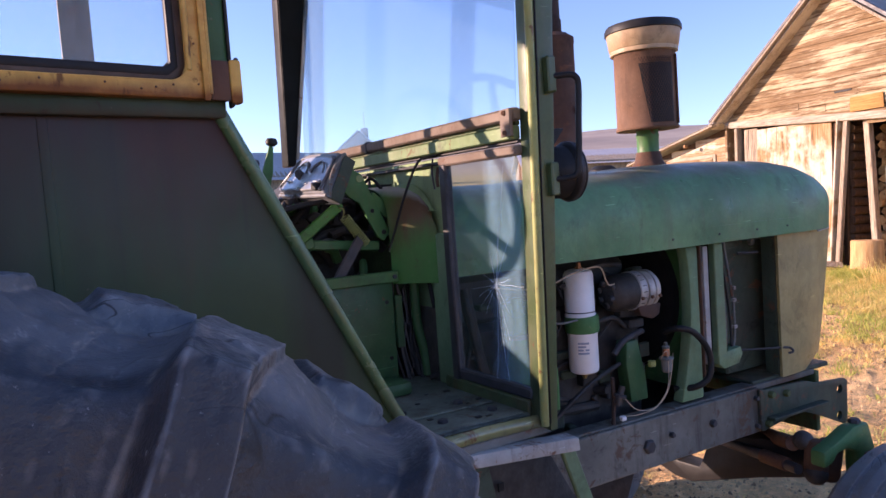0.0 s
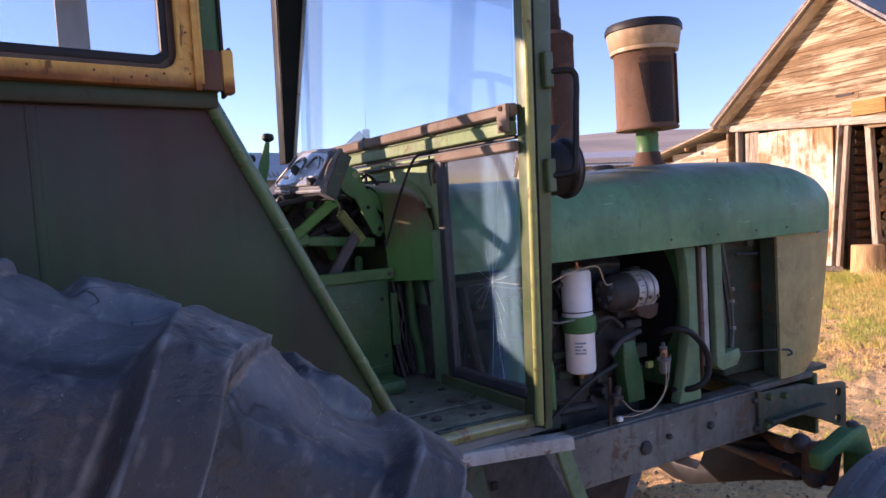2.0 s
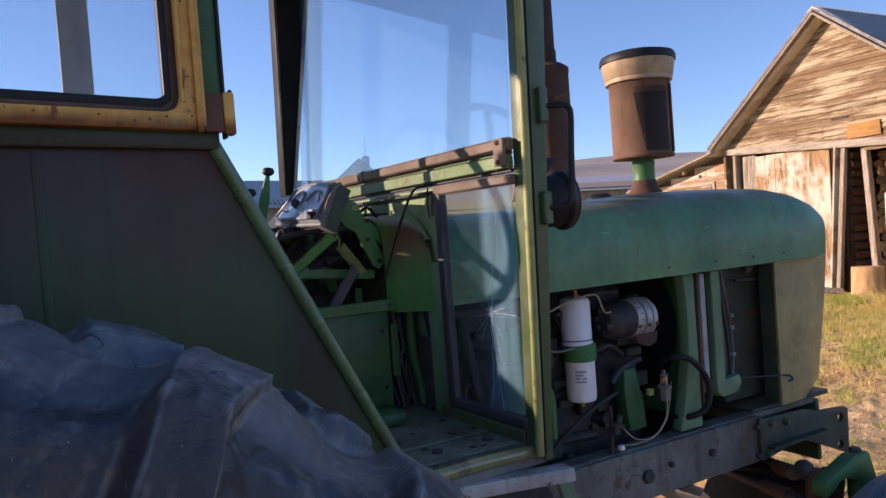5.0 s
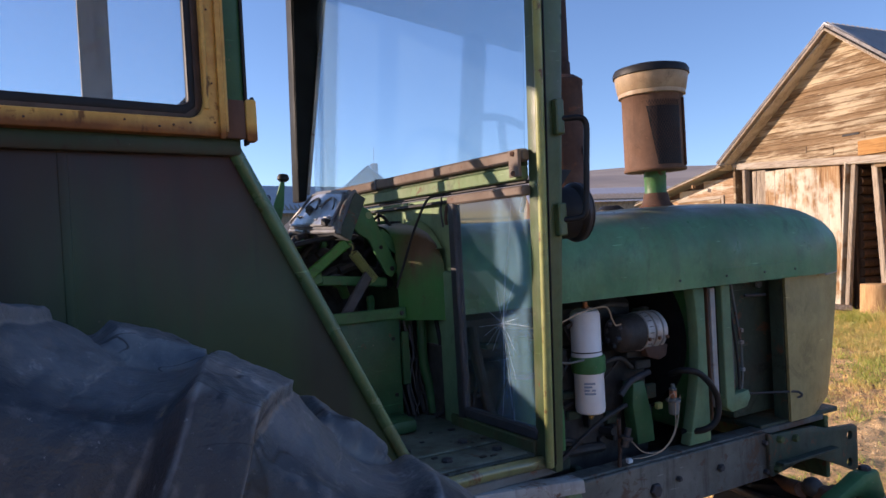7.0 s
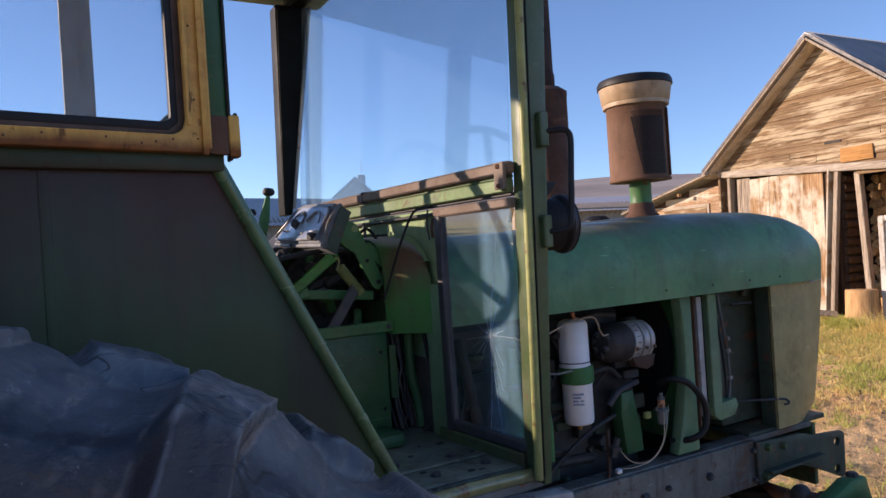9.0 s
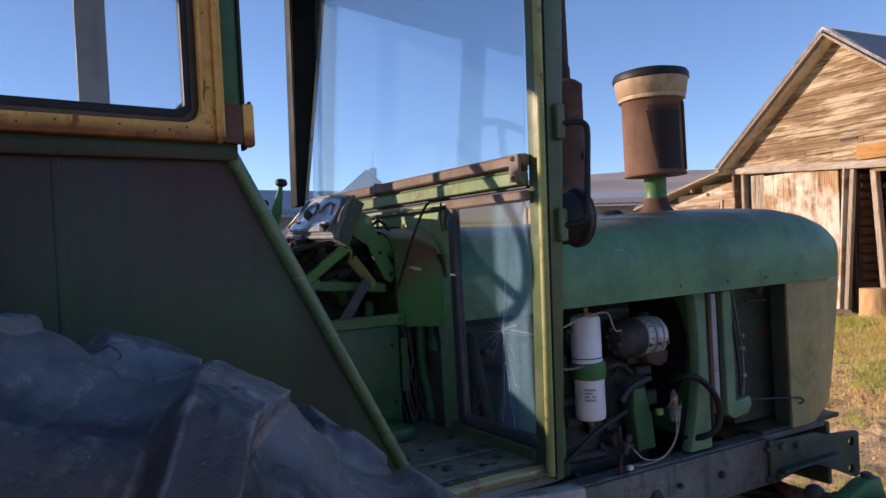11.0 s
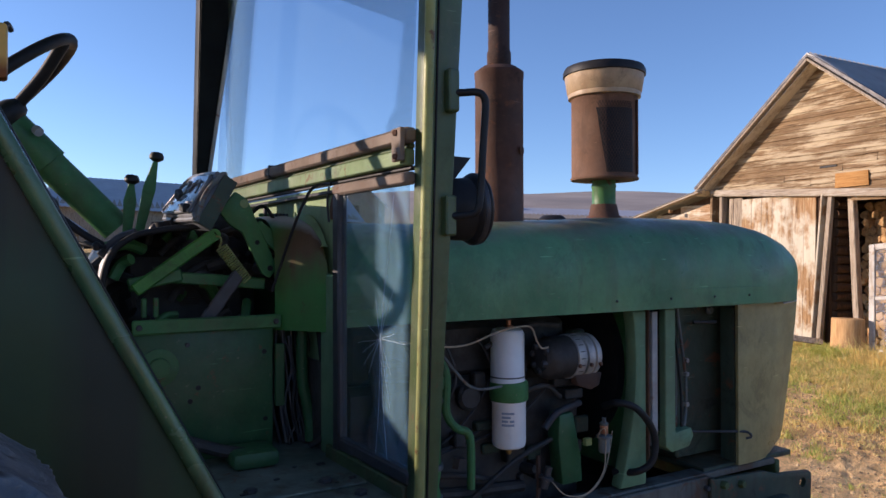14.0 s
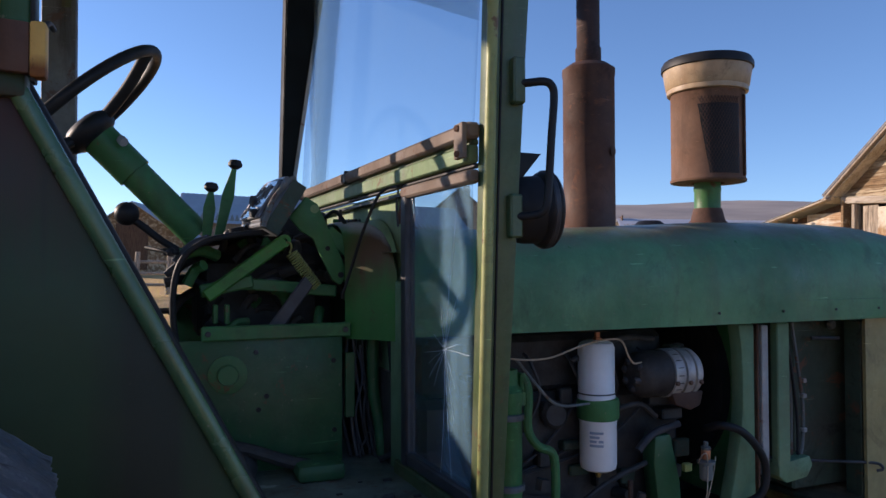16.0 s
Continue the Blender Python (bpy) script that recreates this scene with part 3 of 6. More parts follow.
def clods(x, y):
    """Trodden dirt: hollows, clods and grit, laid over the slope of the yard."""
    v = 0.022 * noise.noise((x * 2.1, y * 2.1, 3.0))
    v += 0.018 * noise.noise((x * 6.5, y * 6.5, 5.0))
    rough = 0.35 + 0.65 * ease(-0.25, 0.25, noise.noise((x * 0.9, y * 0.9, 11.0)))
    v += rough * 0.017 * noise.noise((x * 15.0, y * 15.0, 7.0))
    v += rough * 0.010 * abs(noise.noise((x * 29.0, y * 29.0, 9.0)))
    return v


def ground_sheet():
    """Fine rings and spokes over the trodden yard before the barn, coarse ones elsewhere."""
    bm = bmesh.new()
    radii = [0.0]
    r = 0.25
    while r < 1500:
        radii.append(r)
        if r < 1.7:
            r *= 1.12
        elif r < 11.5:
            r += 0.011 + 0.0032 * r
        else:
            r *= 1.07
    turns = [radians(8 + 54 * k / 300) for k in range(300)] + [radians(62 + 306 * k / 130) for k in range(130)]
    seg = len(turns)
    rings = []
    for r in radii:
        ring = []
        for k in range(seg if r else 1):
            a = turns[k]
            x, y = r * math.cos(a), r * math.sin(a)
            z = ground_z(x, y)
            if r > 0.5:
                z += 0.035 * min(1, 20 / r) * noise.noise((x * 0.9, y * 0.9, 0))
            if 1.5 < r < 12 and k < 300:
                z += clods(x, y) * ease(1.5, 2.0, r) * ease(0, 6, min(k, 299 - k))
            if r > 300:
                z += r * 0.006 * noise.noise((x * 0.004, y * 0.004, 7))
            ring.append(bm.verts.new((x, y, z)))
        rings.append(ring)
    for k in range(seg):
        bm.faces.new((rings[0][0], rings[1][k], rings[1][(k + 1) % seg]))
    for a, b in zip(rings[1:], rings[2:]):
        for k in range(seg):
            j = (k + 1) % seg
            bm.faces.new((a[k], b[k], b[j], a[j]))
    return single("ground", bm, EARTH, "dry dirt yard rising to bare brown hills", "ground", "", "structure", 60)


ground_sheet()

# ---- tractor ----
TILT = pose(0, 0, 0, 0, -2, 6)
tractor = thing("tractor", "old faded green farm tractor with glazed cab, engine side panels missing", "tractor", m=TILT)


def add(name, bm, material, label="", parent=None, smooth=35):
    return part(name, bm, material, parent or tractor, label, smooth)


HC = 1.90  # middle of the hood


def hood_half(x):
    if x < 2.2:
        return 0.39
    t = min(1.0, (x - 2.2) / 0.50)
    return 0.39 * (1 - t ** 3.7) ** 0.5


def hood_top(x):
    z = 1.662 + 0.035 * ease(1.1, 2.0, x) - 0.004 * ease(2.0, 2.3, x)
    t = max(0.0, (x - 2.2) / 0.50)
    return z - 0.17 * t ** 2.4


def hood_mesh():
    xs = [0.892, 0.98, 1.2, 1.5, 1.8, 2.0, 2.2, 2.3, 2.4, 2.48, 2.54, 2.59, 2.63, 2.66, 2.68, 2.693, 2.6985]
    rows = []
    for x in xs:
        w, top = hood_half(x), hood_top(x)
        row = []
        for k in range(25):
            a = math.pi * k / 24
            c, s = math.cos(a), math.sin(a)
            n = 0.42
            yy = -abs(c) ** n * (1 if c > 0 else -1) * w
            zz = 1.485 + (top - 1.485) * abs(s) ** 0.72
            row.append((x, HC + yy, zz))
        row = [(x, HC - w, 1.43), (x, HC - w, 1.455)] + row + [(x, HC + w, 1.455), (x, HC + w, 1.43)]
        tuck = 0.035 * max(0.0, (x - 2.3) / 0.4) ** 2
        row = [(px_ - tuck * min(1.0, max(0.0, (1.56 - pz_) / 0.12)), py_, pz_) for px_, py_, pz_ in row]
        rows.append(row)
    return grid_sheet(rows, thick=0.006)


hood = add("hood", hood_mesh(), HOOD_GREEN, "dull green rounded engine hood, dusty on top", smooth=50)
strip = box((1.62, 1.5072, 1.434), (2.28, 1.5100, 1.484), 0.001)
for v in strip.verts:
    v.co.y += 0.004 if v.co.x < 1.7 else 0.0
add("hood_strip", strip, HOOD_GREEN, parent=hood)
for x in (1.677, 1.88, 2.06, 2.215):
    add("bolt", bolt((x, 1.5075, 1.458), 0.0036, 0.003, (0, -1, 0)), DARK_STEEL, parent=hood)
add("hood_trim", bar((2.40, 1.520, 1.426), (2.54, 1.572, 1.426), 0.008, 0.006), ALLOY, "pale bent edge strip", hood)
add("filler_cap", lathe([(0.0, 0), (0.048, 0), (0.048, 0.006), (0.036, 0.016), (0.03, 0.02), (0, 0.021)], (1.80, 1.93, 1.688), seg=24), BLACK, "black filler cap")
add("filler_cap", lathe([(0.0, 0), (0.045, 0), (0.045, 0.012), (0.03, 0.022), (0, 0.024)], (2.26, 2.02, 1.672), seg=24), RUSTY, "rusty radiator cap")

# muffler and air intake
muffler = add("muffler", lathe([(0.0000, 0), (0.0679, 0), (0.0731, 0.008), (0.0731, 0.018), (0.0713, 0.022), (0.0713, 0.47), (0.0731, 0.474), (0.0731, 0.49), (0.0522, 0.505), (0.0331, 0.51), (0.0000, 0.51)], (1.537, 1.85, 1.63), seg=48), MUFFLER, "rusty brown cylindrical muffler")
add("exhaust_pipe", lathe([(0.0322, 0), (0.0357, 0.004), (0.0357, 0.05), (0.0322, 0.055), (0.0322, 0.85), (0.0287, 0.85), (0.0287, 0.2)], (1.537, 1.85, 2.13), seg=28), PIPE_RUST, "straight rusty exhaust pipe", muffler)
add("dent", lathe([(0.0, 0.0), (0.012, 0.001), (0.014, 0.004), (0.009, 0.006), (0, 0.004)], (1.568, 1.785, 1.885), (0.45, -0.9, 0), 16), RUSTY, parent=muffler)

precleaner = add("air_precleaner", lathe([(0.0486, 1.826), (0.1110, 1.828), (0.1126, 1.834), (0.1085, 1.84), (0.1085, 2.10), (0.1126, 2.106), (0.1126, 2.12)], (1.998, 1.9, 0), seg=56), CLOGGED, "tall rusty mesh air pre-cleaner with a cream bowl")
add("bowl", lathe([(0.1110, 2.100), (0.1190, 2.102), (0.1200, 2.110), (0.1190, 2.116), (0.1225, 2.120), (0.1296, 2.165), (0.1310, 2.176), (0.1215, 2.18), (0.0000, 2.18)], (1.998, 1.9, 0), seg=56), CREAM, "cream plastic bowl", precleaner)
add("lid", lathe([(0.1304, 2.174), (0.1361, 2.176), (0.1361, 2.19), (0.1296, 2.203), (0.0972, 2.212), (0.0000, 2.216)], (1.998, 1.9, 0), seg=56), BLACK, "dark rusty lid", precleaner)
add("intake_stem", lathe([(0.0567, 1.685), (0.0567, 1.70), (0.0470, 1.715), (0.0405, 1.74), (0.0389, 1.745), (0.0389, 1.80), (0.0405, 1.803), (0.0405, 1.812), (0.0389, 1.815), (0.0389, 1.84)], (1.995, 1.9, 0), seg=32), GREEN, "green intake stem", precleaner)
add("stem_boot", lathe([(0.0780, 1.684), (0.0680, 1.694), (0.0502, 1.712), (0.0437, 1.742), (0.0413, 1.748), (0.0389, 1.748)], (1.995, 1.9, 0), seg=32), RUSTY, "rusty flared collar", precleaner)


def screen_mesh():
    """Expanded metal over the torn patch: crossing wires on the cylinder."""
    bm = bmesh.new()
    r, n, z0, z1 = 0.1096, 72, 1.846, 2.075
    for way in (-1, 1):
        for k in range(n):
            run = []
            for i in range(25):
                t = i / 24
                a = math.degrees(2 * math.pi * k / n + way * t * 1.15) % 360
                left = 231 - 17 * t + 3 * noise.noise((t * 9, 2.0, way))
                inside = left < a < 281
                if inside:
                    run.append((1.998 + r * math.cos(radians(a)), 1.9 + r * math.sin(radians(a)), z0 + (z1 - z0) * t))
                if run and (not inside or i == 24):
                    if len(run) > 1:
                        tube(run, 0.0009, 1, 4, bm)
                    run = []
    return bm


tagged(add("screen", screen_mesh(), PIPE_RUST, "rusty expanded-metal screen", precleaner), kind="stuff")
tear = []
for i in range(9):
    z = 1.846 + 0.026 * i
    start = 231.0 - 17.0 * (z - 1.846) / 0.208 + 4.0 * noise.noise((z * 40, 0.0, 1.0))
    tear.append([(1.998 + 0.1089 * math.cos(radians(start + (282.0 - start) * k / 16)), 1.9 + 0.1089 * math.sin(radians(start + (282.0 - start) * k / 16)), z) for k in range(17)])
add("torn_patch", grid_sheet(tear, thick=0.0004), BLACK, "dark torn opening in the screen", precleaner)
add("strap", bar((2.045, 1.800, 1.84), (2.045, 1.800, 2.085), 0.016, 0.006), RUSTY, parent=precleaner)

# engine bay
engine = add("engine_block", box((0.98, 1.70, 0.72), (1.72, 2.12, 1.26), 0.02), GRIME, "black oily engine block")
add("cylinder_head", box((1.0, 1.72, 1.26), (1.68, 2.1, 1.40), 0.015), GRIME, parent=engine)
for i in range(6):
    x = 1.03 + i * 0.11
    add("injector_line", tube([(x, 1.70, 1.36), (x + 0.01, 1.675, 1.33), (x + 0.03, 1.68, 1.25), (x + 0.01 - i * 0.03, 1.685, 1.12), (1.12, 1.69, 1.05)], 0.004, 5, 7), DARK_STEEL, parent=engine)
clutter = random.Random(6)
for i in range(34):
    x, z = clutter.uniform(1.02, 1.70), clutter.uniform(0.76, 1.38)
    w, h, d = clutter.uniform(0.015, 0.07), clutter.uniform(0.012, 0.05), clutter.uniform(0.01, 0.05)
    if i % 3 == 0:
        add("boss", lathe([(w * 0.5, 0), (w * 0.5, d * 0.7), (w * 0.38, d), (0, d)], (x, 1.70, z), (clutter.uniform(-0.3, 0.3), -1, 0.1), 12), GRIME, parent=engine)
    else:
        add("engine_casting", box((x, 1.70 - d, z), (x + w, 1.705, z + h), 0.004), clutter.choice((GRIME, GRIME, BRACKET, GRIME)), parent=engine)
for p, q in (((1.02, 1.66, 1.02), (1.4, 1.66, 0.99)), ((1.30, 1.65, 0.95), (1.56, 1.64, 1.08)), ((1.46, 1.65, 1.21), (1.60, 1.65, 1.19)), ((1.36, 1.66, 1.34), (1.60, 1.66, 1.385))):
    add("hose", tube([p, tuple((a + b) / 2 + k for a, b, k in zip(p, q, (0, -0.02, 0.03))), q], 0.007, 5, 9), GRIME, parent=engine)
add("oil_pan", prism([(1.0, 0.45), (1.6, 0.45), (1.72, 0.72), (0.98, 0.72)], 1, 1.74, 2.06, 0.012), GRIME, parent=engine)
add("engine_pipe", tube([(1.05, 1.69, 1.37), (1.05, 1.67, 1.30), (1.1, 1.68, 1.1), (1.2, 1.69, 0.98), (1.5, 1.69, 0.95)], 0.016, 5, 10), GRIME, parent=engine)
add("pulley", lathe([(0, 0), (0.075, 0), (0.085, 0.008), (0.07, 0.02), (0.085, 0.032), (0.075, 0.04), (0, 0.04)], (1.70, 1.83, 1.06), (1, 0, 0), 32), GRIME, parent=engine)
add("housing", prism([(1.575, 1.148), (1.622, 1.15), (1.650, 1.03), (1.656, 0.955), (1.585, 0.955), (1.57, 1.08)], 1, 1.62, 1.67, 0.006), CONSOLE, "dark green timing housing")

filters = add("filter_head", lathe([(0.0430, 1.198), (0.0499, 1.202), (0.0516, 1.21), (0.0516, 1.242), (0.0499, 1.25), (0.0430, 1.254)], (1.424, 1.645, 0), seg=36), GREEN, "green filter head")
add("fuel_filter", lathe([(0.0000, 1.392), (0.0258, 1.391), (0.0396, 1.385), (0.0447, 1.374), (0.0447, 1.258), (0.0464, 1.255), (0.0464, 1.250), (0.0000, 1.25)], (1.420, 1.645, 0), seg=40), WHITE, "white canister filter", filters)
add("fuel_filter", lathe([(0.0000, 1.204), (0.0464, 1.202), (0.0464, 1.197), (0.0447, 1.194), (0.0447, 1.092), (0.0421, 1.082), (0.0344, 1.077), (0.0000, 1.076)], (1.424, 1.645, 0), seg=40), WHITE, "white canister filter", filters)
add("seam", lathe([(0.0455, 0), (0.0458, 0.001), (0.0458, 0.0025), (0.0455, 0.0035)], (1.420, 1.645, 1.262), seg=36), GRIME, parent=filters)
add("drain_nut", lathe([(0.008, 1.076), (0.008, 1.064), (0.006, 1.058), (0, 1.058)], (1.424, 1.645, 0), seg=8), BRASS, parent=filters)
add("top_nut", lathe([(0.012, 1.39), (0.012, 1.396), (0.007, 1.398), (0.007, 1.410), (0, 1.411)], (1.424, 1.645, 0), seg=8), COPPER, parent=filters)


def label_mesh(z0, z1, rows, a0, a1, r=0.0455):
    """Plain bars on the canister, in place of print too small to read."""
    bm = bmesh.new()
    for z, s, e in rows:
        pts = [[], []]
        for i in range(7):
            a = radians(a0 + (a1 - a0) * (s + (e - s) * i / 6))
            for j, zz in enumerate((z, z + 0.006)):
                pts[j].append((1.424 + r * math.cos(a), 1.645 + r * math.sin(a), z0 + zz))
        grid_sheet(pts, bm)
    return bm


add("print", label_mesh(1.14, 1.19, [(0.0, 0.1, 0.8), (0.010, 0.1, 0.45), (0.010, 0.55, 0.8), (0.020, 0.1, 0.6), (0.030, 0.1, 0.8)], 205, 265), LOG_INK, "small blue printed block", filters)
add("print", label_mesh(1.29, 1.33, [(0.0, 0.2, 0.7), (0.008, 0.2, 0.8), (0.016, 0.3, 0.8), (0.024, 0.2, 0.7)], 195, 235), BLACK, "small dark printed block", filters)

alternator = add("alternator", lathe([(0, 0), (0.036, 0), (0.052, 0.012), (0.058, 0.03), (0.058, 0.088), (0.054, 0.09), (0, 0.09)], (1.512, 1.63, 1.303), (1, 0.0, 0.0), 36), GRIME, "round alternator with a silver finned end")
add("rear_case", lathe([(0.054, 0), (0.061, 0.003), (0.061, 0.030), (0.055, 0.032), (0.055, 0.036), (0.061, 0.038), (0.061, 0.060), (0.054, 0.062), (0.054, 0.066), (0.060, 0.068), (0.060, 0.080), (0.053, 0.090), (0.038, 0.098), (0, 0.10)], (1.599, 1.63, 1.303), (1, 0, 0), 36), CASE, "dull silver casing", alternator)
for k in range(20):
    a = 2 * math.pi * k / 20
    add("vent_slit", box((1.608, -0.0012, 0.0590), (1.624, 0.0012, 0.0617), 0.0004, m=Matrix.Translation((0, 1.63, 1.303)) @ Matrix.Rotation(a, 4, "X")), GRIME, parent=alternator)
for a, r, h in ((20, 0.030, 0.016), (75, 0.034, 0.020), (140, 0.036, 0.014), (200, 0.030, 0.022), (265, 0.034, 0.016), (320, 0.028, 0.018)):
    add("terminal", lathe([(0, 0), (0.010, 0), (0.010, h * 0.7), (0.006, h), (0, h)], (1.522, 1.63 + r * math.cos(radians(a)), 1.303 + r * math.sin(radians(a))), (-1, 0, 0), 8), DARK_STEEL, parent=alternator)
for x in (1.60, 1.64, 1.672):
    add("through_bolt", bolt((x, 1.567, 1.285), 0.006, 0.006, (0, -1, 0.2)), RUSTY, parent=alternator)
add("lower_bracket", prism([(1.60, 1.262), (1.70, 1.258), (1.69, 1.222), (1.66, 1.212), (1.615, 1.228)], 1, 1.59, 1.62, 0.004), PIPE_RUST, "rusty lower bracket", alternator)
add("mount", bar((1.57, 1.65, 1.235), (1.70, 1.65, 1.225), 0.03, 0.02), GRIME, parent=alternator)

# radiator shroud and its brackets
shroud = add("fan_shroud", box((1.83, 1.60, 0.95), (1.86, 2.22, 1.425), 0.004), GREEN, "green radiator shroud")
add("fan_ring", lathe([(0.27, 0.0), (0.27, 0.02), (0.262, 0.02), (0.262, 0.0), (0.0, 0.004)], (1.808, 1.905, 1.25), (1, 0, 0), 56), BLACK, "black round fan opening", shroud)
add("side_plate", prism([(1.782, 1.425), (1.836, 1.425), (1.836, 0.935), (1.735, 0.935), (1.750, 0.98), (1.768, 1.05), (1.786, 1.14), (1.795, 1.22), (1.795, 1.30), (1.791, 1.37)], 1, 1.557, 1.60, 0.008), SHROUD, parent=shroud)
add("strip", box((1.838, 1.552, 1.00), (1.843, 1.58, 1.425), 0.001), RUSTY, "rusty strip", shroud)
add("strip", box((1.850, 1.549, 1.04), (1.872, 1.58, 1.42), 0.002), PALE_STEEL, "bare grey strip", shroud)
add("strip", box((1.903, 1.55, 1.055), (1.945, 1.575, 1.425), 0.003), SHROUD, "faded green upright", shroud)
add("foot", prism([(1.905, 1.062), (2.01, 1.075), (2.02, 1.05), (2.0, 1.02), (1.93, 1.012), (1.905, 1.03)], 1, 1.55, 1.60, 0.004), SHROUD, parent=shroud)
add("radiator", box((2.060, 1.65, 0.95), (2.350, 2.16, 1.42), 0.006), BRACKET, "dull green radiator side")
add("upright", box((2.2125, 1.561, 0.94), (2.218, 1.612, 1.418), 0.002), BRACKET, "dark turned-in edge of the side panel")
add("grille_catch", lathe([(0, 0), (0.012, 0), (0.014, 0.006), (0.010, 0.014), (0, 0.015)], (2.185, 1.635, 1.405), (0, -1, 0), 14), GREY_STEEL, "dull round catch")
add("cable", tube([(1.99, 1.585, 1.42), (2.005, 1.58, 1.3), (2.02, 1.58, 1.2), (2.01, 1.575, 1.09), (1.985, 1.575, 1.05)], 0.0045, 6, 8), GREY_STEEL, "thin grey cable", shroud)
add("cable", tube([(1.965, 1.585, 1.42), (1.985, 1.58, 1.28), (2.0, 1.58, 1.16), (1.995, 1.575, 1.06)], 0.004, 6, 8), BLACK, parent=shroud)
add("stamped_ring", lathe([(0.030, 0), (0.030, 0.003), (0.038, 0.003), (0.038, 0)], (2.09, 1.66, 1.27), (0, -1, 0), 24), DARK_GREEN, parent=shroud)
add("latch_pin", tube([(2.10, 1.62, 1.372), (2.18, 1.60, 1.370)], 0.005, 1, 8), DARK_STEEL, parent=shroud)
for x0, x1, r in ((1.972, 1.985, 0.005), (1.962, 1.966, 0.0035)):
    add("cable", tube([(x0, 1.59, 1.42), (x1, 1.588, 1.25), (x1, 1.588, 1.07)], r, 4, 7), GREY_STEEL, parent=shroud)
for z in (1.22, 1.26, 1.13):
    add("cable_clip", box((2.012, 1.57, z), (2.026, 1.585, z + 0.012), 0.002), PALE_STEEL, parent=shroud)
add("rod", tube([(1.98, 1.66, 1.045), (2.1, 1.60, 1.04), (2.225, 1.545, 1.036), (2.245, 1.53, 1.030), (2.247, 1.528, 1.02), (2.235, 1.535, 1.016)], 0.004, 5, 8), DARK_STEEL, "bent hood-latch rod")
add("coolant_hose", tube([(1.715, 1.60, 1.160), (1.715, 1.55, 1.178), (1.757, 1.525, 1.166), (1.806, 1.52, 1.118), (1.829, 1.52, 1.066), (1.815, 1.52, 1.011), (1.778, 1.54, 0.984), (1.75, 1.60, 0.972)], 0.0100, 6, 12), BLACK, "black rubber hose loop")

# fuel bowl with wires
bowl = add("sediment_bowl", lathe([(0, 1.045), (0.010, 1.045), (0.015, 1.050), (0.016, 1.084), (0.022, 1.087), (0.022, 1.093), (0.010, 1.095), (0.010, 1.12), (0.012, 1.122), (0.012, 1.127), (0.006, 1.129), (0.006, 1.14), (0, 1.141)], (1.678, 1.56, 0), seg=20), GREY_STEEL, "small dull metal fuel fitting")
add("copper_sleeve", lathe([(0.0105, 1.098), (0.0112, 1.10), (0.0112, 1.118), (0.0105, 1.12)], (1.678, 1.56, 0), seg=18), COPPER, parent=bowl)
add("wire", tube([(1.655, 1.56, 1.09), (1.655, 1.548, 1.11), (1.668, 1.545, 1.112), (1.67, 1.545, 1.06), (1.655, 1.54, 1.0), (1.60, 1.54, 0.955), (1.53, 1.54, 0.962), (1.49, 1.545, 1.0), (1.478, 1.545, 1.02)], 0.0015, 6, 6), WIRE, "loose pale wire", bowl)
add("wire", tube([(1.708, 1.56, 1.10), (1.69, 1.552, 1.05), (1.66, 1.545, 0.99), (1.61, 1.545, 0.952), (1.54, 1.545, 0.945), (1.49, 1.545, 0.95)], 0.0015, 6, 6), WIRE, parent=bowl)
add("connector", box((1.466, 1.537, 0.940), (1.484, 1.553, 0.954), 0.003), WHITE, "white plug", bowl)
add("clamp", lathe([(0, 0), (0.012, 0), (0.012, 0.02), (0.02, 0.022), (0.02, 0.03), (0.01, 0.032), (0.01, 0.055), (0, 0.056)], (1.462, 1.55, 0.99), (0.3, -0.1, 1), 12), DARK_STEEL, parent=bowl)
add("rod", tube([(1.455, 1.56, 1.07), (1.456, 1.56, 1.0), (1.45, 1.56, 0.93)], 0.006, 3, 8), PIPE_RUST, parent=bowl)
add("yellow_tag", box((1.628, 1.575, 1.066), (1.65, 1.59, 1.086), 0.002), OLIVE, parent=bowl)
add("harness_wire", tube([(1.08, 1.60, 1.38), (1.16, 1.57, 1.366), (1.24, 1.56, 1.366), (1.32, 1.555, 1.39), (1.38, 1.55, 1.402), (1.43, 1.555, 1.398), (1.46, 1.57, 1.36), (1.49, 1.59, 1.338), (1.52, 1.60, 1.337)], 0.0024, 6, 6), WIRE, "tan wire over the filter")
add("harness_wire", tube([(1.18, 1.60, 1.36), (1.225, 1.585, 1.30), (1.262, 1.58, 1.262), (1.30, 1.58, 1.251), (1.37, 1.60, 1.248)], 0.0035, 6, 6), GREY_STEEL, "grey fuel line")
# Added sheet: keeps sunlight and the bright ground out of the engine bay.
add("light_block_sheet", box((0.96, 1.57, 0.790), (2.30, 2.22, 0.805), 0.002), GRIME, "added dark sheet under the engine", engine)
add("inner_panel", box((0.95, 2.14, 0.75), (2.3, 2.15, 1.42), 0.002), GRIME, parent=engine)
pump = add("fuel_pump", lathe([(0.026, 0.80), (0.03, 0.82), (0.03, 1.0), (0.025, 1.02), (0.03, 1.05), (0.03, 1.25), (0.034, 1.26), (0.034, 1.285), (0.022, 1.30), (0.02, 1.335), (0, 1.34)], (1.175, 1.63, 0), seg=20), GREEN, "green upright pump body")
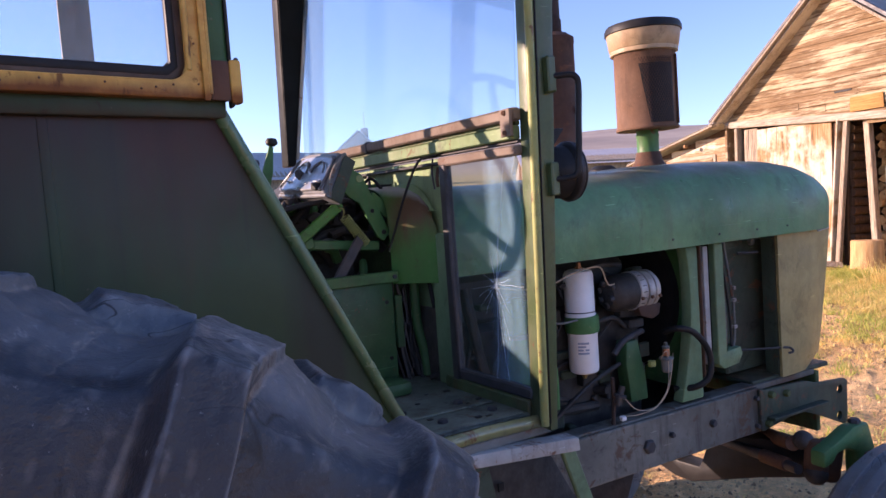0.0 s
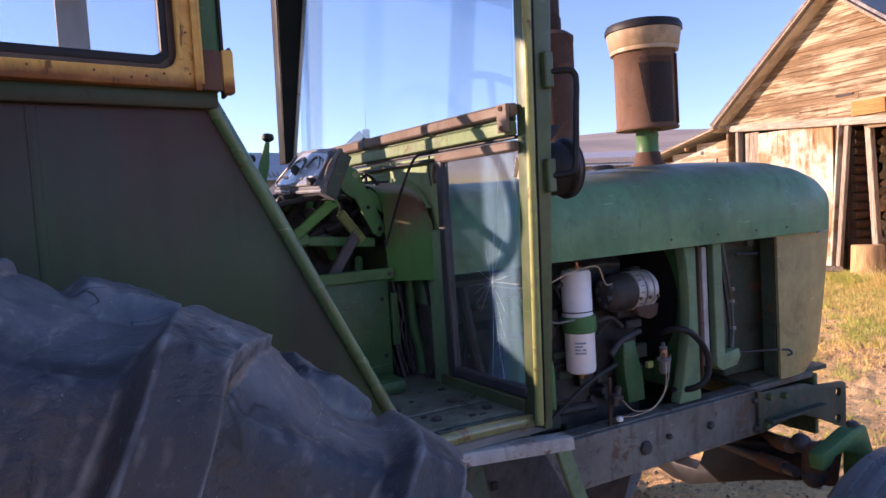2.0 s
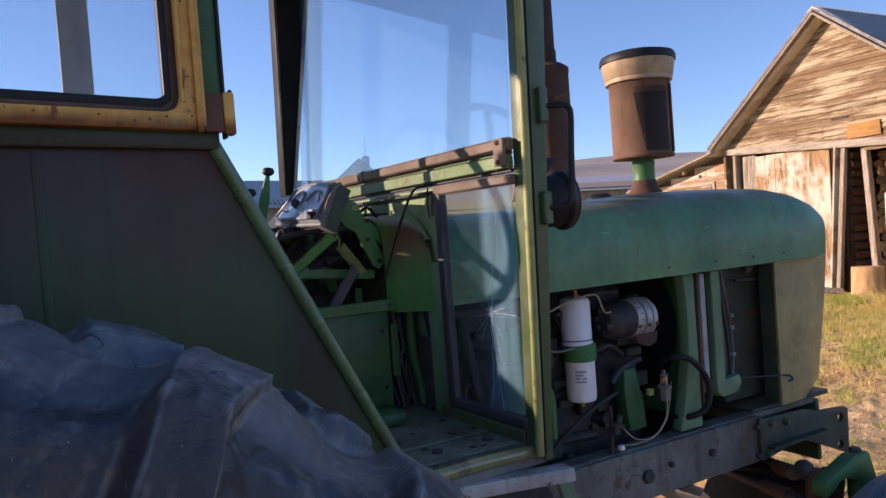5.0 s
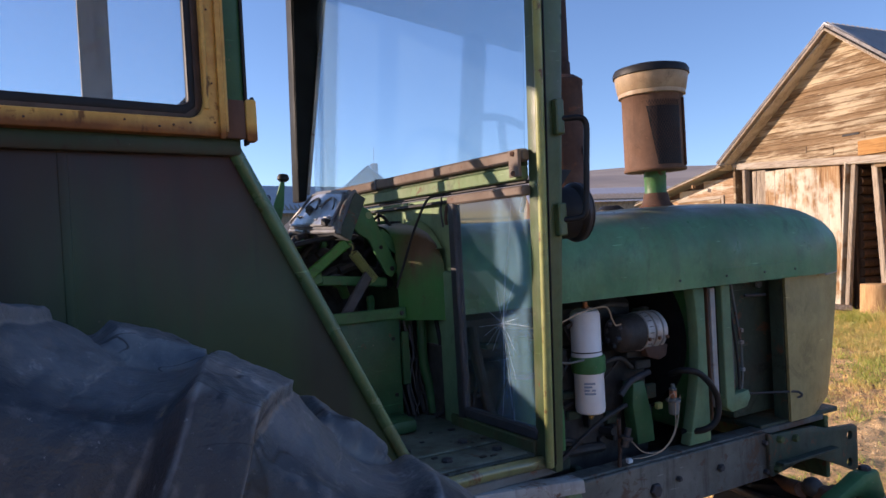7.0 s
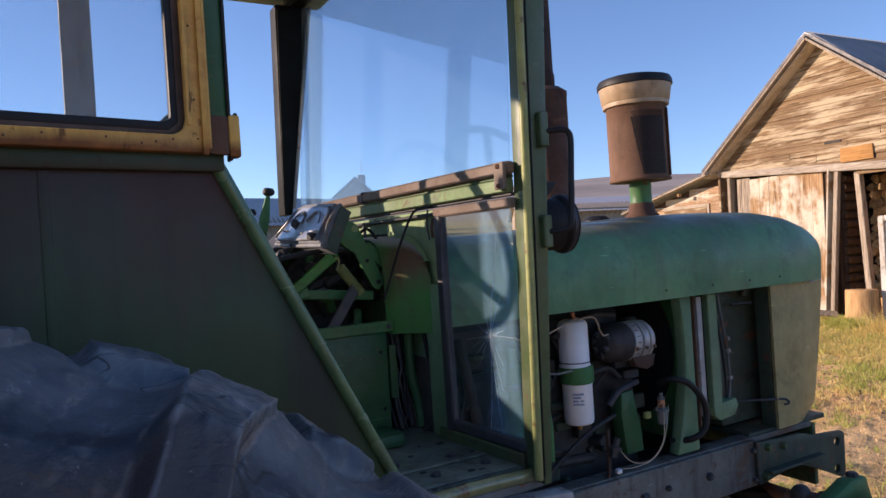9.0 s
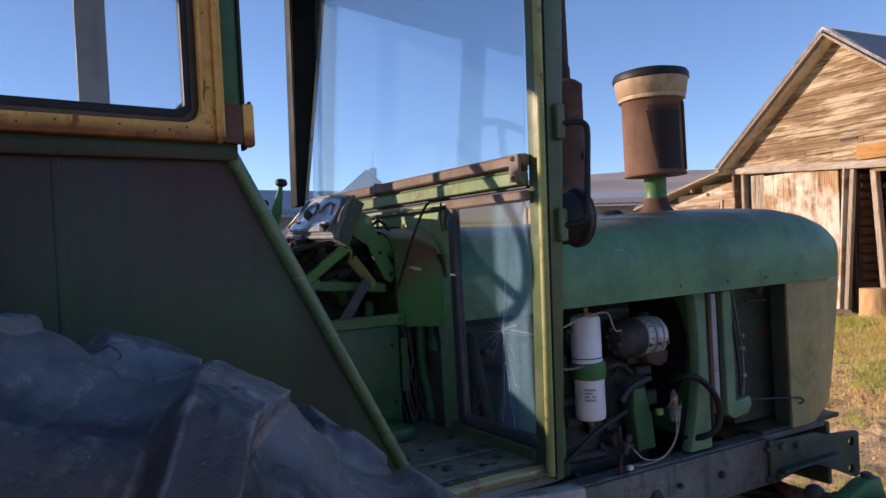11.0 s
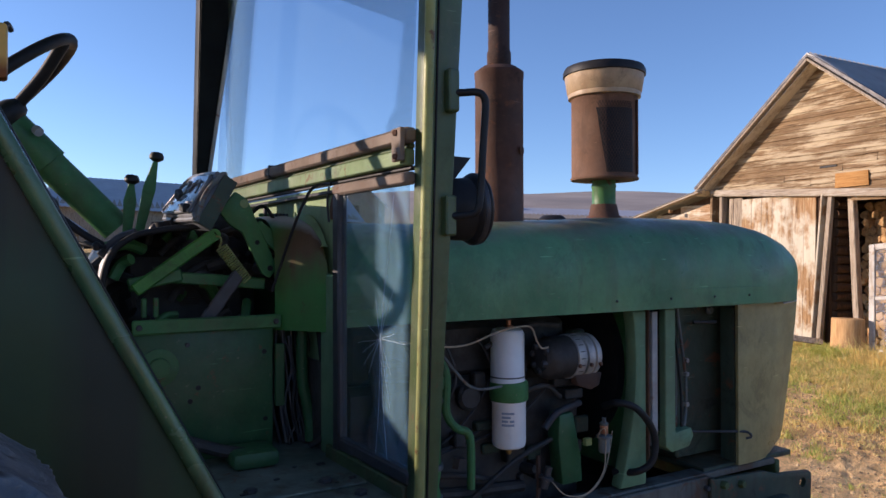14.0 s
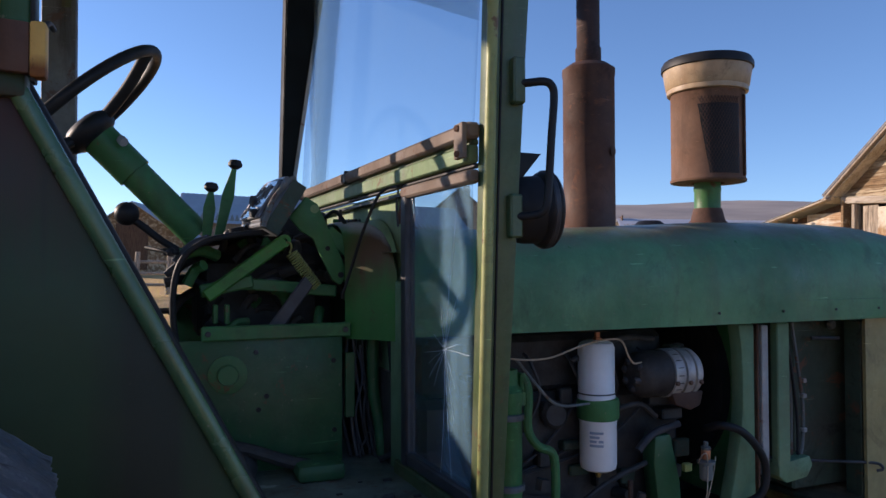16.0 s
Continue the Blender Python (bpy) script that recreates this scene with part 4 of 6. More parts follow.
add("pump_pipe", tube([(1.205, 1.62, 1.325), (1.215, 1.61, 1.28), (1.213, 1.61, 1.20), (1.24, 1.61, 1.158), (1.275, 1.61, 1.14), (1.284, 1.61, 1.10), (1.284, 1.61, 1.0)], 0.0105, 5, 10), GREEN, parent=pump)
for z in (0.98, 1.06, 1.22):
    add("pump_clamp", lathe([(0.031, 0), (0.036, 0.002), (0.036, 0.014), (0.031, 0.016)], (1.175, 1.63, z), seg=18), GREY_STEEL, parent=pump)
for dx in (-0.03, 0.03):
    add("cap_ear", box((1.175 + dx - 0.009, 1.61, 1.285), (1.175 + dx + 0.009, 1.65, 1.325), 0.004), GREEN, parent=pump)
add("union", lathe([(0, 0), (0.017, 0), (0.017, 0.03), (0, 0.03)], (1.205, 1.62, 1.255), seg=6), GREEN, parent=pump)
add("union", lathe([(0, 0), (0.016, 0), (0.016, 0.026), (0, 0.026)], (1.24, 1.60, 1.06), (0.2, 0, 1), 6), GRIME, parent=pump)
add("elbow", tube([(1.53, 1.63, 1.115), (1.57, 1.63, 1.15), (1.62, 1.63, 1.165), (1.66, 1.64, 1.168)], 0.010, 5, 10), DARK_STEEL, parent=pump)

# chassis rails and front bracket
for side, y0, y1 in (("near", 1.535, 1.553), ("far", 2.247, 2.265)):
    rail = add("frame_rail", box((0.93, y0, 0.775), (2.075, y1, 0.925), 0.004), RAIL, "grimy grey frame rail with bolts")
    k = 1 if side == "near" else -1
    add("flange", box((0.93, y1 if k > 0 else y0 - 0.06, 0.909), (2.40, y1 + 0.06 if k > 0 else y0, 0.929), 0.003), RAIL, parent=rail)
    if side == "near":
        for x, z, r in ((1.56, 0.845, 0.022), (1.655, 0.86, 0.009), (1.838, 0.856, 0.013), (2.05, 0.895, 0.009), (2.05, 0.80, 0.009), (1.2, 0.85, 0.01)):
            add("bolt", bolt((x, y0, z), r, 0.014, (0, -1, 0)), DARK_STEEL, parent=rail)
        add("splice", box((2.06, y0 - 0.012, 0.782), (2.08, y0 + 0.012, 0.922), 0.003), BRACKET, "grimy splice edge", rail)


def holed_plate(y, label):
    bm = prism([(2.08, 0.775), (2.28, 0.805), (2.40, 0.76), (2.53, 0.705), (2.552, 0.71), (2.556, 0.862), (2.54, 0.872), (2.38, 0.885), (2.31, 0.905), (2.08, 0.915)], 1, y, y + 0.016, 0.0025)
    ob = add("front_bracket", bm, BRACKET, label)
    cut = bpy.data.meshes.new("hole")
    hb = bmesh.new()
    for x, z in ((2.508, 0.838), (2.502, 0.742)):
        lathe([(0, -0.05), (0.0165, -0.05), (0.0165, 0.07), (0, 0.07)], (x, y, z), (0, 1, 0), 16, hb)
    bmesh.ops.recalc_face_normals(hb, faces=hb.faces[:])
    hb.to_mesh(cut)
    hb.free()
    tool = bpy.data.objects.new("hole", cut)
    mod = ob.modifiers.new("holes", "BOOLEAN")
    mod.object, mod.operation, mod.solver = tool, "DIFFERENCE", "EXACT"
    tool.parent = tractor
    scene.collection.objects.link(tool)
    deps = bpy.context.evaluated_depsgraph_get()
    made = bpy.data.meshes.new_from_object(ob.evaluated_get(deps))
    ob.modifiers.clear()
    ob.data = made
    bpy.data.objects.remove(tool)
    return ob


plate = holed_plate(1.53, "dark green front weight bracket with two holes")
add("gusset", box((2.10, 1.50, 0.812), (2.40, 1.535, 0.822), 0.002), BRACKET, parent=plate)
for x, z in ((2.12, 0.895), (2.10, 0.80), (2.20, 0.885)):
    add("bolt", bolt((x, 1.53, z), 0.013, 0.016, (0, -1, 0)), DARK_GREEN, parent=plate)
holed_plate(2.25, "dark green front weight bracket with two holes")
add("cross_plate", box((2.40, 1.55, 0.70), (2.42, 2.25, 0.92), 0.003), DARK_GREEN)
add("grille_base", box((2.08, 1.565, 0.921), (2.50, 2.235, 0.938), 0.003), BRACKET)


def grille_panel():
    """The tan side panel, which bends in towards the nose."""
    rows = []
    for i in range(13):
        t = i / 12
        row = []
        for k in range(11):
            s = k / 10
            z = 1.426 - s * 0.492
            reach = 0.345 - 0.100 * s ** 1.2 - 0.055 * max(0, (s - 0.88) / 0.12) ** 2
            x = 2.212 + reach * t
            y = 1.555 + 0.036 * t ** 3
            row.append((x, y, z))
        rows.append(row)
    return grid_sheet(rows, thick=0.01)


add("grille_side_panel", grille_panel(), TAN, "tan-yellow grille side panel")
add("grille", box((2.36, 1.62, 0.95), (2.45, 2.2, 1.42), 0.02), GRIME, "dark front grille")

# front axle, steering knuckle and wheels
axle = add("front_axle", prism([(2.44, 0.62), (2.10, 0.50), (1.98, 0.47), (1.90, 0.47), (1.60, 0.58), (1.36, 0.655), (1.36, 0.755), (1.60, 0.725), (1.80, 0.675), (1.86, 0.545), (1.97, 0.54), (2.10, 0.62), (2.44, 0.72)], 0, 2.13, 2.22, 0.010), BLACK, "dark greasy front axle")
add("pivot", box((2.16, 1.74, 0.62), (2.30, 2.06, 0.80), 0.02), GRIME, parent=axle)
add("axle_knee", lathe([(0, 0.0), (0.035, 0.004), (0.04, 0.02), (0.04, 0.11), (0.03, 0.13), (0, 0.13)], (2.16, 1.37, 0.64), (0.1, -0.1, 1), 18), RUSTY, "rusty axle end", axle)
rod = add("tie_rod", tube([(2.20, 1.98, 0.655), (2.14, 1.75, 0.672), (2.08, 1.52, 0.690), (2.04, 1.38, 0.700)], 0.017, 3, 12), DARK_STEEL, "grimy steering tie rod")
add("rod_sleeve", tube([(2.085, 1.54, 0.688), (2.055, 1.43, 0.697)], 0.023, 1, 12), RUSTY, parent=rod)
drag = add("drag_link", tube([(2.34, 1.80, 0.672), (2.22, 1.62, 0.710), (2.12, 1.49, 0.748), (2.06, 1.41, 0.772)], 0.024, 3, 12), RUSTY, "rusty drag link")
add("link_boot", ball((2.075, 1.385, 0.785), 0.031), GRIME, parent=drag)
knuckle = add("spindle", lathe([(0, 0.40), (0.04, 0.40), (0.044, 0.42), (0.044, 0.66), (0.038, 0.70), (0.034, 0.735), (0, 0.74)], (2.255, 1.31, 0), seg=20), RUSTY, "rusty steering spindle")
add("steering_arm", prism([(2.03, 0.782), (2.10, 0.800), (2.185, 0.828), (2.262, 0.828), (2.296, 0.740), (2.300, 0.665), (2.205, 0.665), (2.205, 0.742), (2.15, 0.765), (2.10, 0.762), (2.075, 0.738), (2.03, 0.730)], 1, 1.285, 1.335, 0.010), GREEN, "green arched steering arm", knuckle)
add("cap_nut", bolt((2.225, 1.31, 0.826), 0.018, 0.016, (0, 0, 1)), DARK_STEEL, parent=knuckle)
add("ball_joint", ball((2.075, 1.345, 0.690), 0.036), GRIME, parent=knuckle)
add("arm_clamp", lathe([(0.024, 0), (0.034, 0.008), (0.036, 0.02), (0.034, 0.10), (0.028, 0.125), (0.016, 0.13), (0, 0.13)], (2.075, 1.345, 0.665), (0.12, 0.05, 1), 14), RUSTY, "rusty rod end", knuckle)


def front_wheel(y, face):
    w = add("front_tyre", lathe([(0.22, -0.09), (0.27, -0.115), (0.325, -0.125), (0.385, -0.118), (0.416, -0.09), (0.424, -0.05), (0.414, -0.045), (0.414, -0.02), (0.427, -0.015), (0.427, 0.015), (0.414, 0.02), (0.414, 0.045), (0.424, 0.05), (0.416, 0.09), (0.385, 0.118), (0.325, 0.125), (0.27, 0.115), (0.22, 0.09)], (2.20, y, 0.375), (0, 1, 0), 64), TYRE, "black ribbed front tyre")
    add("rim", lathe([(0.05, 0.02 * face), (0.12, 0.0), (0.19, 0.05 * face), (0.225, 0.09 * face), (0.235, 0.085 * face), (0.225, 0.0), (0.225, -0.08 * face)], (2.20, y, 0.375), (0, 1, 0), 48), YELLOW, "yellow steel rim", w)
    add("hub", lathe([(0, 0.08 * face), (0.06, 0.08 * face), (0.07, 0.0), (0.07, -0.02 * face)], (2.20, y, 0.375), (0, 1, 0), 20), YELLOW, parent=w)


front_wheel(1.12, -1)
front_wheel(2.70, -1)
add("belly_case", box((0.2, 1.66, 0.55), (1.0, 2.14, 1.1), 0.03), GRIME, "grimy transmission case")

# rear tyre
TX, TY, TZ, TR = -0.200, 0.72, 0.771, 0.841
LUGS, SWEEP, NEAR, FAR = 22, 0.080, radians(25.6), radians(22.8)


def lug_height(a, w):
    """Height of the tread over the carcass; w from -1 (outer) to 1 (inner shoulder), past 1 down the sidewall."""
    pitch = 2 * math.pi / LUGS
    q = abs(w)
    best = 0.0
    for start, s in ((NEAR, -1), (FAR, 1)):
        along = -s * w
        if along > 0.2:
            continue
        d = (a - start - (SWEEP if s < 0 else 0.015) * (1 - min(q, 1.0))) / pitch
        turn = round(d)
        d -= 0.05 * noise.noise((turn * 1.7, s * 4.0, 6.0))
        rag = noise.noise((turn * 3.7 + s, w * 3.2, 4.0))
        d = (d - turn) * pitch * TR + 0.007 * rag
        half = 0.038 - 0.012 * ease(0.2, 1.0, q) + 0.020 * max(0.0, q - 1.0)
        lead = d > 0
        soft = 0.008 if lead else 0.022
        d = abs(d)
        body = 1 - ease(half - 0.005, half + soft, d)
        foot = (0.55 if lead else 0.30) * (1 - ease(half, half + (0.115 if lead else 0.06), d)) * (1 - ease(0.5, 1.15, q)) + 0.15 * (1 - ease(half, half + 0.05, d))
        end = 0.02 + 0.06 * noise.noise((turn * 2.1, s * 3.0 + d * 25, 1))
        inner = 1 - ease(end - 0.06, end + 0.05, along)
        outer = 1 - ease(1.25, 1.85, q)
        lift = (1.0 if s < 0 else 0.86) + 0.10 * noise.noise((turn * 5.3, s * 2.0, 9.0))
        best = max(best, min(1.0, body + foot) * inner * outer * lift)
    wear = 0.95 + 0.14 * noise.noise((a * 11, w * 3, 1.0))
    return (0.036 + 0.010 * ease(0.1, 0.9, q)) * best * wear


def rear_tyre():
    """Finer over the stretch of tread that rises beside the cab."""
    bm = bmesh.new()
    nw = 132
    half = 0.178
    turns = [radians(-20 + 105 * i / 620) for i in range(620)] + [radians(85 + 255 * i / 420) for i in range(420)]
    grid = []
    for a in turns:
        ring = []
        for j in range(nw + 1):
            w = -1.9 + 3.8 * j / nw
            q = min(abs(w), 1.0)
            if abs(w) <= 1:
                r0, y = TR - 0.033 - 0.010 * ease(0.1, 0.9, q) - (0.020 if w < 0 else 0.006) * q ** 4, w * half
                ny, nr = (0.32 * w), 1.0
            else:
                u = abs(w) - 1
                r0 = TR - 0.066 - 0.32 * u ** 1.15
                y = math.copysign(half + 0.045 * math.sin(min(1, u / 0.9) * math.pi * 0.62), w)
                k = ease(0, 0.4, u)
                ny, nr = math.copysign(0.32 + 0.68 * k, w), 1.0 - 0.8 * k
            h = lug_height(a, w)
            h += 0.005 * noise.noise((a * 14, w * 4, 5)) + 0.0025 * noise.noise((a * 55, w * 15, 2))
            ln = math.hypot(ny, nr)
            r = r0 + h * nr / ln
            yy = y + h * ny / ln
            ring.append(bm.verts.new((TX + r * math.sin(a), TY + yy, TZ + r * math.cos(a))))
        grid.append(ring)
    for i in range(len(grid)):
        p, q = grid[i], grid[(i + 1) % len(grid)]
        for j in range(nw):
            bm.faces.new((p[j], p[j + 1], q[j + 1], q[j]))
    return bm


tyre = add("rear_tyre", rear_tyre(), TYRE, "huge worn black rear tyre with heavy cleated lugs", smooth=80)
add("rim", lathe([(0.06, 0.0), (0.3, 0.02), (0.44, 0.0), (0.50, -0.12), (0.53, -0.13), (0.52, 0.0), (0.52, 0.13)], (TX, TY, TZ), (0, 1, 0), 56), YELLOW, "yellow steel rim", tyre)

far_wheel = new("rear_tyre", tyre.data)
far_wheel.parent = tractor
far_wheel.matrix_basis = pose(0, 1.86, 0)
tagged(far_wheel, "huge worn black rear tyre with heavy cleated lugs")
add("rear_axle", lathe([(0.07, 0.72), (0.07, 2.58)], (TX, 0, TZ), (0, 1, 0), 20), GRIME, "grimy rear axle housing")


# ---- cab ----
def side_y(x):
    """The cab's right side narrows towards the front."""
    return 1.02 + (x - 0.305) * 0.1966


def inset(p):
    """The cab's right side, drawn at the doorway's edge, stands a hand further in and is larger by as much."""
    c = Vector((0.053, -0.007, 1.616))
    return c + (Vector(p) - c) * 1.044


def wind_x(y):
    """The windscreen's line across the cab."""
    return 0.876 - 0.058 * (y - 1.14)


def on_side(poly, out, thick, bevel=0.0):
    """A polygon (x, z) laid on the cab's side."""
    bm = prism(poly, 1, out, out + thick, bevel)
    for v in bm.verts:
        v.co.y += side_y(v.co.x)
        v.co = inset(v.co)
    return bm


def across(y0, y1, z0, z1, dx0, dx1, bevel=0.002):
    """A bar that follows the windscreen."""
    bm = box((dx0, y0, z0), (dx1, y1, z1), bevel)
    for v in bm.verts:
        v.co.x += wind_x(v.co.y)
    return bm


side = add("side_panel", on_side([(-0.62, 0.9), (-0.62, 1.768), (0.262, 1.768), (0.286, 1.745), (0.562, 1.205), (0.562, 1.15), (0.40, 1.10), (0.2, 0.9)], 0.0, 0.012, 0.002), SIDE, "dark dirty green cab side panel with rust stains")
add("top_rail", on_side([(-0.62, 1.755), (-0.62, 1.785), (0.285, 1.785), (0.285, 1.755)], -0.012, 0.03, 0.004), SIDE_RAIL, parent=side)
for x in (0.052, -0.16):
    add("crease", on_side([(x, 1.1), (x, 1.755), (x + 0.012, 1.755), (x + 0.012, 1.1)], -0.0016, 0.008, 0.002), SIDE, parent=side)
edge = [(0.272, side_y(0.272), 1.772), (0.40, side_y(0.40), 1.530), (0.50, side_y(0.50), 1.340), (0.572, side_y(0.572), 1.196)]
add("edge_tube", tube([inset(edge[0]), inset(edge[-1])], 0.0112, 1, 18), EDGE, "rounded green door-opening edge", side, 60)
add("edge_seal", tube([inset(p) + Vector((0.002, 0.034, 0.006)) for p in (edge[0], edge[-1])], 0.011, 1, 10), BLACK, "dark inner door seal", side, 60)
door = add("rear_side_window", on_side([(-0.62, 1.781), (-0.62, 1.803), (0.213, 1.802), (0.225, 1.808), (0.231, 1.822), (0.231, 2.42), (0.263, 2.42), (0.263, 1.778)], -0.030, 0.026, 0.004), YELLOW, "rusty yellow window surround, open at its hinge")
add("lip", on_side([(0.251, 1.775), (0.251, 2.42), (0.259, 2.42), (0.259, 1.775)], -0.036, 0.008, 0.002), YELLOW, parent=door)
add("gasket", on_side([(-0.62, 1.798), (-0.62, 1.823), (0.207, 1.819), (0.212, 1.821), (0.214, 1.826), (0.214, 2.42), (0.234, 2.42), (0.234, 1.822), (0.227, 1.806), (0.213, 1.797)], -0.020, 0.020, 0.003), GASKET, "cracked brown-black window gasket", door)
add("gasket_lip", on_side([(-0.62, 1.812), (-0.62, 1.8235), (0.203, 1.820), (0.212, 1.825), (0.212, 2.42), (0.222, 2.42), (0.222, 1.819), (0.208, 1.808)], -0.021, 0.021, 0.002), BLACK, "black inner lip of the gasket", door)
pane = add("pane", on_side([(-0.62, 1.812), (-0.62, 2.42), (0.213, 2.42), (0.213, 1.812)], -0.012, 0.003), SIDE_GLASS, "glass filmed with dust", door)
pane.visible_shadow = False
for x, r in ((0.2345, 0.0035), (0.2600, 0.0040)):
    add("bead", tube([inset((x, side_y(x) - 0.0315, 1.815 if x < 0.25 else 1.784)), inset((x + 0.001, side_y(x) - 0.0315, 2.42))], r, 1, 8), YELLOW, "raised yellow edge bead", door, 60)
hinge = add("hinge", on_side([(0.262, 1.778), (0.262, 1.832), (0.290, 1.832), (0.290, 1.778)], -0.026, 0.012, 0.002), RUSTY, "rusty hinge leaf")
add("barrel", box(inset((0.290, side_y(0.3) - 0.030, 1.774)), inset((0.306, side_y(0.3) - 0.010, 1.834)), 0.004, seg=2), YELLOW, "rusty hinge barrel", hinge)
add("pin", tube([inset(p) for p in ((0.302, side_y(0.3) - 0.016, 1.83), (0.305, side_y(0.3) - 0.008, 1.838), (0.308, side_y(0.3) + 0.006, 1.836))], 0.0035, 5, 8), DARK_STEEL, parent=hinge)
for x, z in ((0.06, 1.795), (0.243, 1.85), (0.241, 1.95), (0.244, 2.06), (-0.08, 1.796), (0.13, 1.794), (0.19, 1.791), (0.245, 1.797), (0.172, 1.788), (0.212, 1.795), (0.021, 1.790)):
    add("rivet", bolt(inset((x, side_y(x) - 0.031, z)), 0.0017, 0.001, (0, -1, 0)), RUSTY, parent=door)
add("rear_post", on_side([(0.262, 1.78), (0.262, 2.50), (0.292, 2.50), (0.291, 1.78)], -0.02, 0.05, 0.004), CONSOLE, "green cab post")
add("seal", on_side([(0.290, 1.77), (0.292, 2.50), (0.297, 2.50), (0.295, 1.77)], -0.024, 0.02, 0.002), BLACK)

# doorway sill, step and floor
sill = add("sill_tube", tube([(0.566, 1.068, 1.190), (0.7, 1.100, 1.183), (0.895, 1.136, 1.166)], 0.0135, 5, 16), SILL, "worn yellow-green doorway sill", smooth=60)
add("sill_flange", bar((0.566, 1.090, 1.170), (0.905, 1.158, 1.146), 0.044, 0.020, 0.003), GREY_STEEL, parent=sill)
add("floor", box((0.1, 1.15, 1.165), (0.868, 1.60, 1.182), 0.003), FLOOR_STEEL, "scuffed grey-green cab floor plate")
add("floor_rib", box((0.60, 1.15, 1.182), (0.85, 1.175, 1.187), 0.002), FLOOR_STEEL)
add("floor_rib", box((0.60, 1.26, 1.182), (0.85, 1.275, 1.187), 0.002), FLOOR_STEEL)
for x, y in ((0.70, 1.215), (0.82, 1.22), (0.79, 1.31), (0.66, 1.32)):
    add("floor_bolt", bolt((x, y, 1.182), 0.012, 0.007, (0, 0, 1)), DARK_STEEL)
step = add("step_plate", prism([(0.60, 1.162), (0.935, 1.132), (0.938, 1.104), (0.60, 1.136)], 1, 1.085, 1.125, 0.003), PALE_STEEL, "grey worn step edge")
add("step_side", prism([(0.74, 1.12), (0.925, 1.104), (1.02, 0.93), (1.10, 0.78), (0.84, 0.78)], 1, 1.20, 1.21, 0.002), GRIME, "dark step side", step)
add("step_edge", bar((0.930, 1.125, 1.108), (1.04, 1.13, 0.80), 0.012, 0.034, 0.003), SHROUD, "worn pale green bracket edge", step)
add("step_inner", prism([(0.64, 1.06), (0.78, 1.10), (0.83, 0.85), (0.62, 0.85)], 1, 1.19, 1.20, 0.002), BRACKET, parent=step)
add("square_hole", box((0.80, 1.184, 1.022), (0.815, 1.189, 1.04), 0.001), BLACK, parent=step)

# front right post

def leaning(poly, z0, z1, lean):
    """A post of a constant section whose top is moved by lean."""
    bm = prism(poly, 2, z0, z1, 0.003)
    for v in bm.verts:
        t = (v.co.z - z0) / (z1 - z0)
        v.co.x += lean[0] * t
        v.co.y += lean[1] * t
    return bm


post = add("front_post", leaning([(0.868, 1.108), (0.884, 1.108), (0.884, 1.150), (0.868, 1.150)], 1.165, 2.50, (0.040, 0.0)), POST, "green front cab post with a worn yellow edge")
add("post_bead", tube([(0.868, 1.105, 1.165), (0.887, 1.105, 1.83), (0.906, 1.105, 2.5)], 0.0085, 1, 14), OLIVE, "rounded yellow-green bead", post, 60)
add("post_seam", leaning([(0.882, 1.106), (0.886, 1.106), (0.886, 1.146), (0.882, 1.146)], 1.165, 2.50, (0.040, 0)), BLACK, parent=post)
add("post_wing", prism([(0.884, 1.150), (0.902, 1.150), (0.985, 2.50), (0.927, 2.50)], 1, 1.108, 1.146, 0.003), POST, parent=post)
for z0, z1, dx in ((1.815, 1.885, 0.0), (1.615, 1.680, -0.006)):
    add("mirror_bracket", box((0.918 + dx, 1.090, z0), (0.938 + dx, 1.108, z1), 0.003), POST, "green mirror bracket", post)
add("mirror_arm", tube([(0.925, 1.100, 1.846), (0.940, 1.090, 1.846), (0.958, 1.075, 1.846), (0.968, 1.069, 1.840), (0.972, 1.068, 1.822), (0.966, 1.066, 1.76), (0.960, 1.064, 1.69), (0.956, 1.064, 1.660), (0.950, 1.070, 1.650), (0.935, 1.085, 1.647), (0.920, 1.100, 1.647)], 0.0062, 5, 10), BLACK, "black tubular mirror arm", smooth=60)
lamp = add("work_lamp", lathe([(0, -0.046), (0.030, -0.044), (0.048, -0.034), (0.053, -0.018), (0.054, 0.008), (0.059, 0.012), (0.061, 0.018), (0.061, 0.030), (0.057, 0.034), (0.050, 0.034), (0.044, 0.028), (0, 0.027)], (0.978, 1.152, 1.662), (1, -0.12, 0.03), 40), BLACK, "black round work lamp")
add("retaining_ring", lathe([(0.0605, 0.016), (0.0625, 0.018), (0.0625, 0.024), (0.0605, 0.026)], (0.978, 1.152, 1.662), (1, -0.12, 0.03), 40), DARK_STEEL, parent=lamp)
add("lamp_visor", prism([(0.930, 1.752), (0.993, 1.751), (0.960, 1.712), (0.935, 1.690)], 1, 1.145, 1.16, 0.001), BLACK, "black tin visor", lamp)
add("lamp_bracket", box((0.925, 1.13, 1.655), (0.955, 1.16, 1.68), 0.003), BLACK, parent=lamp)

# windscreen and its bars
upper = add("windscreen_bar", across(1.142, 2.26, 1.768, 1.794, -0.012, 0.012, 0.005), PINK_RUST, "sun-bleached rusty windscreen bar")
add("clip", across(1.78, 1.79, 1.766, 1.797, -0.0135, 0.0135), DARK_STEEL, parent=upper)
add("channel", across(1.15, 2.26, 1.760, 1.769, 0.002, 0.012), DARK_GREEN, parent=upper)
add("channel", across(1.15, 2.26, 1.732, 1.760, -0.006, 0.012, 0.003), CHANNEL, "faded green channel with holes", upper)
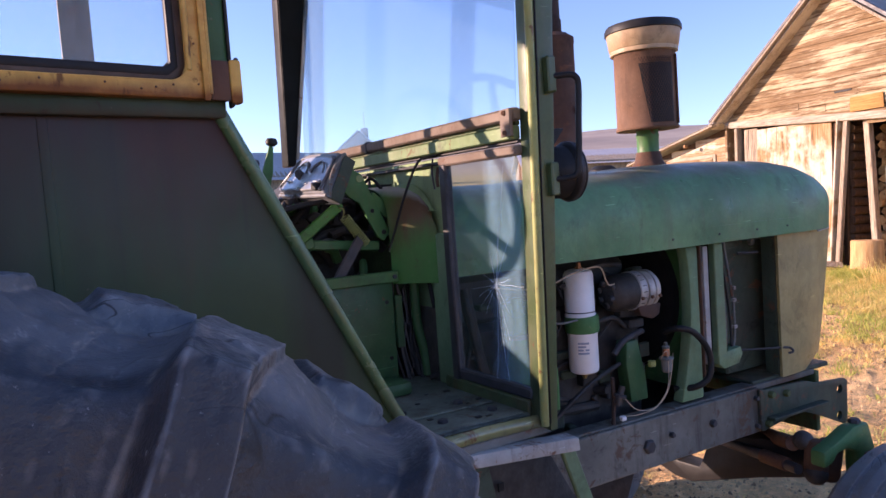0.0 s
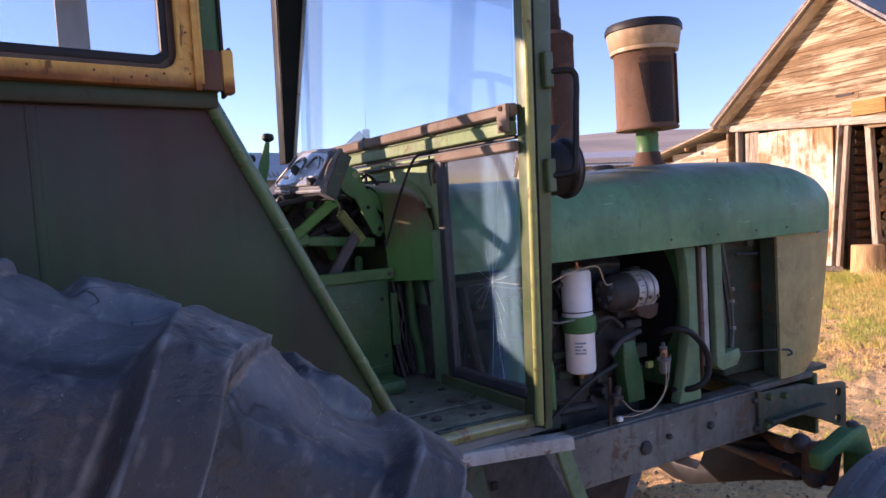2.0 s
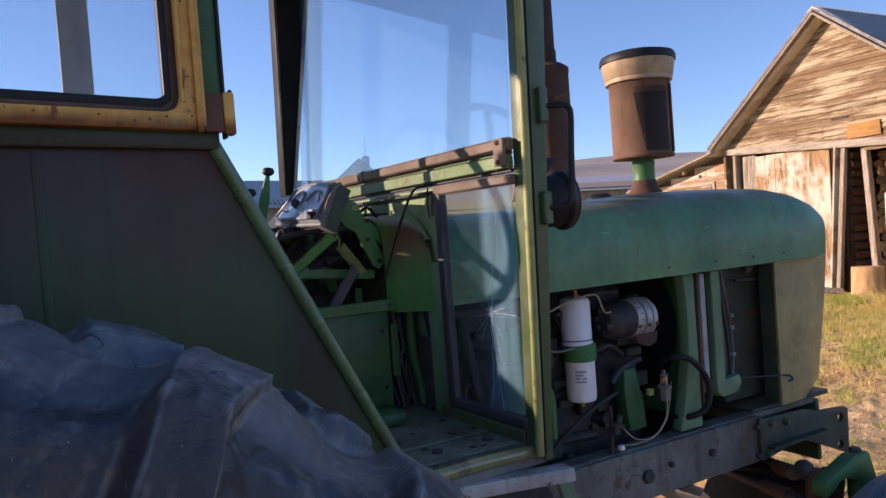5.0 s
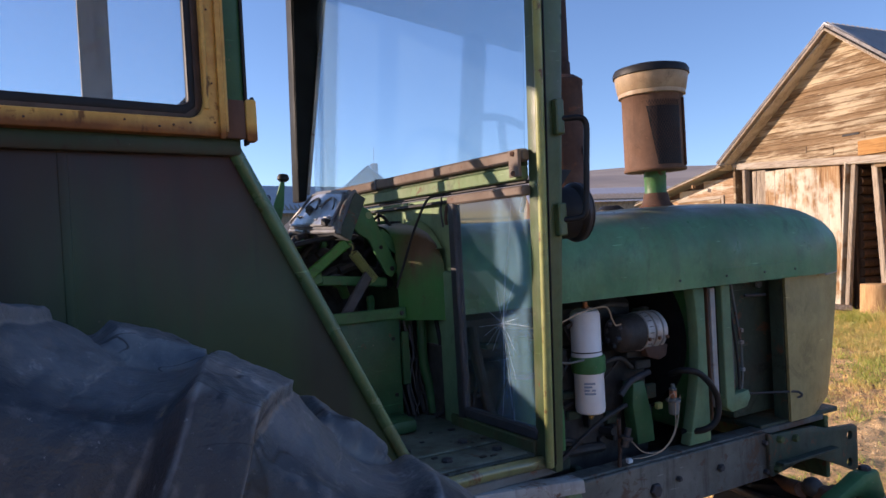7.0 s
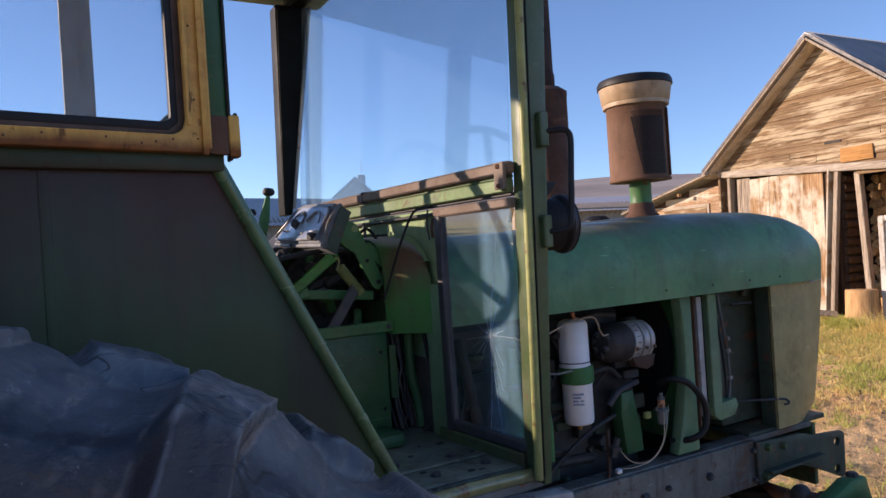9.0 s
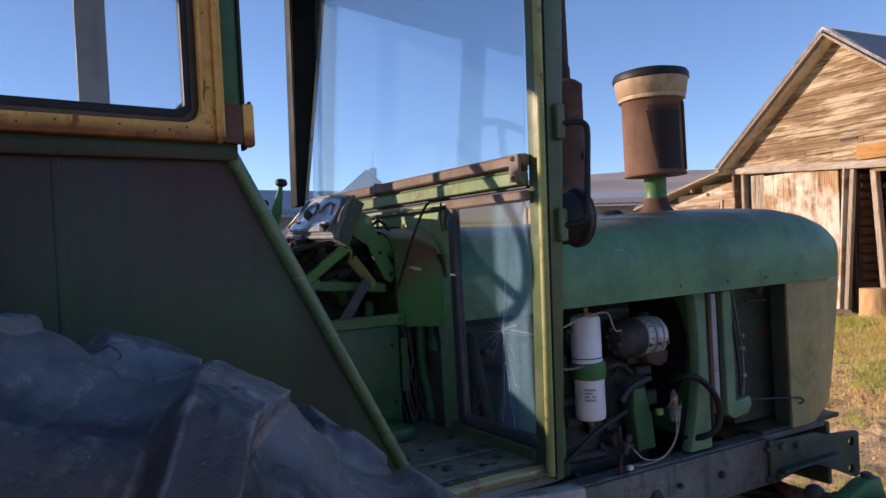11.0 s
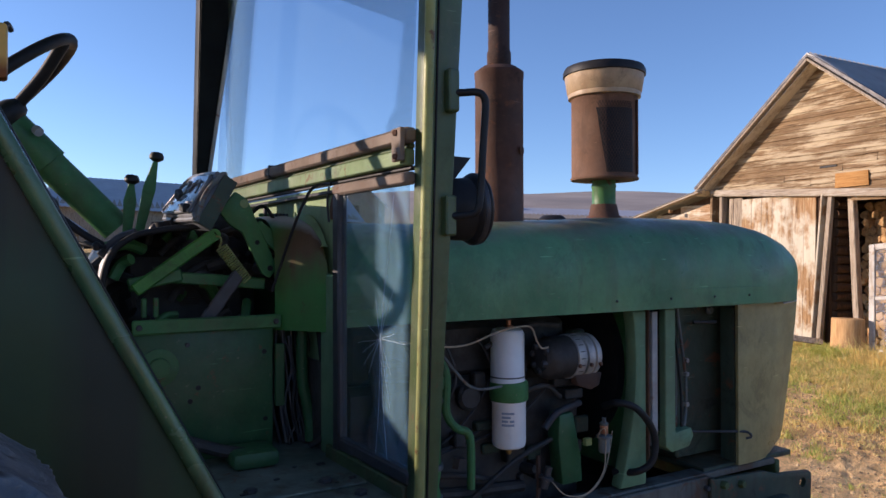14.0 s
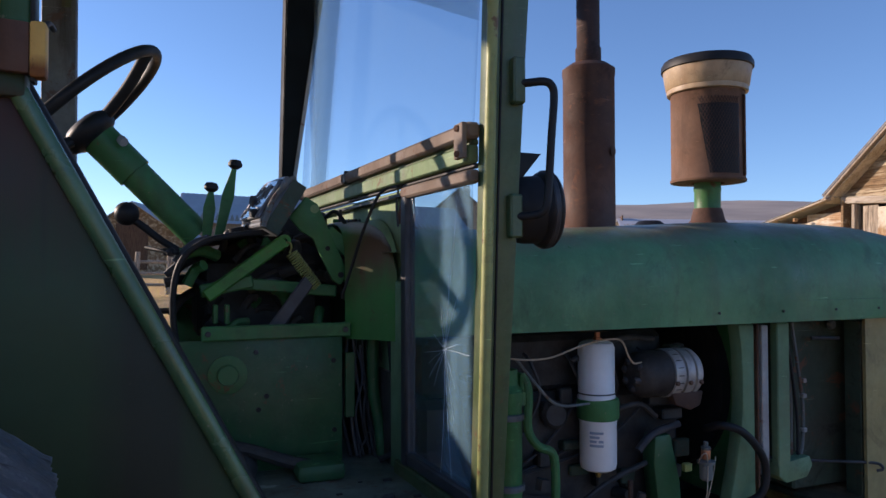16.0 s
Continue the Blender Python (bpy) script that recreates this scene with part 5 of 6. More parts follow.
add("gap_strip", across(1.15, 2.26, 1.7245, 1.732, 0.004, 0.014), GRIME, parent=upper)
add("seal_strip", across(1.435, 2.26, 1.706, 1.713, -0.004, 0.012, 0.001), BLACK, "black rubber seal strip", upper)
for y in (1.24, 1.36, 1.47, 1.62, 1.80):
    add("slot", across(y, y + 0.012, 1.741, 1.748, -0.0055, -0.003, 0.0005), BLACK, parent=upper)
add("end_plate", box((0.855, 1.140, 1.738), (0.863, 1.174, 1.792), 0.001), PINK_RUST, "rusty joining plate", upper)
for z in (1.784, 1.745):
    add("bolt", bolt((0.855, 1.158, z), 0.0055, 0.005, (-0.8, -0.6, 0)), RUSTY, parent=upper)
lower = add("pane_top_bar", across(1.142, 1.432, 1.700, 1.721, -0.010, 0.010, 0.004), PINK_RUST, "rusty bar over the lower pane")
add("pane_side_bar", across(1.402, 1.430, 1.18, 1.706, -0.010, 0.010, 0.004), DARK_STEEL, parent=lower)
add("pane_bottom_bar", across(1.142, 1.40, 1.208, 1.232, -0.010, 0.010, 0.004), DARK_STEEL, parent=lower)
pane = across(1.145, 2.26, 1.79, 2.47, -0.002, 0.002, 0)
for v in pane.verts:
    v.co.x += 0.052 * (v.co.z - 1.79)
glass = add("windscreen", pane, GLASS, "dusty windscreen glass")
glass.visible_shadow = False
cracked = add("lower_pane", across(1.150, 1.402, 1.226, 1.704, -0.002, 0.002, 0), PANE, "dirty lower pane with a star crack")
cracked.visible_shadow = False


def crack_mesh():
    bm = bmesh.new()
    rng = random.Random(4)
    c = Vector((1.243, 1.438))
    arms = [(103, 0.12), (99, 0.25), (116, 0.10), (72, 0.07), (266, 0.225), (273, 0.215), (255, 0.12), (238, 0.07), (322, 0.085), (335, 0.075), (308, 0.08), (345, 0.09), (20, 0.05), (183, 0.09), (166, 0.05)]
    for a, ln in arms:
        p, k = c.copy(), radians(a)
        pts = []
        for i in range(7):
            pts.append((wind_x(p.x) - 0.0035, p.x, p.y))
            p = p + Vector((math.cos(k), math.sin(k))) * ln / 6
            k += rng.uniform(-0.07, 0.07)
        tube(pts, 0.00024, 1, 3, bm)
    return bm


add("crack", crack_mesh(), CHIP, "pale star-shaped crack", cracked)
# One wall in two greens: sunlit above, shaded skirt below, both by colour.
fire = add("firewall", across(1.432, 2.26, 1.542, 1.722, 0.012, 0.020, 0.002), PALE_GREEN, "faded green front wall of the cab, sunlight in its colour")
add("wall_skirt", across(1.432, 2.26, 1.36, 1.540, 0.010, 0.020, 0.002), SHROUD, "lower part of the front wall in a darker shaded green", fire)
dome = lathe([(0.178, 0.0), (0.176, 0.010), (0.160, 0.022), (0.12, 0.030), (0, 0.034)], (0.860, 1.63, 1.497), (-1, 0, 0), 48)
for v in dome.verts:
    v.co.z = max(v.co.z, 1.60)
add("firewall_dome", dome, PALE_GREEN, "grey-green domed cover on the front wall", fire, 60)
# Near-black sheet closes the front wall below the skirt.
add("firewall_dark", across(1.50, 2.2, 1.13, 1.362, 0.0, 0.012, 0.002), GRIME, "dark lower front wall")
add("firewall_lower", across(1.432, 1.50, 1.182, 1.545, -0.004, 0.010, 0.003), SHROUD, "dull green lower wall strip")
add("sill_front", across(1.15, 1.46, 1.165, 1.207, -0.012, 0.012, 0.003), DARK_GREEN)
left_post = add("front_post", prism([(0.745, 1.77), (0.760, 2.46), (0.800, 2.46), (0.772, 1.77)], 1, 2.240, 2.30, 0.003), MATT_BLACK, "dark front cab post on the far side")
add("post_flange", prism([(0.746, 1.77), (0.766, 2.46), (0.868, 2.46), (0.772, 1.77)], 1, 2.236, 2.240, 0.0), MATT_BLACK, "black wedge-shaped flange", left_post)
add("post_strip", prism([(0.773, 1.79), (0.868, 2.46), (0.880, 2.46), (0.783, 1.79)], 1, 2.228, 2.236, 0.001), PALE_STEEL, "pale dusty glass edge", left_post)
far_post = add("rear_post", leaning([(0.132, 2.25), (0.212, 2.25), (0.212, 2.30), (0.132, 2.30)], 1.2, 2.50, (0.0, -0.03)), RAIL, "grey dust-speckled cab post on the far side")
add("hinge", box((0.175, 2.225, 2.25), (0.205, 2.26, 2.31), 0.004), DARK_GREEN, parent=far_post)
back_post = add("rear_post", leaning([(-0.78, 2.25), (-0.70, 2.25), (-0.70, 2.30), (-0.78, 2.30)], 1.2, 2.50, (0.0, -0.03)), DARK_GREEN, "dark green cab post on the far side")
add("hinge", box((-0.62, 2.225, 2.24), (-0.59, 2.26, 2.30), 0.004), DARK_GREEN, parent=back_post)
add("side_panel", prism([(-0.95, 0.9), (-0.95, 1.79), (0.10, 1.79), (0.38, 1.205), (0.38, 0.9)], 1, 2.215, 2.227, 0.002), DARK_GREEN, "dark green cab side panel on the far side")
add("rear_panel", box((-0.97, 0.86, 0.9), (-0.955, 2.21, 1.70), 0.003), DARK_GREEN, "dark green rear cab panel")
add("far_floor", box((0.1, 1.60, 1.13), (0.86, 2.21, 1.165), 0.003), FLOOR_STEEL)
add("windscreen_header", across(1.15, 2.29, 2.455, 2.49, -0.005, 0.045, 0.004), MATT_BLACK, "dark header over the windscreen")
add("roof", box((-1.15, 0.90, 2.475), (0.94, 2.31, 2.555), 0.02, seg=2), GREEN, "green cab roof")

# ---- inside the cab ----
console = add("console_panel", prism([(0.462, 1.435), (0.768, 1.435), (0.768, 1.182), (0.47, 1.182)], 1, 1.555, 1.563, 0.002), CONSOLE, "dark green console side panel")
add("console_bar", box((0.50, 1.545, 1.434), (0.784, 1.555, 1.462), 0.003), GREEN, "green flat bar with bolts", console)
for x in (0.512, 0.772):
    add("bolt", bolt((x, 1.545, 1.448), 0.006, 0.005, (0, -1, 0)), DARK_STEEL, parent=console)
for x, z in ((0.75, 1.387), (0.752, 1.25), (0.62, 1.325), (0.605, 1.30)):
    add("hole", lathe([(0, 0), (0.005, 0), (0.005, 0.002), (0, 0.002)], (x, 1.5545, z), (0, -1, 0), 10), BLACK, parent=console)
add("pivot_boss", lathe([(0.036, 0), (0.036, 0.006), (0.03, 0.008), (0.02, 0.008), (0.018, 0.016), (0, 0.016)], (0.548, 1.555, 1.37), (0, -1, 0), 28), GREEN, parent=console)
add("console_back", box((0.46, 2.18, 1.18), (0.86, 2.19, 1.50), 0.002), GREEN, parent=console)
add("console_front", box((0.77, 1.60, 1.19), (0.775, 2.1, 1.42), 0.001), GRIME, parent=console)
# Plain dark blocks fill the console behind the linkages.
add("console_inner", box((0.50, 1.75, 1.42), (0.77, 2.15, 1.60), 0.02), GRIME, "plain dark block inside the console", console)
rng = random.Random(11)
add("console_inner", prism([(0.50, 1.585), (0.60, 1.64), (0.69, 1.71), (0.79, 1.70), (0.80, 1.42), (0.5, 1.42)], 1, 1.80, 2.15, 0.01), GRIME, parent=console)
for i in range(44):
    x, y, z = rng.uniform(0.49, 0.76), rng.uniform(1.63, 1.80), rng.uniform(1.45, 1.635)
    d = Vector((rng.uniform(-1, 1), rng.uniform(-0.3, 0.3), rng.uniform(-0.8, 0.8))).normalized() * rng.uniform(0.03, 0.09)
    add("linkage", tube([(x, y, z), (x + d.x * 0.5, y + d.y, z + d.z * 0.5 + 0.01), (x + d.x, y + d.y, z + d.z)], rng.uniform(0.005, 0.014), 4, 8), rng.choice((GRIME, GRIME, DARK_STEEL, GREEN)), parent=console)
add("side_closure", box((0.755, 2.02, 1.16), (0.868, 2.03, 1.46), 0.001), GRIME, parent=console)
for x in (0.523, 0.545):
    add("stud", box((x, 1.60, 1.462), (x + 0.01, 1.61, 1.50), 0.002), GREEN, parent=console)

rim_pts = [(0.608, 1.639), (0.575, 1.636), (0.530, 1.628), (0.505, 1.62), (0.475, 1.598), (0.458, 1.566), (0.451, 1.52), (0.452, 1.47), (0.458, 1.43)]
cover = add("dash_cover", grid_sheet([[(x, y, z) for x, z in rim_pts] for y in (1.565, 1.7, 1.9, 2.1, 2.19)], thick=0.004), BLACK, "dark curved dash cover")
add("cover_rim", tube([(x, 1.562, z) for x, z in [(0.640, 1.644)] + rim_pts], 0.0062, 4, 10), BLACK, "worn black rim", cover, 60)
add("cover_trim", grid_sheet([[(x - 0.004, y, z + 0.001) for x, z in rim_pts[4:]] for y in (1.575, 1.66)], thick=0.003), ALLOY, "dull silver trim", cover)
add("button", lathe([(0, 0), (0.016, 0), (0.016, 0.012), (0, 0.013)], (0.575, 1.68, 1.642), (-0.2, 0, 1), 16), BLACK, parent=cover)
add("key_knob", tube([(0.452, 1.61, 1.49), (0.43, 1.605, 1.49), (0.415, 1.603, 1.49)], 0.006, 2, 8), BLACK, parent=cover)
add("indicator_stalk", tube([(0.46, 1.62, 1.60), (0.43, 1.66, 1.605), (0.40, 1.70, 1.612)], 0.004, 3, 8), BLACK, parent=cover)
add("stalk_knob", ball((0.447, 1.635, 1.602), 0.009), BLACK, parent=cover)


def cluster_mat(u, v, h):
    """The instrument face: u along the cab's width, v up the slope, h off the face."""
    base = Vector((0.607, 1.503, 1.646))
    up = Vector((0.060, 0.0, 0.094))
    out = Vector((-0.094, 0, 0.060)).normalized()
    return base + Vector((0, 1.13 * u + v * (0.045 - 0.40 * u), 0.05 * u)) + up * v + out * h


def cluster_body():
    rows = []
    for v, h in ((0.0, -0.030), (0.0, -0.006), (0.02, 0.006), (0.07, 0.013), (0.5, 0.016), (0.93, 0.013), (1.0, 0.006), (1.03, -0.006), (1.03, -0.030)):
        us = (0.0, 0.003, 0.010, 0.024, 0.10, 0.24, 0.316, 0.330, 0.337, 0.34)
        drop = (0.016, 0.008, 0.003, 0.0, 0.0, 0.0, 0.0, 0.003, 0.008, 0.016)
        rows.append([cluster_mat(u, v, h - k if h > -0.02 else h) for u, k in zip(us, drop)])
    return grid_sheet(rows, thick=0.004)


cluster = add("instrument_panel", cluster_body(), CLUSTER, "sun-faded grey instrument cluster")
add("panel_side", grid_sheet([[cluster_mat(0.001, v, h) for v in (0.0, 0.25, 0.5, 0.75, 1.03)] for h in (0.0, -0.015, -0.030)], thick=0.004), BRACKET, "dark grimy end plate", cluster)
add("dial_lens", grid_sheet([[cluster_mat(u, v, 0.0165 + 0.006 * math.sin(math.pi * u / 0.34)) for u in (0.02, 0.10, 0.17, 0.24, 0.32)] for v in (0.12, 0.4, 0.65, 0.9)], thick=0.003), LENS, "scuffed dial lens with a sky sheen in its colour", cluster)
for u, v, r, a0, a1 in ((0.085, 0.42, 0.050, 15, 170), (0.215, 0.42, 0.050, 15, 170), (0.15, 0.80, 0.03, 200, 340)):
    ring = [cluster_mat(u + r * math.cos(a), v + r / 0.136 * math.sin(a), 0.024) for a in [radians(a0 + (a1 - a0) * k / 12) for k in range(13)]]
    add("dial_rim", tube(ring, 0.0024, 1, 6), CLUSTER, "grey dial rim", cluster)
for u, v, ln in ((0.04, 0.30, 0.035), (0.12, 0.25, 0.02), (0.25, 0.32, 0.04), (0.20, 0.75, 0.03)):
    add("tell_tale", bar(cluster_mat(u, v, 0.021), cluster_mat(u + ln, v, 0.021), 0.010, 0.004, 0.001), ALLOY, parent=cluster)
add("panel_edge", tube([cluster_mat(0.0, 0.0, 0.0), cluster_mat(0.0, 0.5, 0.012), cluster_mat(0.0, 1.0, 0.004), cluster_mat(0.012, 1.05, -0.004), cluster_mat(0.1, 1.05, -0.004), cluster_mat(0.33, 1.05, -0.004)], 0.005, 4, 8), GREY_STEEL, "worn pale edge", cluster)
border = [(0.024, 0.13), (0.17, 0.10), (0.316, 0.13), (0.322, 0.5), (0.316, 0.88), (0.17, 0.92), (0.024, 0.88), (0.018, 0.5), (0.024, 0.13)]
add("lens_border", tube([cluster_mat(u, v, 0.0185) for u, v in border], 0.0034, 4, 8), CLUSTER, "grey border round the dials", cluster)
add("bezel_ridge", tube([cluster_mat(u, v, 0.004) for u, v in ((0.008, 0.04), (0.17, 0.015), (0.333, 0.04))], 0.005, 6, 8), CLUSTER, parent=cluster)
add("bezel_ridge", tube([cluster_mat(u, v, 0.010) for u, v in ((0.006, 0.98), (0.17, 1.0), (0.334, 0.98))], 0.006, 6, 8), CLUSTER, parent=cluster)
add("switch", bar(cluster_mat(0.03, 0.16, 0.022), cluster_mat(0.052, 0.16, 0.026), 0.016, 0.016, 0.002), BLACK, parent=cluster)
add("switch", bar(cluster_mat(0.19, 0.42, 0.02), cluster_mat(0.215, 0.48, 0.03), 0.014, 0.02, 0.002), DARK_STEEL, parent=cluster)

bracket = add("panel_bracket", prism([(0.668, 1.672), (0.70, 1.715), (0.725, 1.70), (0.79, 1.556), (0.772, 1.535), (0.755, 1.545), (0.715, 1.63), (0.69, 1.645)], 1, 1.588, 1.60, 0.003), GREEN, "green cluster bracket with slots")
for x, z, r in ((0.718, 1.69, 0.009), (0.772, 1.556, 0.006), (0.745, 1.61, 0.005)):
    add("hole", lathe([(0, 0), (r, 0), (r, 0.002), (0, 0.002)], (x, 1.5875, z), (0, -1, 0), 12), BLACK if r < 0.009 else PALE_GREEN, parent=bracket)
add("bracket_arm", bar((0.745, 1.60, 1.645), (0.80, 1.60, 1.60), 0.012, 0.03, 0.002), GREEN, parent=bracket)
link = add("link_arm", bar((0.662, 1.598, 1.627), (0.51, 1.598, 1.515), 0.026, 0.008, 0.003, (0, 1, 0)), BRIGHT_GREEN, "bright green link arm")
add("link_eye", lathe([(0.006, 0), (0.0125, 0), (0.0125, 0.010), (0.006, 0.010)], (0.660, 1.603, 1.625), (0, -1, 0), 18), BRIGHT_GREEN, parent=link)
add("cross_arm", bar((0.50, 1.612, 1.525), (0.60, 1.612, 1.545), 0.026, 0.008, 0.003, (0, 1, 0)), GREEN, parent=link)
add("cross_arm", bar((0.58, 1.618, 1.54), (0.77, 1.618, 1.522), 0.024, 0.008, 0.003, (0, 1, 0)), GREEN, parent=link)
pedal = add("pedal_lever", bar((0.712, 1.582, 1.553), (0.628, 1.57, 1.44), 0.027, 0.007, 0.003, (0, 1, 0)), DARK_STEEL, "grey bent pedal lever")
add("pedal_tip", bar((0.628, 1.57, 1.44), (0.588, 1.562, 1.412), 0.008, 0.005, 0.002, (0, 1, 0)), DARK_STEEL, parent=pedal)


def spring_mesh(p, q, r, turns, wire):
    p, q = Vector(p), Vector(q)
    z = (q - p).normalized()
    x = z.orthogonal().normalized()
    y = z.cross(x)
    n = turns * 10
    return tube([p + (q - p) * (i / n) + r * (math.cos(2 * math.pi * i / 10) * x + math.sin(2 * math.pi * i / 10) * y) for i in range(n + 1)], wire, 1, 5)


spring = add("coil_spring", spring_mesh((0.672, 1.588, 1.60), (0.722, 1.588, 1.532), 0.0115, 17, 0.0019), OLIVE, "rusty yellow coil spring", smooth=60)
add("spring_hook", tube([(0.662, 1.59, 1.622), (0.670, 1.588, 1.62), (0.672, 1.588, 1.61), (0.668, 1.588, 1.60)], 0.002, 4, 6), OLIVE, parent=spring)


def cowl_mesh():
    rows = []
    for x, k, near in ((0.776, 0.97, 1.566), (0.782, 1.0, 1.555), (0.800, 1.0, 1.535), (0.820, 1.0, 1.511), (0.834, 0.96, 1.494), (0.844, 0.88, 1.481), (0.851, 0.74, 1.473), (0.856, 0.50, 1.470)):
        mid, half = (near + 2.17) / 2, (2.17 - near) / 2
        row = [(x, near, 1.428), (x, near, 1.48)]
        for i in range(15):
            a = math.pi * i / 14
            c, s = math.cos(a), math.sin(a)
            row.append((x, mid - math.copysign(abs(c) ** 0.30, c) * half, 1.535 + 0.118 * k * abs(s) ** 0.55 + 0.018 * abs(s)))
        row += [(x, 2.17, 1.48), (x, 2.17, 1.428)]
        rows.append(row)
    return grid_sheet(rows, thick=0.004)


cowl = add("dash_cowl", cowl_mesh(), COWL, "bright green rounded dash cowl, rusty along its top", smooth=60)
for k in range(4):
    add("vent_slot", box((0.800 + k * 0.008, 1.64, 1.664), (0.804 + k * 0.008, 1.68, 1.6745), 0.0005), BLACK, parent=cowl)
add("valve_stub", tube([(0.80, 1.72, 1.66), (0.80, 1.72, 1.70)], 0.005, 1, 8), DARK_STEEL, parent=cowl)
add("valve_stub", tube([(0.785, 1.72, 1.675), (0.83, 1.72, 1.675)], 0.004, 1, 8), GREEN, parent=cowl)
add("black_cable", tube([(0.765, 1.55, 1.51), (0.778, 1.535, 1.56), (0.798, 1.51, 1.64), (0.818, 1.49, 1.70), (0.834, 1.485, 1.722), (0.850, 1.47, 1.727), (0.855, 1.45, 1.726)], 0.0032, 6, 8), BLACK, "black cable looped over the bar")
add("black_cable", tube([(0.74, 1.66, 1.66), (0.77, 1.64, 1.69), (0.79, 1.62, 1.66), (0.80, 1.60, 1.62)], 0.004, 6, 8), BLACK)
add("black_cable", tube([(0.86, 1.54, 1.44), (0.862, 1.52, 1.36), (0.866, 1.51, 1.28), (0.858, 1.51, 1.21), (0.835, 1.52, 1.19)], 0.006, 6, 8), BLACK, "black hose by the wall strip")
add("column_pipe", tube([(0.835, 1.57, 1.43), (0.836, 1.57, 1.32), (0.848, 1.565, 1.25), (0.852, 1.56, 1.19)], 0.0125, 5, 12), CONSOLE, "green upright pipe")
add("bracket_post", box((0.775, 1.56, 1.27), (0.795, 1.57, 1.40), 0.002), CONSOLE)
for x, z in ((0.80, 1.4), (0.815, 1.38), (0.79, 1.36)):
    add("thin_cable", tube([(x, 1.60, z + 0.03), (x + 0.01, 1.59, z - 0.08), (x + 0.022, 1.58, z - 0.18), (x + 0.03, 1.57, z - 0.2)], 0.003, 5, 6), DARK_STEEL)
rng2 = random.Random(31)
for i in range(7):
    x = 0.79 + 0.01 * i
    add("thin_cable", tube([(x, 1.60 + 0.01 * (i % 3), 1.43), (x + rng2.uniform(-0.01, 0.02), 1.59, 1.35), (x + rng2.uniform(-0.02, 0.02), 1.58, 1.27), (x + rng2.uniform(-0.02, 0.03), 1.57, 1.19)], rng2.uniform(0.002, 0.0045), 5, 6), rng2.choice((BLACK, GRIME, DARK_STEEL)))
for i in range(14):
    x, y = rng2.uniform(0.60, 0.86), rng2.uniform(1.13, 1.42)
    s_ = rng2.uniform(0.002, 0.005)
    add("floor_debris", box((x - s_ * 1.6, y - s_, 1.1825), (x + s_ * 1.6, y + s_, 1.1825 + s_ * 0.7), s_ * 0.2, m=None), GRIME)
for p in ((0.60, 1.5545, 1.41), (0.52, 1.5545, 1.22), (0.70, 1.5545, 1.20)):
    add("screw", bolt(p, 0.005, 0.003, (0, -1, 0)), DARK_STEEL, parent=console)
add("clip", tube([(0.862, 1.452, 1.70), (0.856, 1.450, 1.675), (0.858, 1.452, 1.655)], 0.004, 3, 8), RUSTY, "rusty latch on the front wall")
add("thin_cable", tube([(0.858, 1.468, 1.722), (0.855, 1.470, 1.69), (0.857, 1.466, 1.65)], 0.0022, 4, 6), DARK_STEEL)
add("pedal", box((0.66, 1.44, 1.182), (0.75, 1.53, 1.215), 0.012, seg=2), CONSOLE, "worn green pedal block")
add("gear_case", ball((0.55, 1.52, 1.20), 0.05), GRIME)
add("foot_rod", tube([(0.45, 1.50, 1.26), (0.56, 1.5, 1.245), (0.66, 1.49, 1.21), (0.72, 1.48, 1.20)], 0.012, 5, 10), GRIME)

# steering column, wheel and levers
COL = 1.88
column = add("steering_column", tube([(0.505, COL, 1.645), (0.352, COL, 1.802)], 0.0345, 1, 24), GREEN, "dark green steering column", smooth=60)
add("column_collar", tube([(0.372, COL, 1.782), (0.290, COL, 1.866)], 0.0395, 1, 24), GREEN, parent=column)
add("column_key", tube([(0.345, COL - 0.045, 1.85), (0.352, COL - 0.055, 1.842)], 0.01, 1, 10), ALLOY, parent=column)
hub_c, hub_axis = Vector((0.280, COL, 1.870)), Vector((-0.70, 0, 0.714)).normalized()
wheel = add("steering_wheel", lathe([(0, 0.026), (0.04, 0.024), (0.058, 0.012), (0.062, 0.0), (0.055, -0.016), (0.04, -0.025), (0, -0.025)], hub_c, hub_axis, 32), BLACK, "black steering wheel", smooth=60)
ex = Vector((0.714, 0, 0.70)).normalized()
ey = Vector((0, 1, 0))
ring = bmesh.new()
rc = hub_c + hub_axis * 0.035
pts = [rc + 0.222 * (math.cos(2 * math.pi * k / 48) * ex + math.sin(2 * math.pi * k / 48) * ey) for k in range(49)]
add("rim", tube(pts, 0.0125, 1, 12, ring), BLACK, parent=wheel, smooth=60)
for a in (338, 98, 218):
    d = math.cos(radians(a)) * ex + math.sin(radians(a)) * ey
    add("spoke", tube([hub_c + d * 0.04, hub_c + d * 0.13 + hub_axis * 0.012, rc + d * 0.216], 0.0125, 4, 10), BLACK, parent=wheel, smooth=60)
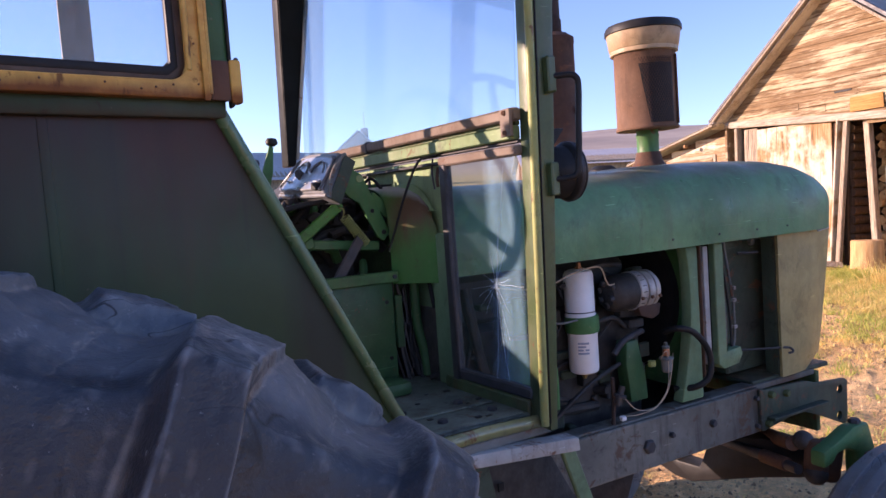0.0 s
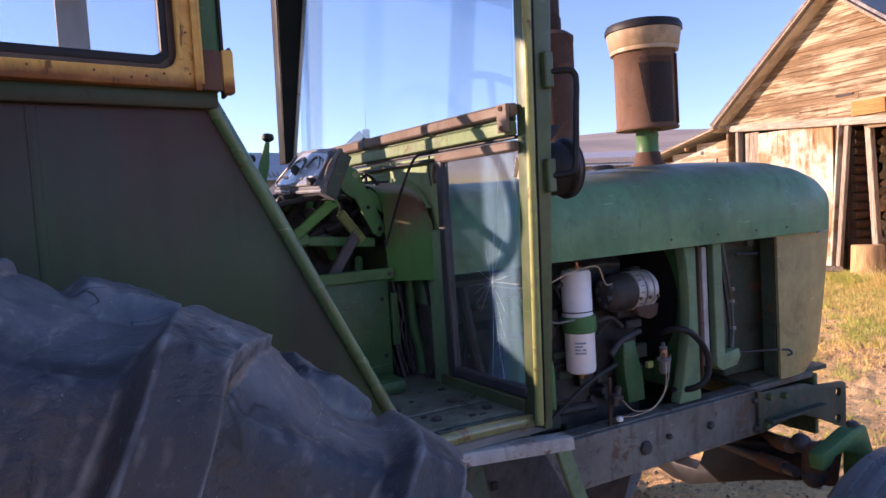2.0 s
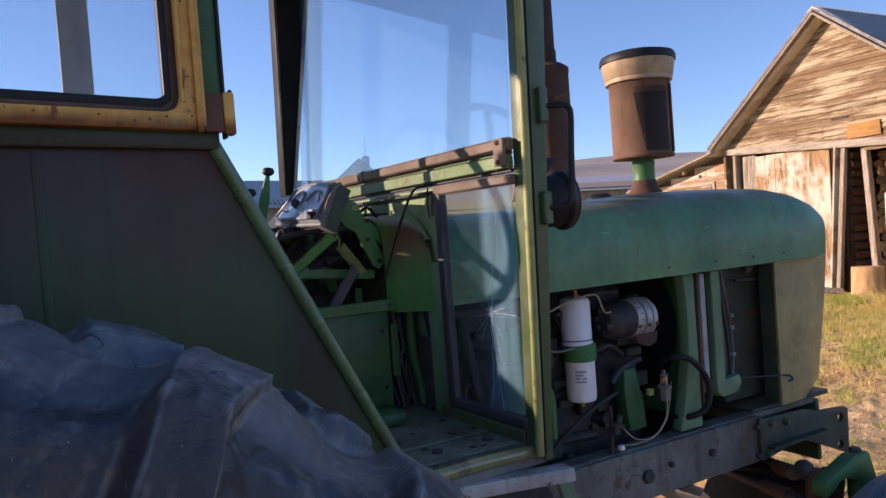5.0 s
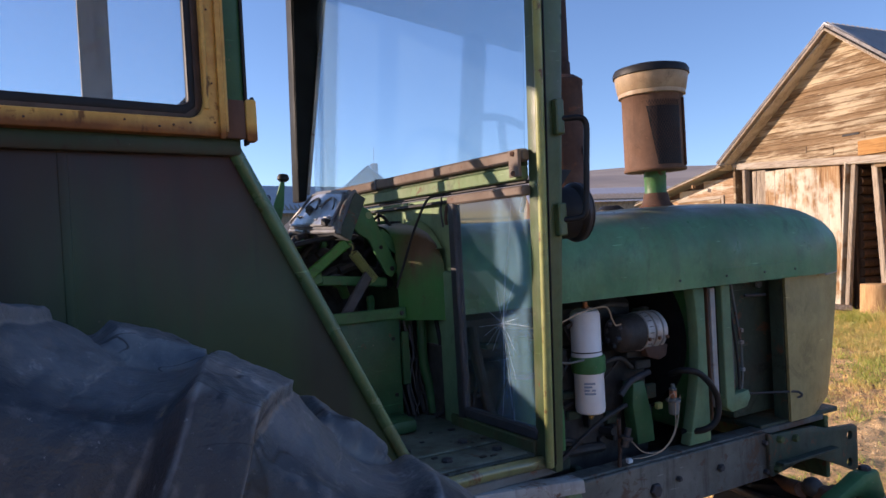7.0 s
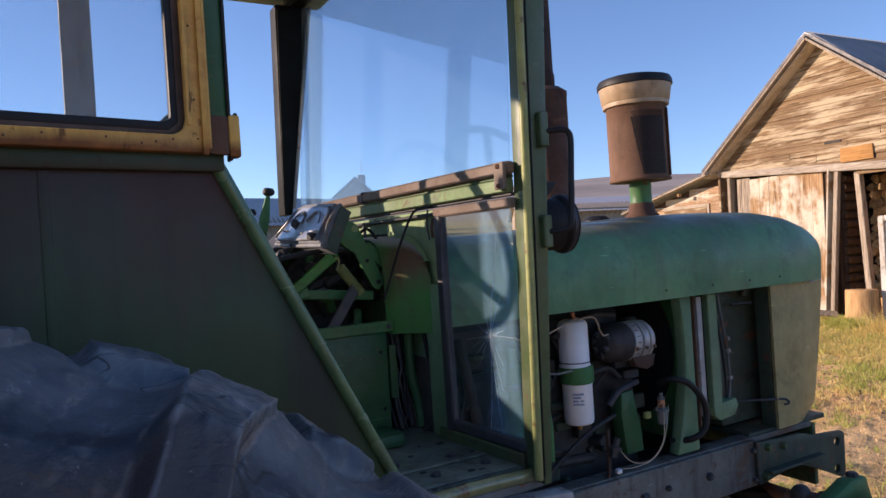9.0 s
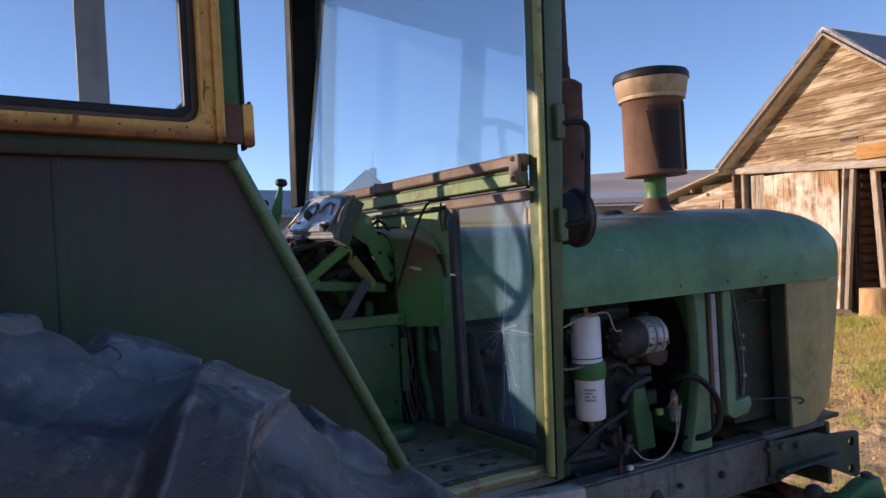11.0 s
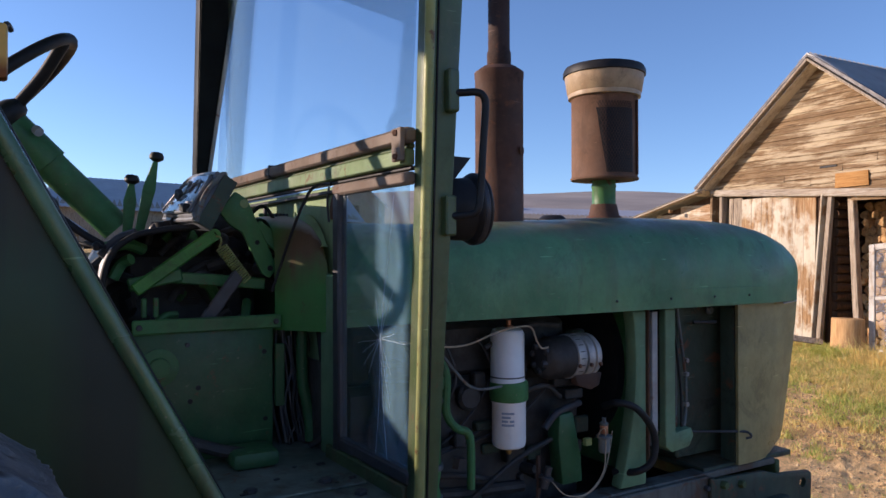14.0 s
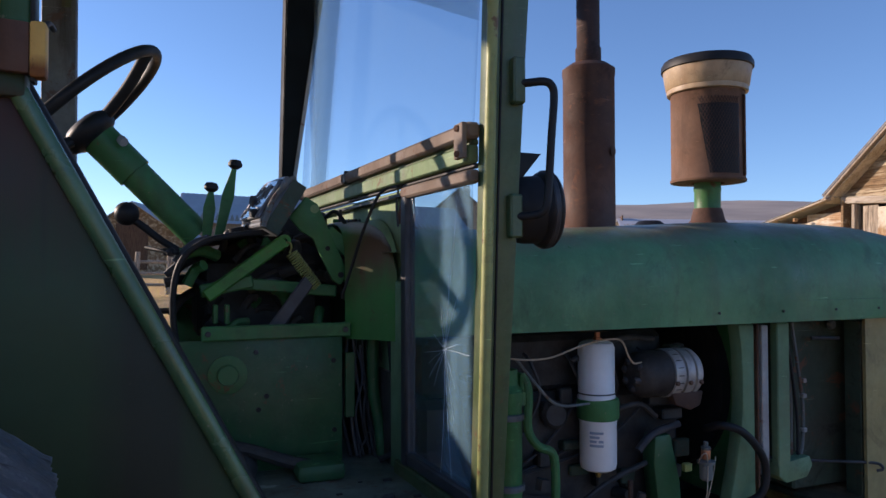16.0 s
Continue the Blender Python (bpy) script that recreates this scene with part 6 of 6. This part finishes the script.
for kx, kz, bx, name in ((0.584, 1.806, 0.546, "throttle_lever"), (0.532, 1.752, 0.522, "throttle_lever")):
    ax = Vector((kx - bx, 0, kz - 1.63)).normalized()
    sd = Vector((ax.z, 0, -ax.x))
    ends = [(Vector((bx, 0, 1.63)) + ax * (kz - 1.63) * f, w) for f, w in ((0.0, 0.009), (0.35, 0.0115), (0.62, 0.0135), (0.85, 0.008), (0.97, 0.0055))]
    blade = [(p + sd * w) for p, w in ends] + [(p - sd * w) for p, w in ends[::-1]]
    lever = add(name, prism([(p.x, p.z) for p in blade], 1, 1.836, 1.846, 0.002), GREEN, "green lever with a black knob")
    add("knob", lathe([(0, -0.010), (0.008, -0.009), (0.0155, -0.003), (0.0162, 0.003), (0.012, 0.011), (0, 0.0135)], (kx, 1.84, kz), (0.1, 0, 1), 20), BLACK, parent=lever)
shift = add("shift_lever", tube([(0.366, 1.75, 1.676), (0.39, 1.75, 1.66), (0.43, 1.75, 1.628), (0.475, 1.75, 1.60)], 0.0075, 5, 10), BLACK, "dark shift lever with a round ball", smooth=60)
add("ball_knob", ball((0.362, 1.75, 1.683), 0.0245, None, 28, 18), BLACK, "shiny black ball", shift, 80)
add("seat_edge", box((-0.25, 1.70, 1.20), (0.1, 2.05, 1.40), 0.04, seg=2), BLACK, "black seat cushion")

# ---- barn ----
BX = 9.5
barn = thing("barn", "weathered wooden barn with peeling white paint and an open bay", "barn", m=pose(BX, 0, 0))


def badd(name, bm, material, label="", parent=None, smooth=35, m=None):
    return part(name, bm, material, parent or barn, label, smooth, m)


PY, PZ = 7.39, 4.76        # ridge, seen from the gable
LY, LZ = 9.57, 2.99        # left eave
RY = 2 * PY - LY
WALL_L, WALL_R = 9.44, 5.36
SLOPE = (PZ - LZ) / (LY - PY)


def lintel_z(y):
    return 2.70 + 0.075 * (y - 6.7)


def board_mesh(ln, h, t, rng, rag=0.0):
    """One board along x, its ends and edges a little uneven."""
    bm = box((-ln / 2, -h / 2, -t / 2), (ln / 2, h / 2, t / 2), 0.004)
    for v in bm.verts:
        v.co.x += rng.uniform(-rag, rag)
        v.co.y += rng.uniform(-0.003, 0.003)
        v.co.z += rng.uniform(-0.002, 0.002)
    return bm


# local axes of a board on the gable: x along the wall (-y of the world), y up, z outwards (-x of the world)
WALL = Matrix(((0, 0, -1, 0), (-1, 0, 0, 0), (0, 1, 0, 0), (0, 0, 0, 1)))
gable = badd("gable_wall", prism([(WALL_L, lintel_z(WALL_L)), (WALL_L, 3.03), (PY, PZ - 0.10), (WALL_R, 3.03), (WALL_R, lintel_z(WALL_R))], 0, 0.03, 0.12), DARK_WOOD, "gable of weathered horizontal boards")
rng = random.Random(21)
row_h = 0.092
z = 2.66
while z < PZ - 0.16:
    y_hi = min(WALL_L, LY - (z + row_h * 0.5 - LZ) / SLOPE - 0.02)
    y_lo = max(WALL_R, 2 * PY - y_hi)
    y_hi = min(y_hi, 6.7 + (z + row_h - 2.74) / 0.075)
    if y_hi - y_lo < 0.2:
        z += row_h
        continue
    cuts = [y_lo, y_hi]
    if y_hi - y_lo > 3.3:
        cuts = [y_lo, rng.uniform(y_lo + 0.8, y_hi - 0.8), y_hi]
    for a, b in zip(cuts, cuts[1:]):
        m = Matrix.Translation((-0.004, (a + b) / 2, z + row_h / 2 + 0.02 * (PY - (a + b) / 2) * -0.5)) @ WALL @ Matrix.Rotation(radians(-1.2 + rng.uniform(-0.2, 0.2)), 4, "Z") @ Matrix.Rotation(radians(-9), 4, "X")
        badd("board", board_mesh(b - a - 0.006, row_h + 0.012, 0.014, rng, 0.006), BOARD, parent=gable, m=m)
    z += row_h
badd("patch", board_mesh(0.50, 0.21, 0.02, rng, 0.01), NEW_WOOD, "orange plywood patch", gable, m=Matrix.Translation((-0.035, 6.845, 2.955)) @ WALL)
badd("gap", box((-0.012, 7.09, 3.165), (-0.022, 7.36, 3.195), 0.001), BLACK, parent=gable)
badd("lintel", bar((-0.03, WALL_L, lintel_z(WALL_L) + 0.06), (-0.03, WALL_R, lintel_z(WALL_R) + 0.06), 0.10, 0.11, 0.008), BEAM, "sagging grey lintel beam")
badd("corner_board", bar((-0.02, 9.38, 0.55), (-0.02, 9.38, 2.96), 0.05, 0.16, 0.004, (1, 0, 0)), BOARD, "weathered corner board")
jamb = badd("jamb", bar((-0.02, 9.16, 0.55), (-0.02, 9.18, 2.88), 0.06, 0.14, 0.006, (1, 0, 0)), GREY_WOOD, "grey door jamb")
for i in range(3):
    y = 8.84 + i * 0.095
    badd("board", board_mesh(2.25, 0.09, 0.02, rng), GREY_WOOD, parent=jamb, m=Matrix.Translation((0.01, y, 1.72)) @ WALL @ Matrix.Rotation(radians(90), 4, "Z"))
bdoor = badd("barn_door", box((0.02, 7.32, 0.62), (0.045, 8.84, 2.80), 0.004), DARK_WOOD, "hanging barn door of peeling white boards")
n = 7
for i in range(n):
    y = 7.42 + (8.80 - 7.42) * (i + 0.5) / n
    ln = 2.17
    badd("board", board_mesh(ln, (8.80 - 7.42) / n - 0.001, 0.022, rng), PEEL, parent=bdoor, m=Matrix.Translation((0.0, y, 0.64 + ln / 2)) @ WALL @ Matrix.Rotation(radians(90), 4, "Z"))
badd("stile", bar((-0.025, 7.42, 0.60), (-0.025, 7.27, 2.78), 0.03, 0.13, 0.004, (1, 0, 0)), PEEL, parent=bdoor)
badd("door_post", bar((-0.01, 7.34, 0.55), (-0.01, 7.17, 2.78), 0.07, 0.07, 0.005, (1, 0, 0)), GREY_WOOD, "grey door post")
badd("bay_post", bar((0.12, 6.80, 0.55), (0.10, 6.93, 2.76), 0.09, 0.10, 0.008, (1, 0, 0)), GREY_WOOD, "leaning grey bay post")
badd("bay_post", bar((0.0, 5.45, 0.5), (0.0, 5.45, 2.75), 0.12, 0.14, 0.008, (1, 0, 0)), GREY_WOOD, "grey bay post")
# Dark brown sheets and log courses close the bay behind its front.
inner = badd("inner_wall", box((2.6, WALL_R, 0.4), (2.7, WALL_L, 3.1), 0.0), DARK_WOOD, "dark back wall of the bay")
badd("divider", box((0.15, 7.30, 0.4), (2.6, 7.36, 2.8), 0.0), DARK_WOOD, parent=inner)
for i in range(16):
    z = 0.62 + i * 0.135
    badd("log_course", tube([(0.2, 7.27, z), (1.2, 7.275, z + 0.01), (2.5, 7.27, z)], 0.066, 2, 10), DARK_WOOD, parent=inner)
badd("side_wall", box((0.15, WALL_L - 0.1, 0.4), (7.0, WALL_L, 3.06), 0.0), GREY_WOOD, parent=inner)
badd("side_wall", box((0.15, WALL_R, 0.4), (7.0, WALL_R + 0.1, 3.06), 0.0), GREY_WOOD, parent=inner)


def roof_slope(y0, z0, y1, z1, x0, x1, waves, amp, material, name, label):
    """A corrugated sheet from the ridge down to the eave."""
    d = Vector((0, y1 - y0, z1 - z0))
    up = Vector((0, -(z1 - z0), y1 - y0)).normalized()
    if up.z < 0:
        up = -up
    steps = waves * 4
    rows = []
    for i in range(steps + 1):
        x = x0 + (x1 - x0) * i / steps
        h = amp * math.sin(2 * math.pi * i / 4)
        rows.append([Vector((x, y0, z0)) + d * t + up * h for t in (0, 0.5, 1)])
    return badd(name, grid_sheet(rows, thick=0.006), material, label, smooth=60)


roof_slope(PY, PZ + 0.06, RY - 0.15, LZ - 0.06, -0.28, 7.2, 72, 0.034, ROOF, "roof", "grey corrugated metal roof")
roof_slope(PY, PZ + 0.06, LY + 0.03, LZ + 0.03, -0.28, 7.2, 72, 0.034, ROOF, "roof", "grey corrugated metal roof")
badd("ridge_cap", prism([(PY - 0.16, PZ - 0.03), (PY, PZ + 0.085), (PY + 0.16, PZ - 0.03), (PY, PZ + 0.06)], 0, -0.29, 7.2), ROOF)
for s, ey_ in ((1, LY + 0.02), (-1, RY - 0.1)):
    a, b = Vector((-0.25, PY, PZ - 0.035)), Vector((-0.25, ey_, LZ - 0.045))
    badd("fascia", bar(a + Vector((0, 0, 0.02)), b + Vector((0, 0, 0.02)), 0.035, 0.10, 0.006, (1, 0, 0)), GREY_WOOD, "grey rake fascia board")
    badd("drip_edge", bar(a + Vector((-0.015, 0, 0.095)), b + Vector((-0.015, 0, 0.095)), 0.05, 0.035, 0.004, (1, 0, 0)), DARK_STEEL, "dark metal roof edge")
    u = Vector((0, ey_ - PY, LZ - PZ)).normalized()
    nrm = Vector((0, u.z, -u.y)) * s
    rows = [[Vector((x, PY, PZ - 0.06)) , Vector((x, (PY + ey_) / 2, (PZ + LZ) / 2 - 0.06)), Vector((x, ey_, LZ - 0.06))] for x in (-0.235, 0.05)]
    badd("soffit", grid_sheet(rows, thick=0.015), SOFFIT, "weathered soffit boards")
lean = badd("lean_to_wall", prism([(9.48, 0.5), (11.55, 0.5), (11.55, 2.50), (9.48, 2.93)], 0, 0.03, 0.10), DARK_WOOD, "lean-to wall of pale boards")
for i in range(17):
    z = 0.62 + i * 0.135
    y1 = min(11.5, 9.48 + (2.90 - z - 0.1) / 0.208) if z > 2.35 else 11.5
    if y1 > 9.7:
        badd("board", board_mesh(y1 - 9.48, 0.15, 0.018, rng, 0.004), PEEL_FLAT, parent=lean, m=Matrix.Translation((0.012, (y1 + 9.48) / 2, z + 0.067)) @ WALL)
badd("window_trim", box((-0.02, 9.78, 2.44), (0.0, 10.9, 2.50), 0.003), BEAM, parent=lean)
badd("window_trim", box((-0.02, 9.72, 2.0), (0.0, 9.78, 2.50), 0.003), GREY_WOOD, parent=lean)
badd("shutter", box((-0.012, 9.80, 1.9), (0.002, 10.9, 2.44), 0.003), BOARD, parent=lean)
roof_slope(9.44, 3.02, 11.85, 2.50, -0.30, 5.0, 60, 0.010, ROOF, "lean_to_roof", "grey metal lean-to roof")
badd("fascia", bar((-0.28, 9.46, 2.97), (-0.28, 11.83, 2.455), 0.03, 0.11, 0.005, (1, 0, 0)), BEAM, "grey lean-to fascia")
badd("rafter_blocks", box((-0.27, 10.2, 2.66), (-0.2, 10.25, 2.72), 0.004), PEEL)

# firewood in the bay
pile = thing("woodpile", "stack of split firewood in the barn bay", "firewood", m=pose(BX + 0.55, 0, 0))
logs = []
for k in range(5):
    r = 0.074
    bm = bmesh.new()
    n = 5 + k % 3
    poly = [(r * (1 + 0.25 * rng.uniform(-1, 1)) * math.cos(2 * math.pi * i / n + k), r * (1 + 0.25 * rng.uniform(-1, 1)) * math.sin(2 * math.pi * i / n + k)) for i in range(n)]
    logs.append(mesh_of("log", prism(poly, 0, 0, 0.4, 0.004), LOG_END, 30))
for j in range(17):
    for i in range(14):
        ob = new("log", rng.choice(logs))
        ob.parent = pile
        ob.matrix_basis = pose(rng.uniform(-0.06, 0.05), 5.25 + i * 0.135 + (j % 2) * 0.066, 0.68 + j * 0.121 + rng.uniform(-0.01, 0.01), rng.uniform(0, 360), rng.uniform(-5, 5), rng.uniform(-8, 8))

# sawn stump, fallen plank, old window sash
stump = bmesh.new()
rows = []
for zz, rr in ((0.0, 0.215), (0.03, 0.208), (0.15, 0.203), (0.30, 0.200), (0.385, 0.198), (0.40, 0.190)):
    rows.append([(rr * (1 + 0.05 * noise.noise((math.cos(2 * math.pi * k / 32) * 2, math.sin(2 * math.pi * k / 32) * 2, 0))) * math.cos(2 * math.pi * k / 32), rr * (1 + 0.05 * noise.noise((math.cos(2 * math.pi * k / 32) * 2, math.sin(2 * math.pi * k / 32) * 2, 0))) * math.sin(2 * math.pi * k / 32), zz) for k in range(33)])
grid_sheet(rows, stump)
bmesh.ops.remove_doubles(stump, verts=stump.verts[:], dist=1e-5)
stump.faces.new([v for v in sorted((v for v in stump.verts if v.co.z > 0.399), key=lambda v: math.atan2(v.co.y, v.co.x))])
single("chopping_stump", stump, STUMP, "sawn tree stump used as a chopping block", "stump", m=pose(9.12, 6.62, 0.635))
single("plank", board_mesh(0.75, 0.09, 0.025, rng, 0.01), GREY_WOOD, "broken grey plank lying by the barn", "plank", m=pose(8.75, 7.15, 0.72, 55, 6, -35))
sash = thing("window_sash", "old white window sash leaning at the woodpile", "window", m=pose(9.28, 5.90, 0.60, -5.5, 7, 0))
for lo, hi in (((-0.02, 0.44, 0), (0.02, 0.52, 1.5)), ((-0.02, -0.52, 0), (0.02, -0.44, 1.5)), ((-0.018, -0.44, 1.42), (0.018, 0.44, 1.5)), ((-0.018, -0.44, 0), (0.018, 0.44, 0.09)), ((-0.015, -0.44, 0.74), (0.015, 0.44, 0.79))):
    part("sash_bar", box(lo, hi, 0.006), CHIPPED, sash)
for z0, z1 in ((0.09, 0.74), (0.79, 1.42)):
    g = part("pane", box((-0.002, -0.44, z0), (0.002, 0.44, z1)), CLEAR, sash)
    g.visible_shadow = False


# ---- far buildings and fence ----
def shed(name, label, az, dist, width, depth, eave, ridge, turn, wall, roofing, chimney=False):
    """A gabled shed: its ridge runs along its own x."""
    x, y = dist * math.cos(radians(az)), dist * math.sin(radians(az))
    s = thing(name, label, "shed", "", "", pose(x, y, ground_z(x, y), 0, 0, turn))
    w, d = width / 2, depth / 2
    part("wall", prism([(-d, -0.6), (d, -0.6), (d, eave), (0, ridge), (-d, eave)], 0, -w, w), wall, s)
    for sg in (-1, 1):
        rows = []
        n = int(width / 0.25) * 2
        for i in range(n + 1):
            xx = -w - 0.3 + (width + 0.6) * i / n
            h = 0.03 * (i % 2)
            rows.append([(xx, 0, ridge + 0.08 + h), (xx, sg * (d + 0.35), eave - 0.20 + h)])
        part("roof", grid_sheet(rows, thick=0.03), roofing, s)
    part("door", box((-w - 0.04, -0.7, 0), (-w + 0.02, 0.7, 2.0), 0.01), DARK_WOOD, s)
    if chimney:
        part("chimney", box((w * 0.35, -0.3, ridge - 0.3), (w * 0.35 + 0.7, 0.3, ridge + 0.75), 0.02), GREY_WOOD, s)
        part("aerial", tube([(w * 0.35 + 0.2, 0, ridge + 0.7), (w * 0.35 + 0.2, 0, ridge + 2.2)], 0.025, 1, 6), DARK_STEEL, s)
    return s


shed("farm_shed", "long grey metal-roofed farm shed", 84, 44, 16, 7, 1.40, 3.0, 2, GREY_WOOD, BLUE_ROOF)
shed("plank_shed", "small brown plank shed with a metal roof", 97, 36, 4.0, 4.4, 1.5, 2.9, 80, BOARD, BLUE_ROOF)
shed("farm_house", "distant house with a chimney behind the shed", 73.0, 62, 6.0, 4.6, 2.5, 4.5, 66, GREY_WOOD, BLUE_ROOF, True)
shed("pale_shed", "low shed with a pale metal roof", 53, 46, 12, 8, 0.9, 1.75, -25, GREY_WOOD, PALE_ROOF)

fence = thing("pole_fence", "grey weathered pole fence of the corral", "fence")
for k in range(9):
    a = radians(93 + k * 2.2)
    x, y = 27 * math.cos(a), 27 * math.sin(a)
    z = ground_z(x, y)
    part("post", tube([(x, y, z - 0.2), (x + 0.02, y, z + 1.55)], 0.085, 1, 10), GREY_WOOD, fence)
    b = radians(93 + (k + 1) * 2.2)
    x2, y2 = 27 * math.cos(b), 27 * math.sin(b)
    for h in (0.35, 0.75, 1.15):
        part("rail", tube([(x, y, z + h), (x2, y2, ground_z(x2, y2) + h + 0.05)], 0.055, 1, 8), GREY_WOOD, fence)
gate = thing("pipe_gate", "galvanised pipe gate post frame", "gate")
gx, gy = 18 * math.cos(radians(103)), 18 * math.sin(radians(103))
gz = ground_z(gx, gy)
part("frame_pipe", tube([(gx - 1.2, gy, gz + 1.75), (gx + 0.7, gy, gz + 1.75)], 0.045, 1, 10), ALLOY, gate)
for dx in (-1.0, 0.35, 0.68):
    part("frame_post", tube([(gx + dx, gy, gz - 0.1), (gx + dx, gy, gz + 1.78)], 0.06, 1, 10), ALLOY, gate)
px, py = 70 * math.cos(radians(103.5)), 70 * math.sin(radians(103.5))
single("utility_pole", tube([(px, py, ground_z(px, py) - 0.5), (px, py, ground_z(px, py) + 5.5)], 0.09, 1, 8), GREY_WOOD, "distant grey utility pole", "pole")


# ---- grass and stones ----
def grass(name, label, material, count, area, height, density, seed):
    r = np.random.default_rng(seed)
    verts, faces = [], []
    x0, x1, y0, y1 = area
    made = 0
    while made < count:
        cx, cy = r.uniform(x0, x1), r.uniform(y0, y1)
        if noise.noise((cx * 0.8, cy * 0.8, seed)) + density(cx, cy) < r.uniform(-0.6, 0.8):
            continue
        n = int(r.integers(8, 26))
        big = r.uniform(0.5, 1.5)
        lift = clods(cx, cy) + 0.035 * noise.noise((cx * 0.9, cy * 0.9, 0))
        for k in range(n):
            x, y = cx + r.normal(0, 0.035 * big), cy + r.normal(0, 0.035 * big)
            z = ground_z(x, y) + lift
            h = height * big * r.uniform(0.5, 1.35)
            a = r.uniform(0, 2 * math.pi)
            w = 0.0018 + 0.0028 * r.random()
            lx, ly = r.normal(0, 0.6) * h, r.normal(0, 0.6) * h
            i = len(verts)
            dx, dy = w * math.cos(a), w * math.sin(a)
            verts += [(x - dx, y - dy, z - 0.01), (x + dx, y + dy, z - 0.01), (x + lx * 0.4 + dx * 0.7, y + ly * 0.4 + dy * 0.7, z + h * 0.6), (x + lx * 0.4 - dx * 0.7, y + ly * 0.4 - dy * 0.7, z + h * 0.6), (x + lx, y + ly, z + h)]
            faces += [(i, i + 1, i + 2, i + 3), (i + 3, i + 2, i + 4)]
        made += n
    me = bpy.data.meshes.new(name)
    me.from_pydata(verts, [], faces)
    me.materials.append(material)
    ob = new(name, me)
    return tagged(ob, label, "grass", "", "stuff")


def by_barn(x, y):
    return -0.95 + 1.5 * ease(6.0, 8.0, x) + 0.5 * noise.noise((x * 2.3, y * 2.3, 8.0))


grass("dry_grass", "short dry straw-coloured grass before the barn", DRY_GRASS, 95000, (4.6, 9.4, 2.8, 9.2), 0.055, by_barn, 3)
grass("tall_grass", "taller dry tufts at the barn bay", DRY_GRASS, 13000, (8.3, 9.3, 4.0, 6.02), 0.20, lambda x, y: 0.4, 5)
grass("green_grass", "green weeds among the dry grass", GREEN_GRASS, 60000, (5.6, 9.3, 3.6, 8.8), 0.050, lambda x, y: -0.45 + 0.75 * ease(6.2, 8, x) + 0.5 * noise.noise((x * 1.9, y * 1.9, 2.0)), 9)
grass("weeds", "green leafy weeds by the chopping stump", GREEN_GRASS, 2600, (8.4, 8.9, 6.25, 6.75), 0.10, lambda x, y: 0.6, 19)
grass("straw", "scattered straw and sparse tufts on the yard", DRY_GRASS, 26000, (1.6, 6.6, 1.4, 8.0), 0.032, lambda x, y: -0.45 + 0.5 * noise.noise((x * 1.6, y * 1.6, 4.0)), 23)
grass("yard_weeds", "low green tufts on the dirt", GREEN_GRASS, 5000, (2.6, 6.6, 1.6, 7.0), 0.035, lambda x, y: -0.6 + 0.8 * noise.noise((x * 1.3, y * 1.3, 14.0)), 29)
grass("field_grass", "dry pale grass of the corral", DRY_GRASS, 9000, (-9.0, 2.0, 12.0, 30.0), 0.30, lambda x, y: 0.3, 13)


def stones(count, seed):
    r = np.random.default_rng(seed)
    verts, faces = [], []
    for k in range(count):
        t = r.random() ** 1.5
        x, y = 1.6 + 6.5 * t + r.normal(0, 0.4), r.uniform(1.0, 8.0)
        z = ground_z(x, y) + clods(x, y) + 0.035 * noise.noise((x * 0.9, y * 0.9, 0))
        s = 0.004 + 0.019 * r.random() ** 6
        i = len(verts)
        for dx, dy, dz in ((1, 0, 0), (-0.2, 1, 0), (-0.9, -0.3, 0), (0.1, -0.9, 0), (0, 0.1, 0.8)):
            verts.append((x + s * dx * r.uniform(0.7, 1.2), y + s * dy * r.uniform(0.7, 1.2), z - 0.002 + s * dz))
        faces += [(i, i + 1, i + 4), (i + 1, i + 2, i + 4), (i + 2, i + 3, i + 4), (i + 3, i, i + 4)]
    me = bpy.data.meshes.new("stones")
    me.from_pydata(verts, [], faces)
    me.materials.append(STONE)
    return tagged(new("stones", me), "loose pebbles on the dirt yard", "stones", "", "stuff")


stones(42000, 2)
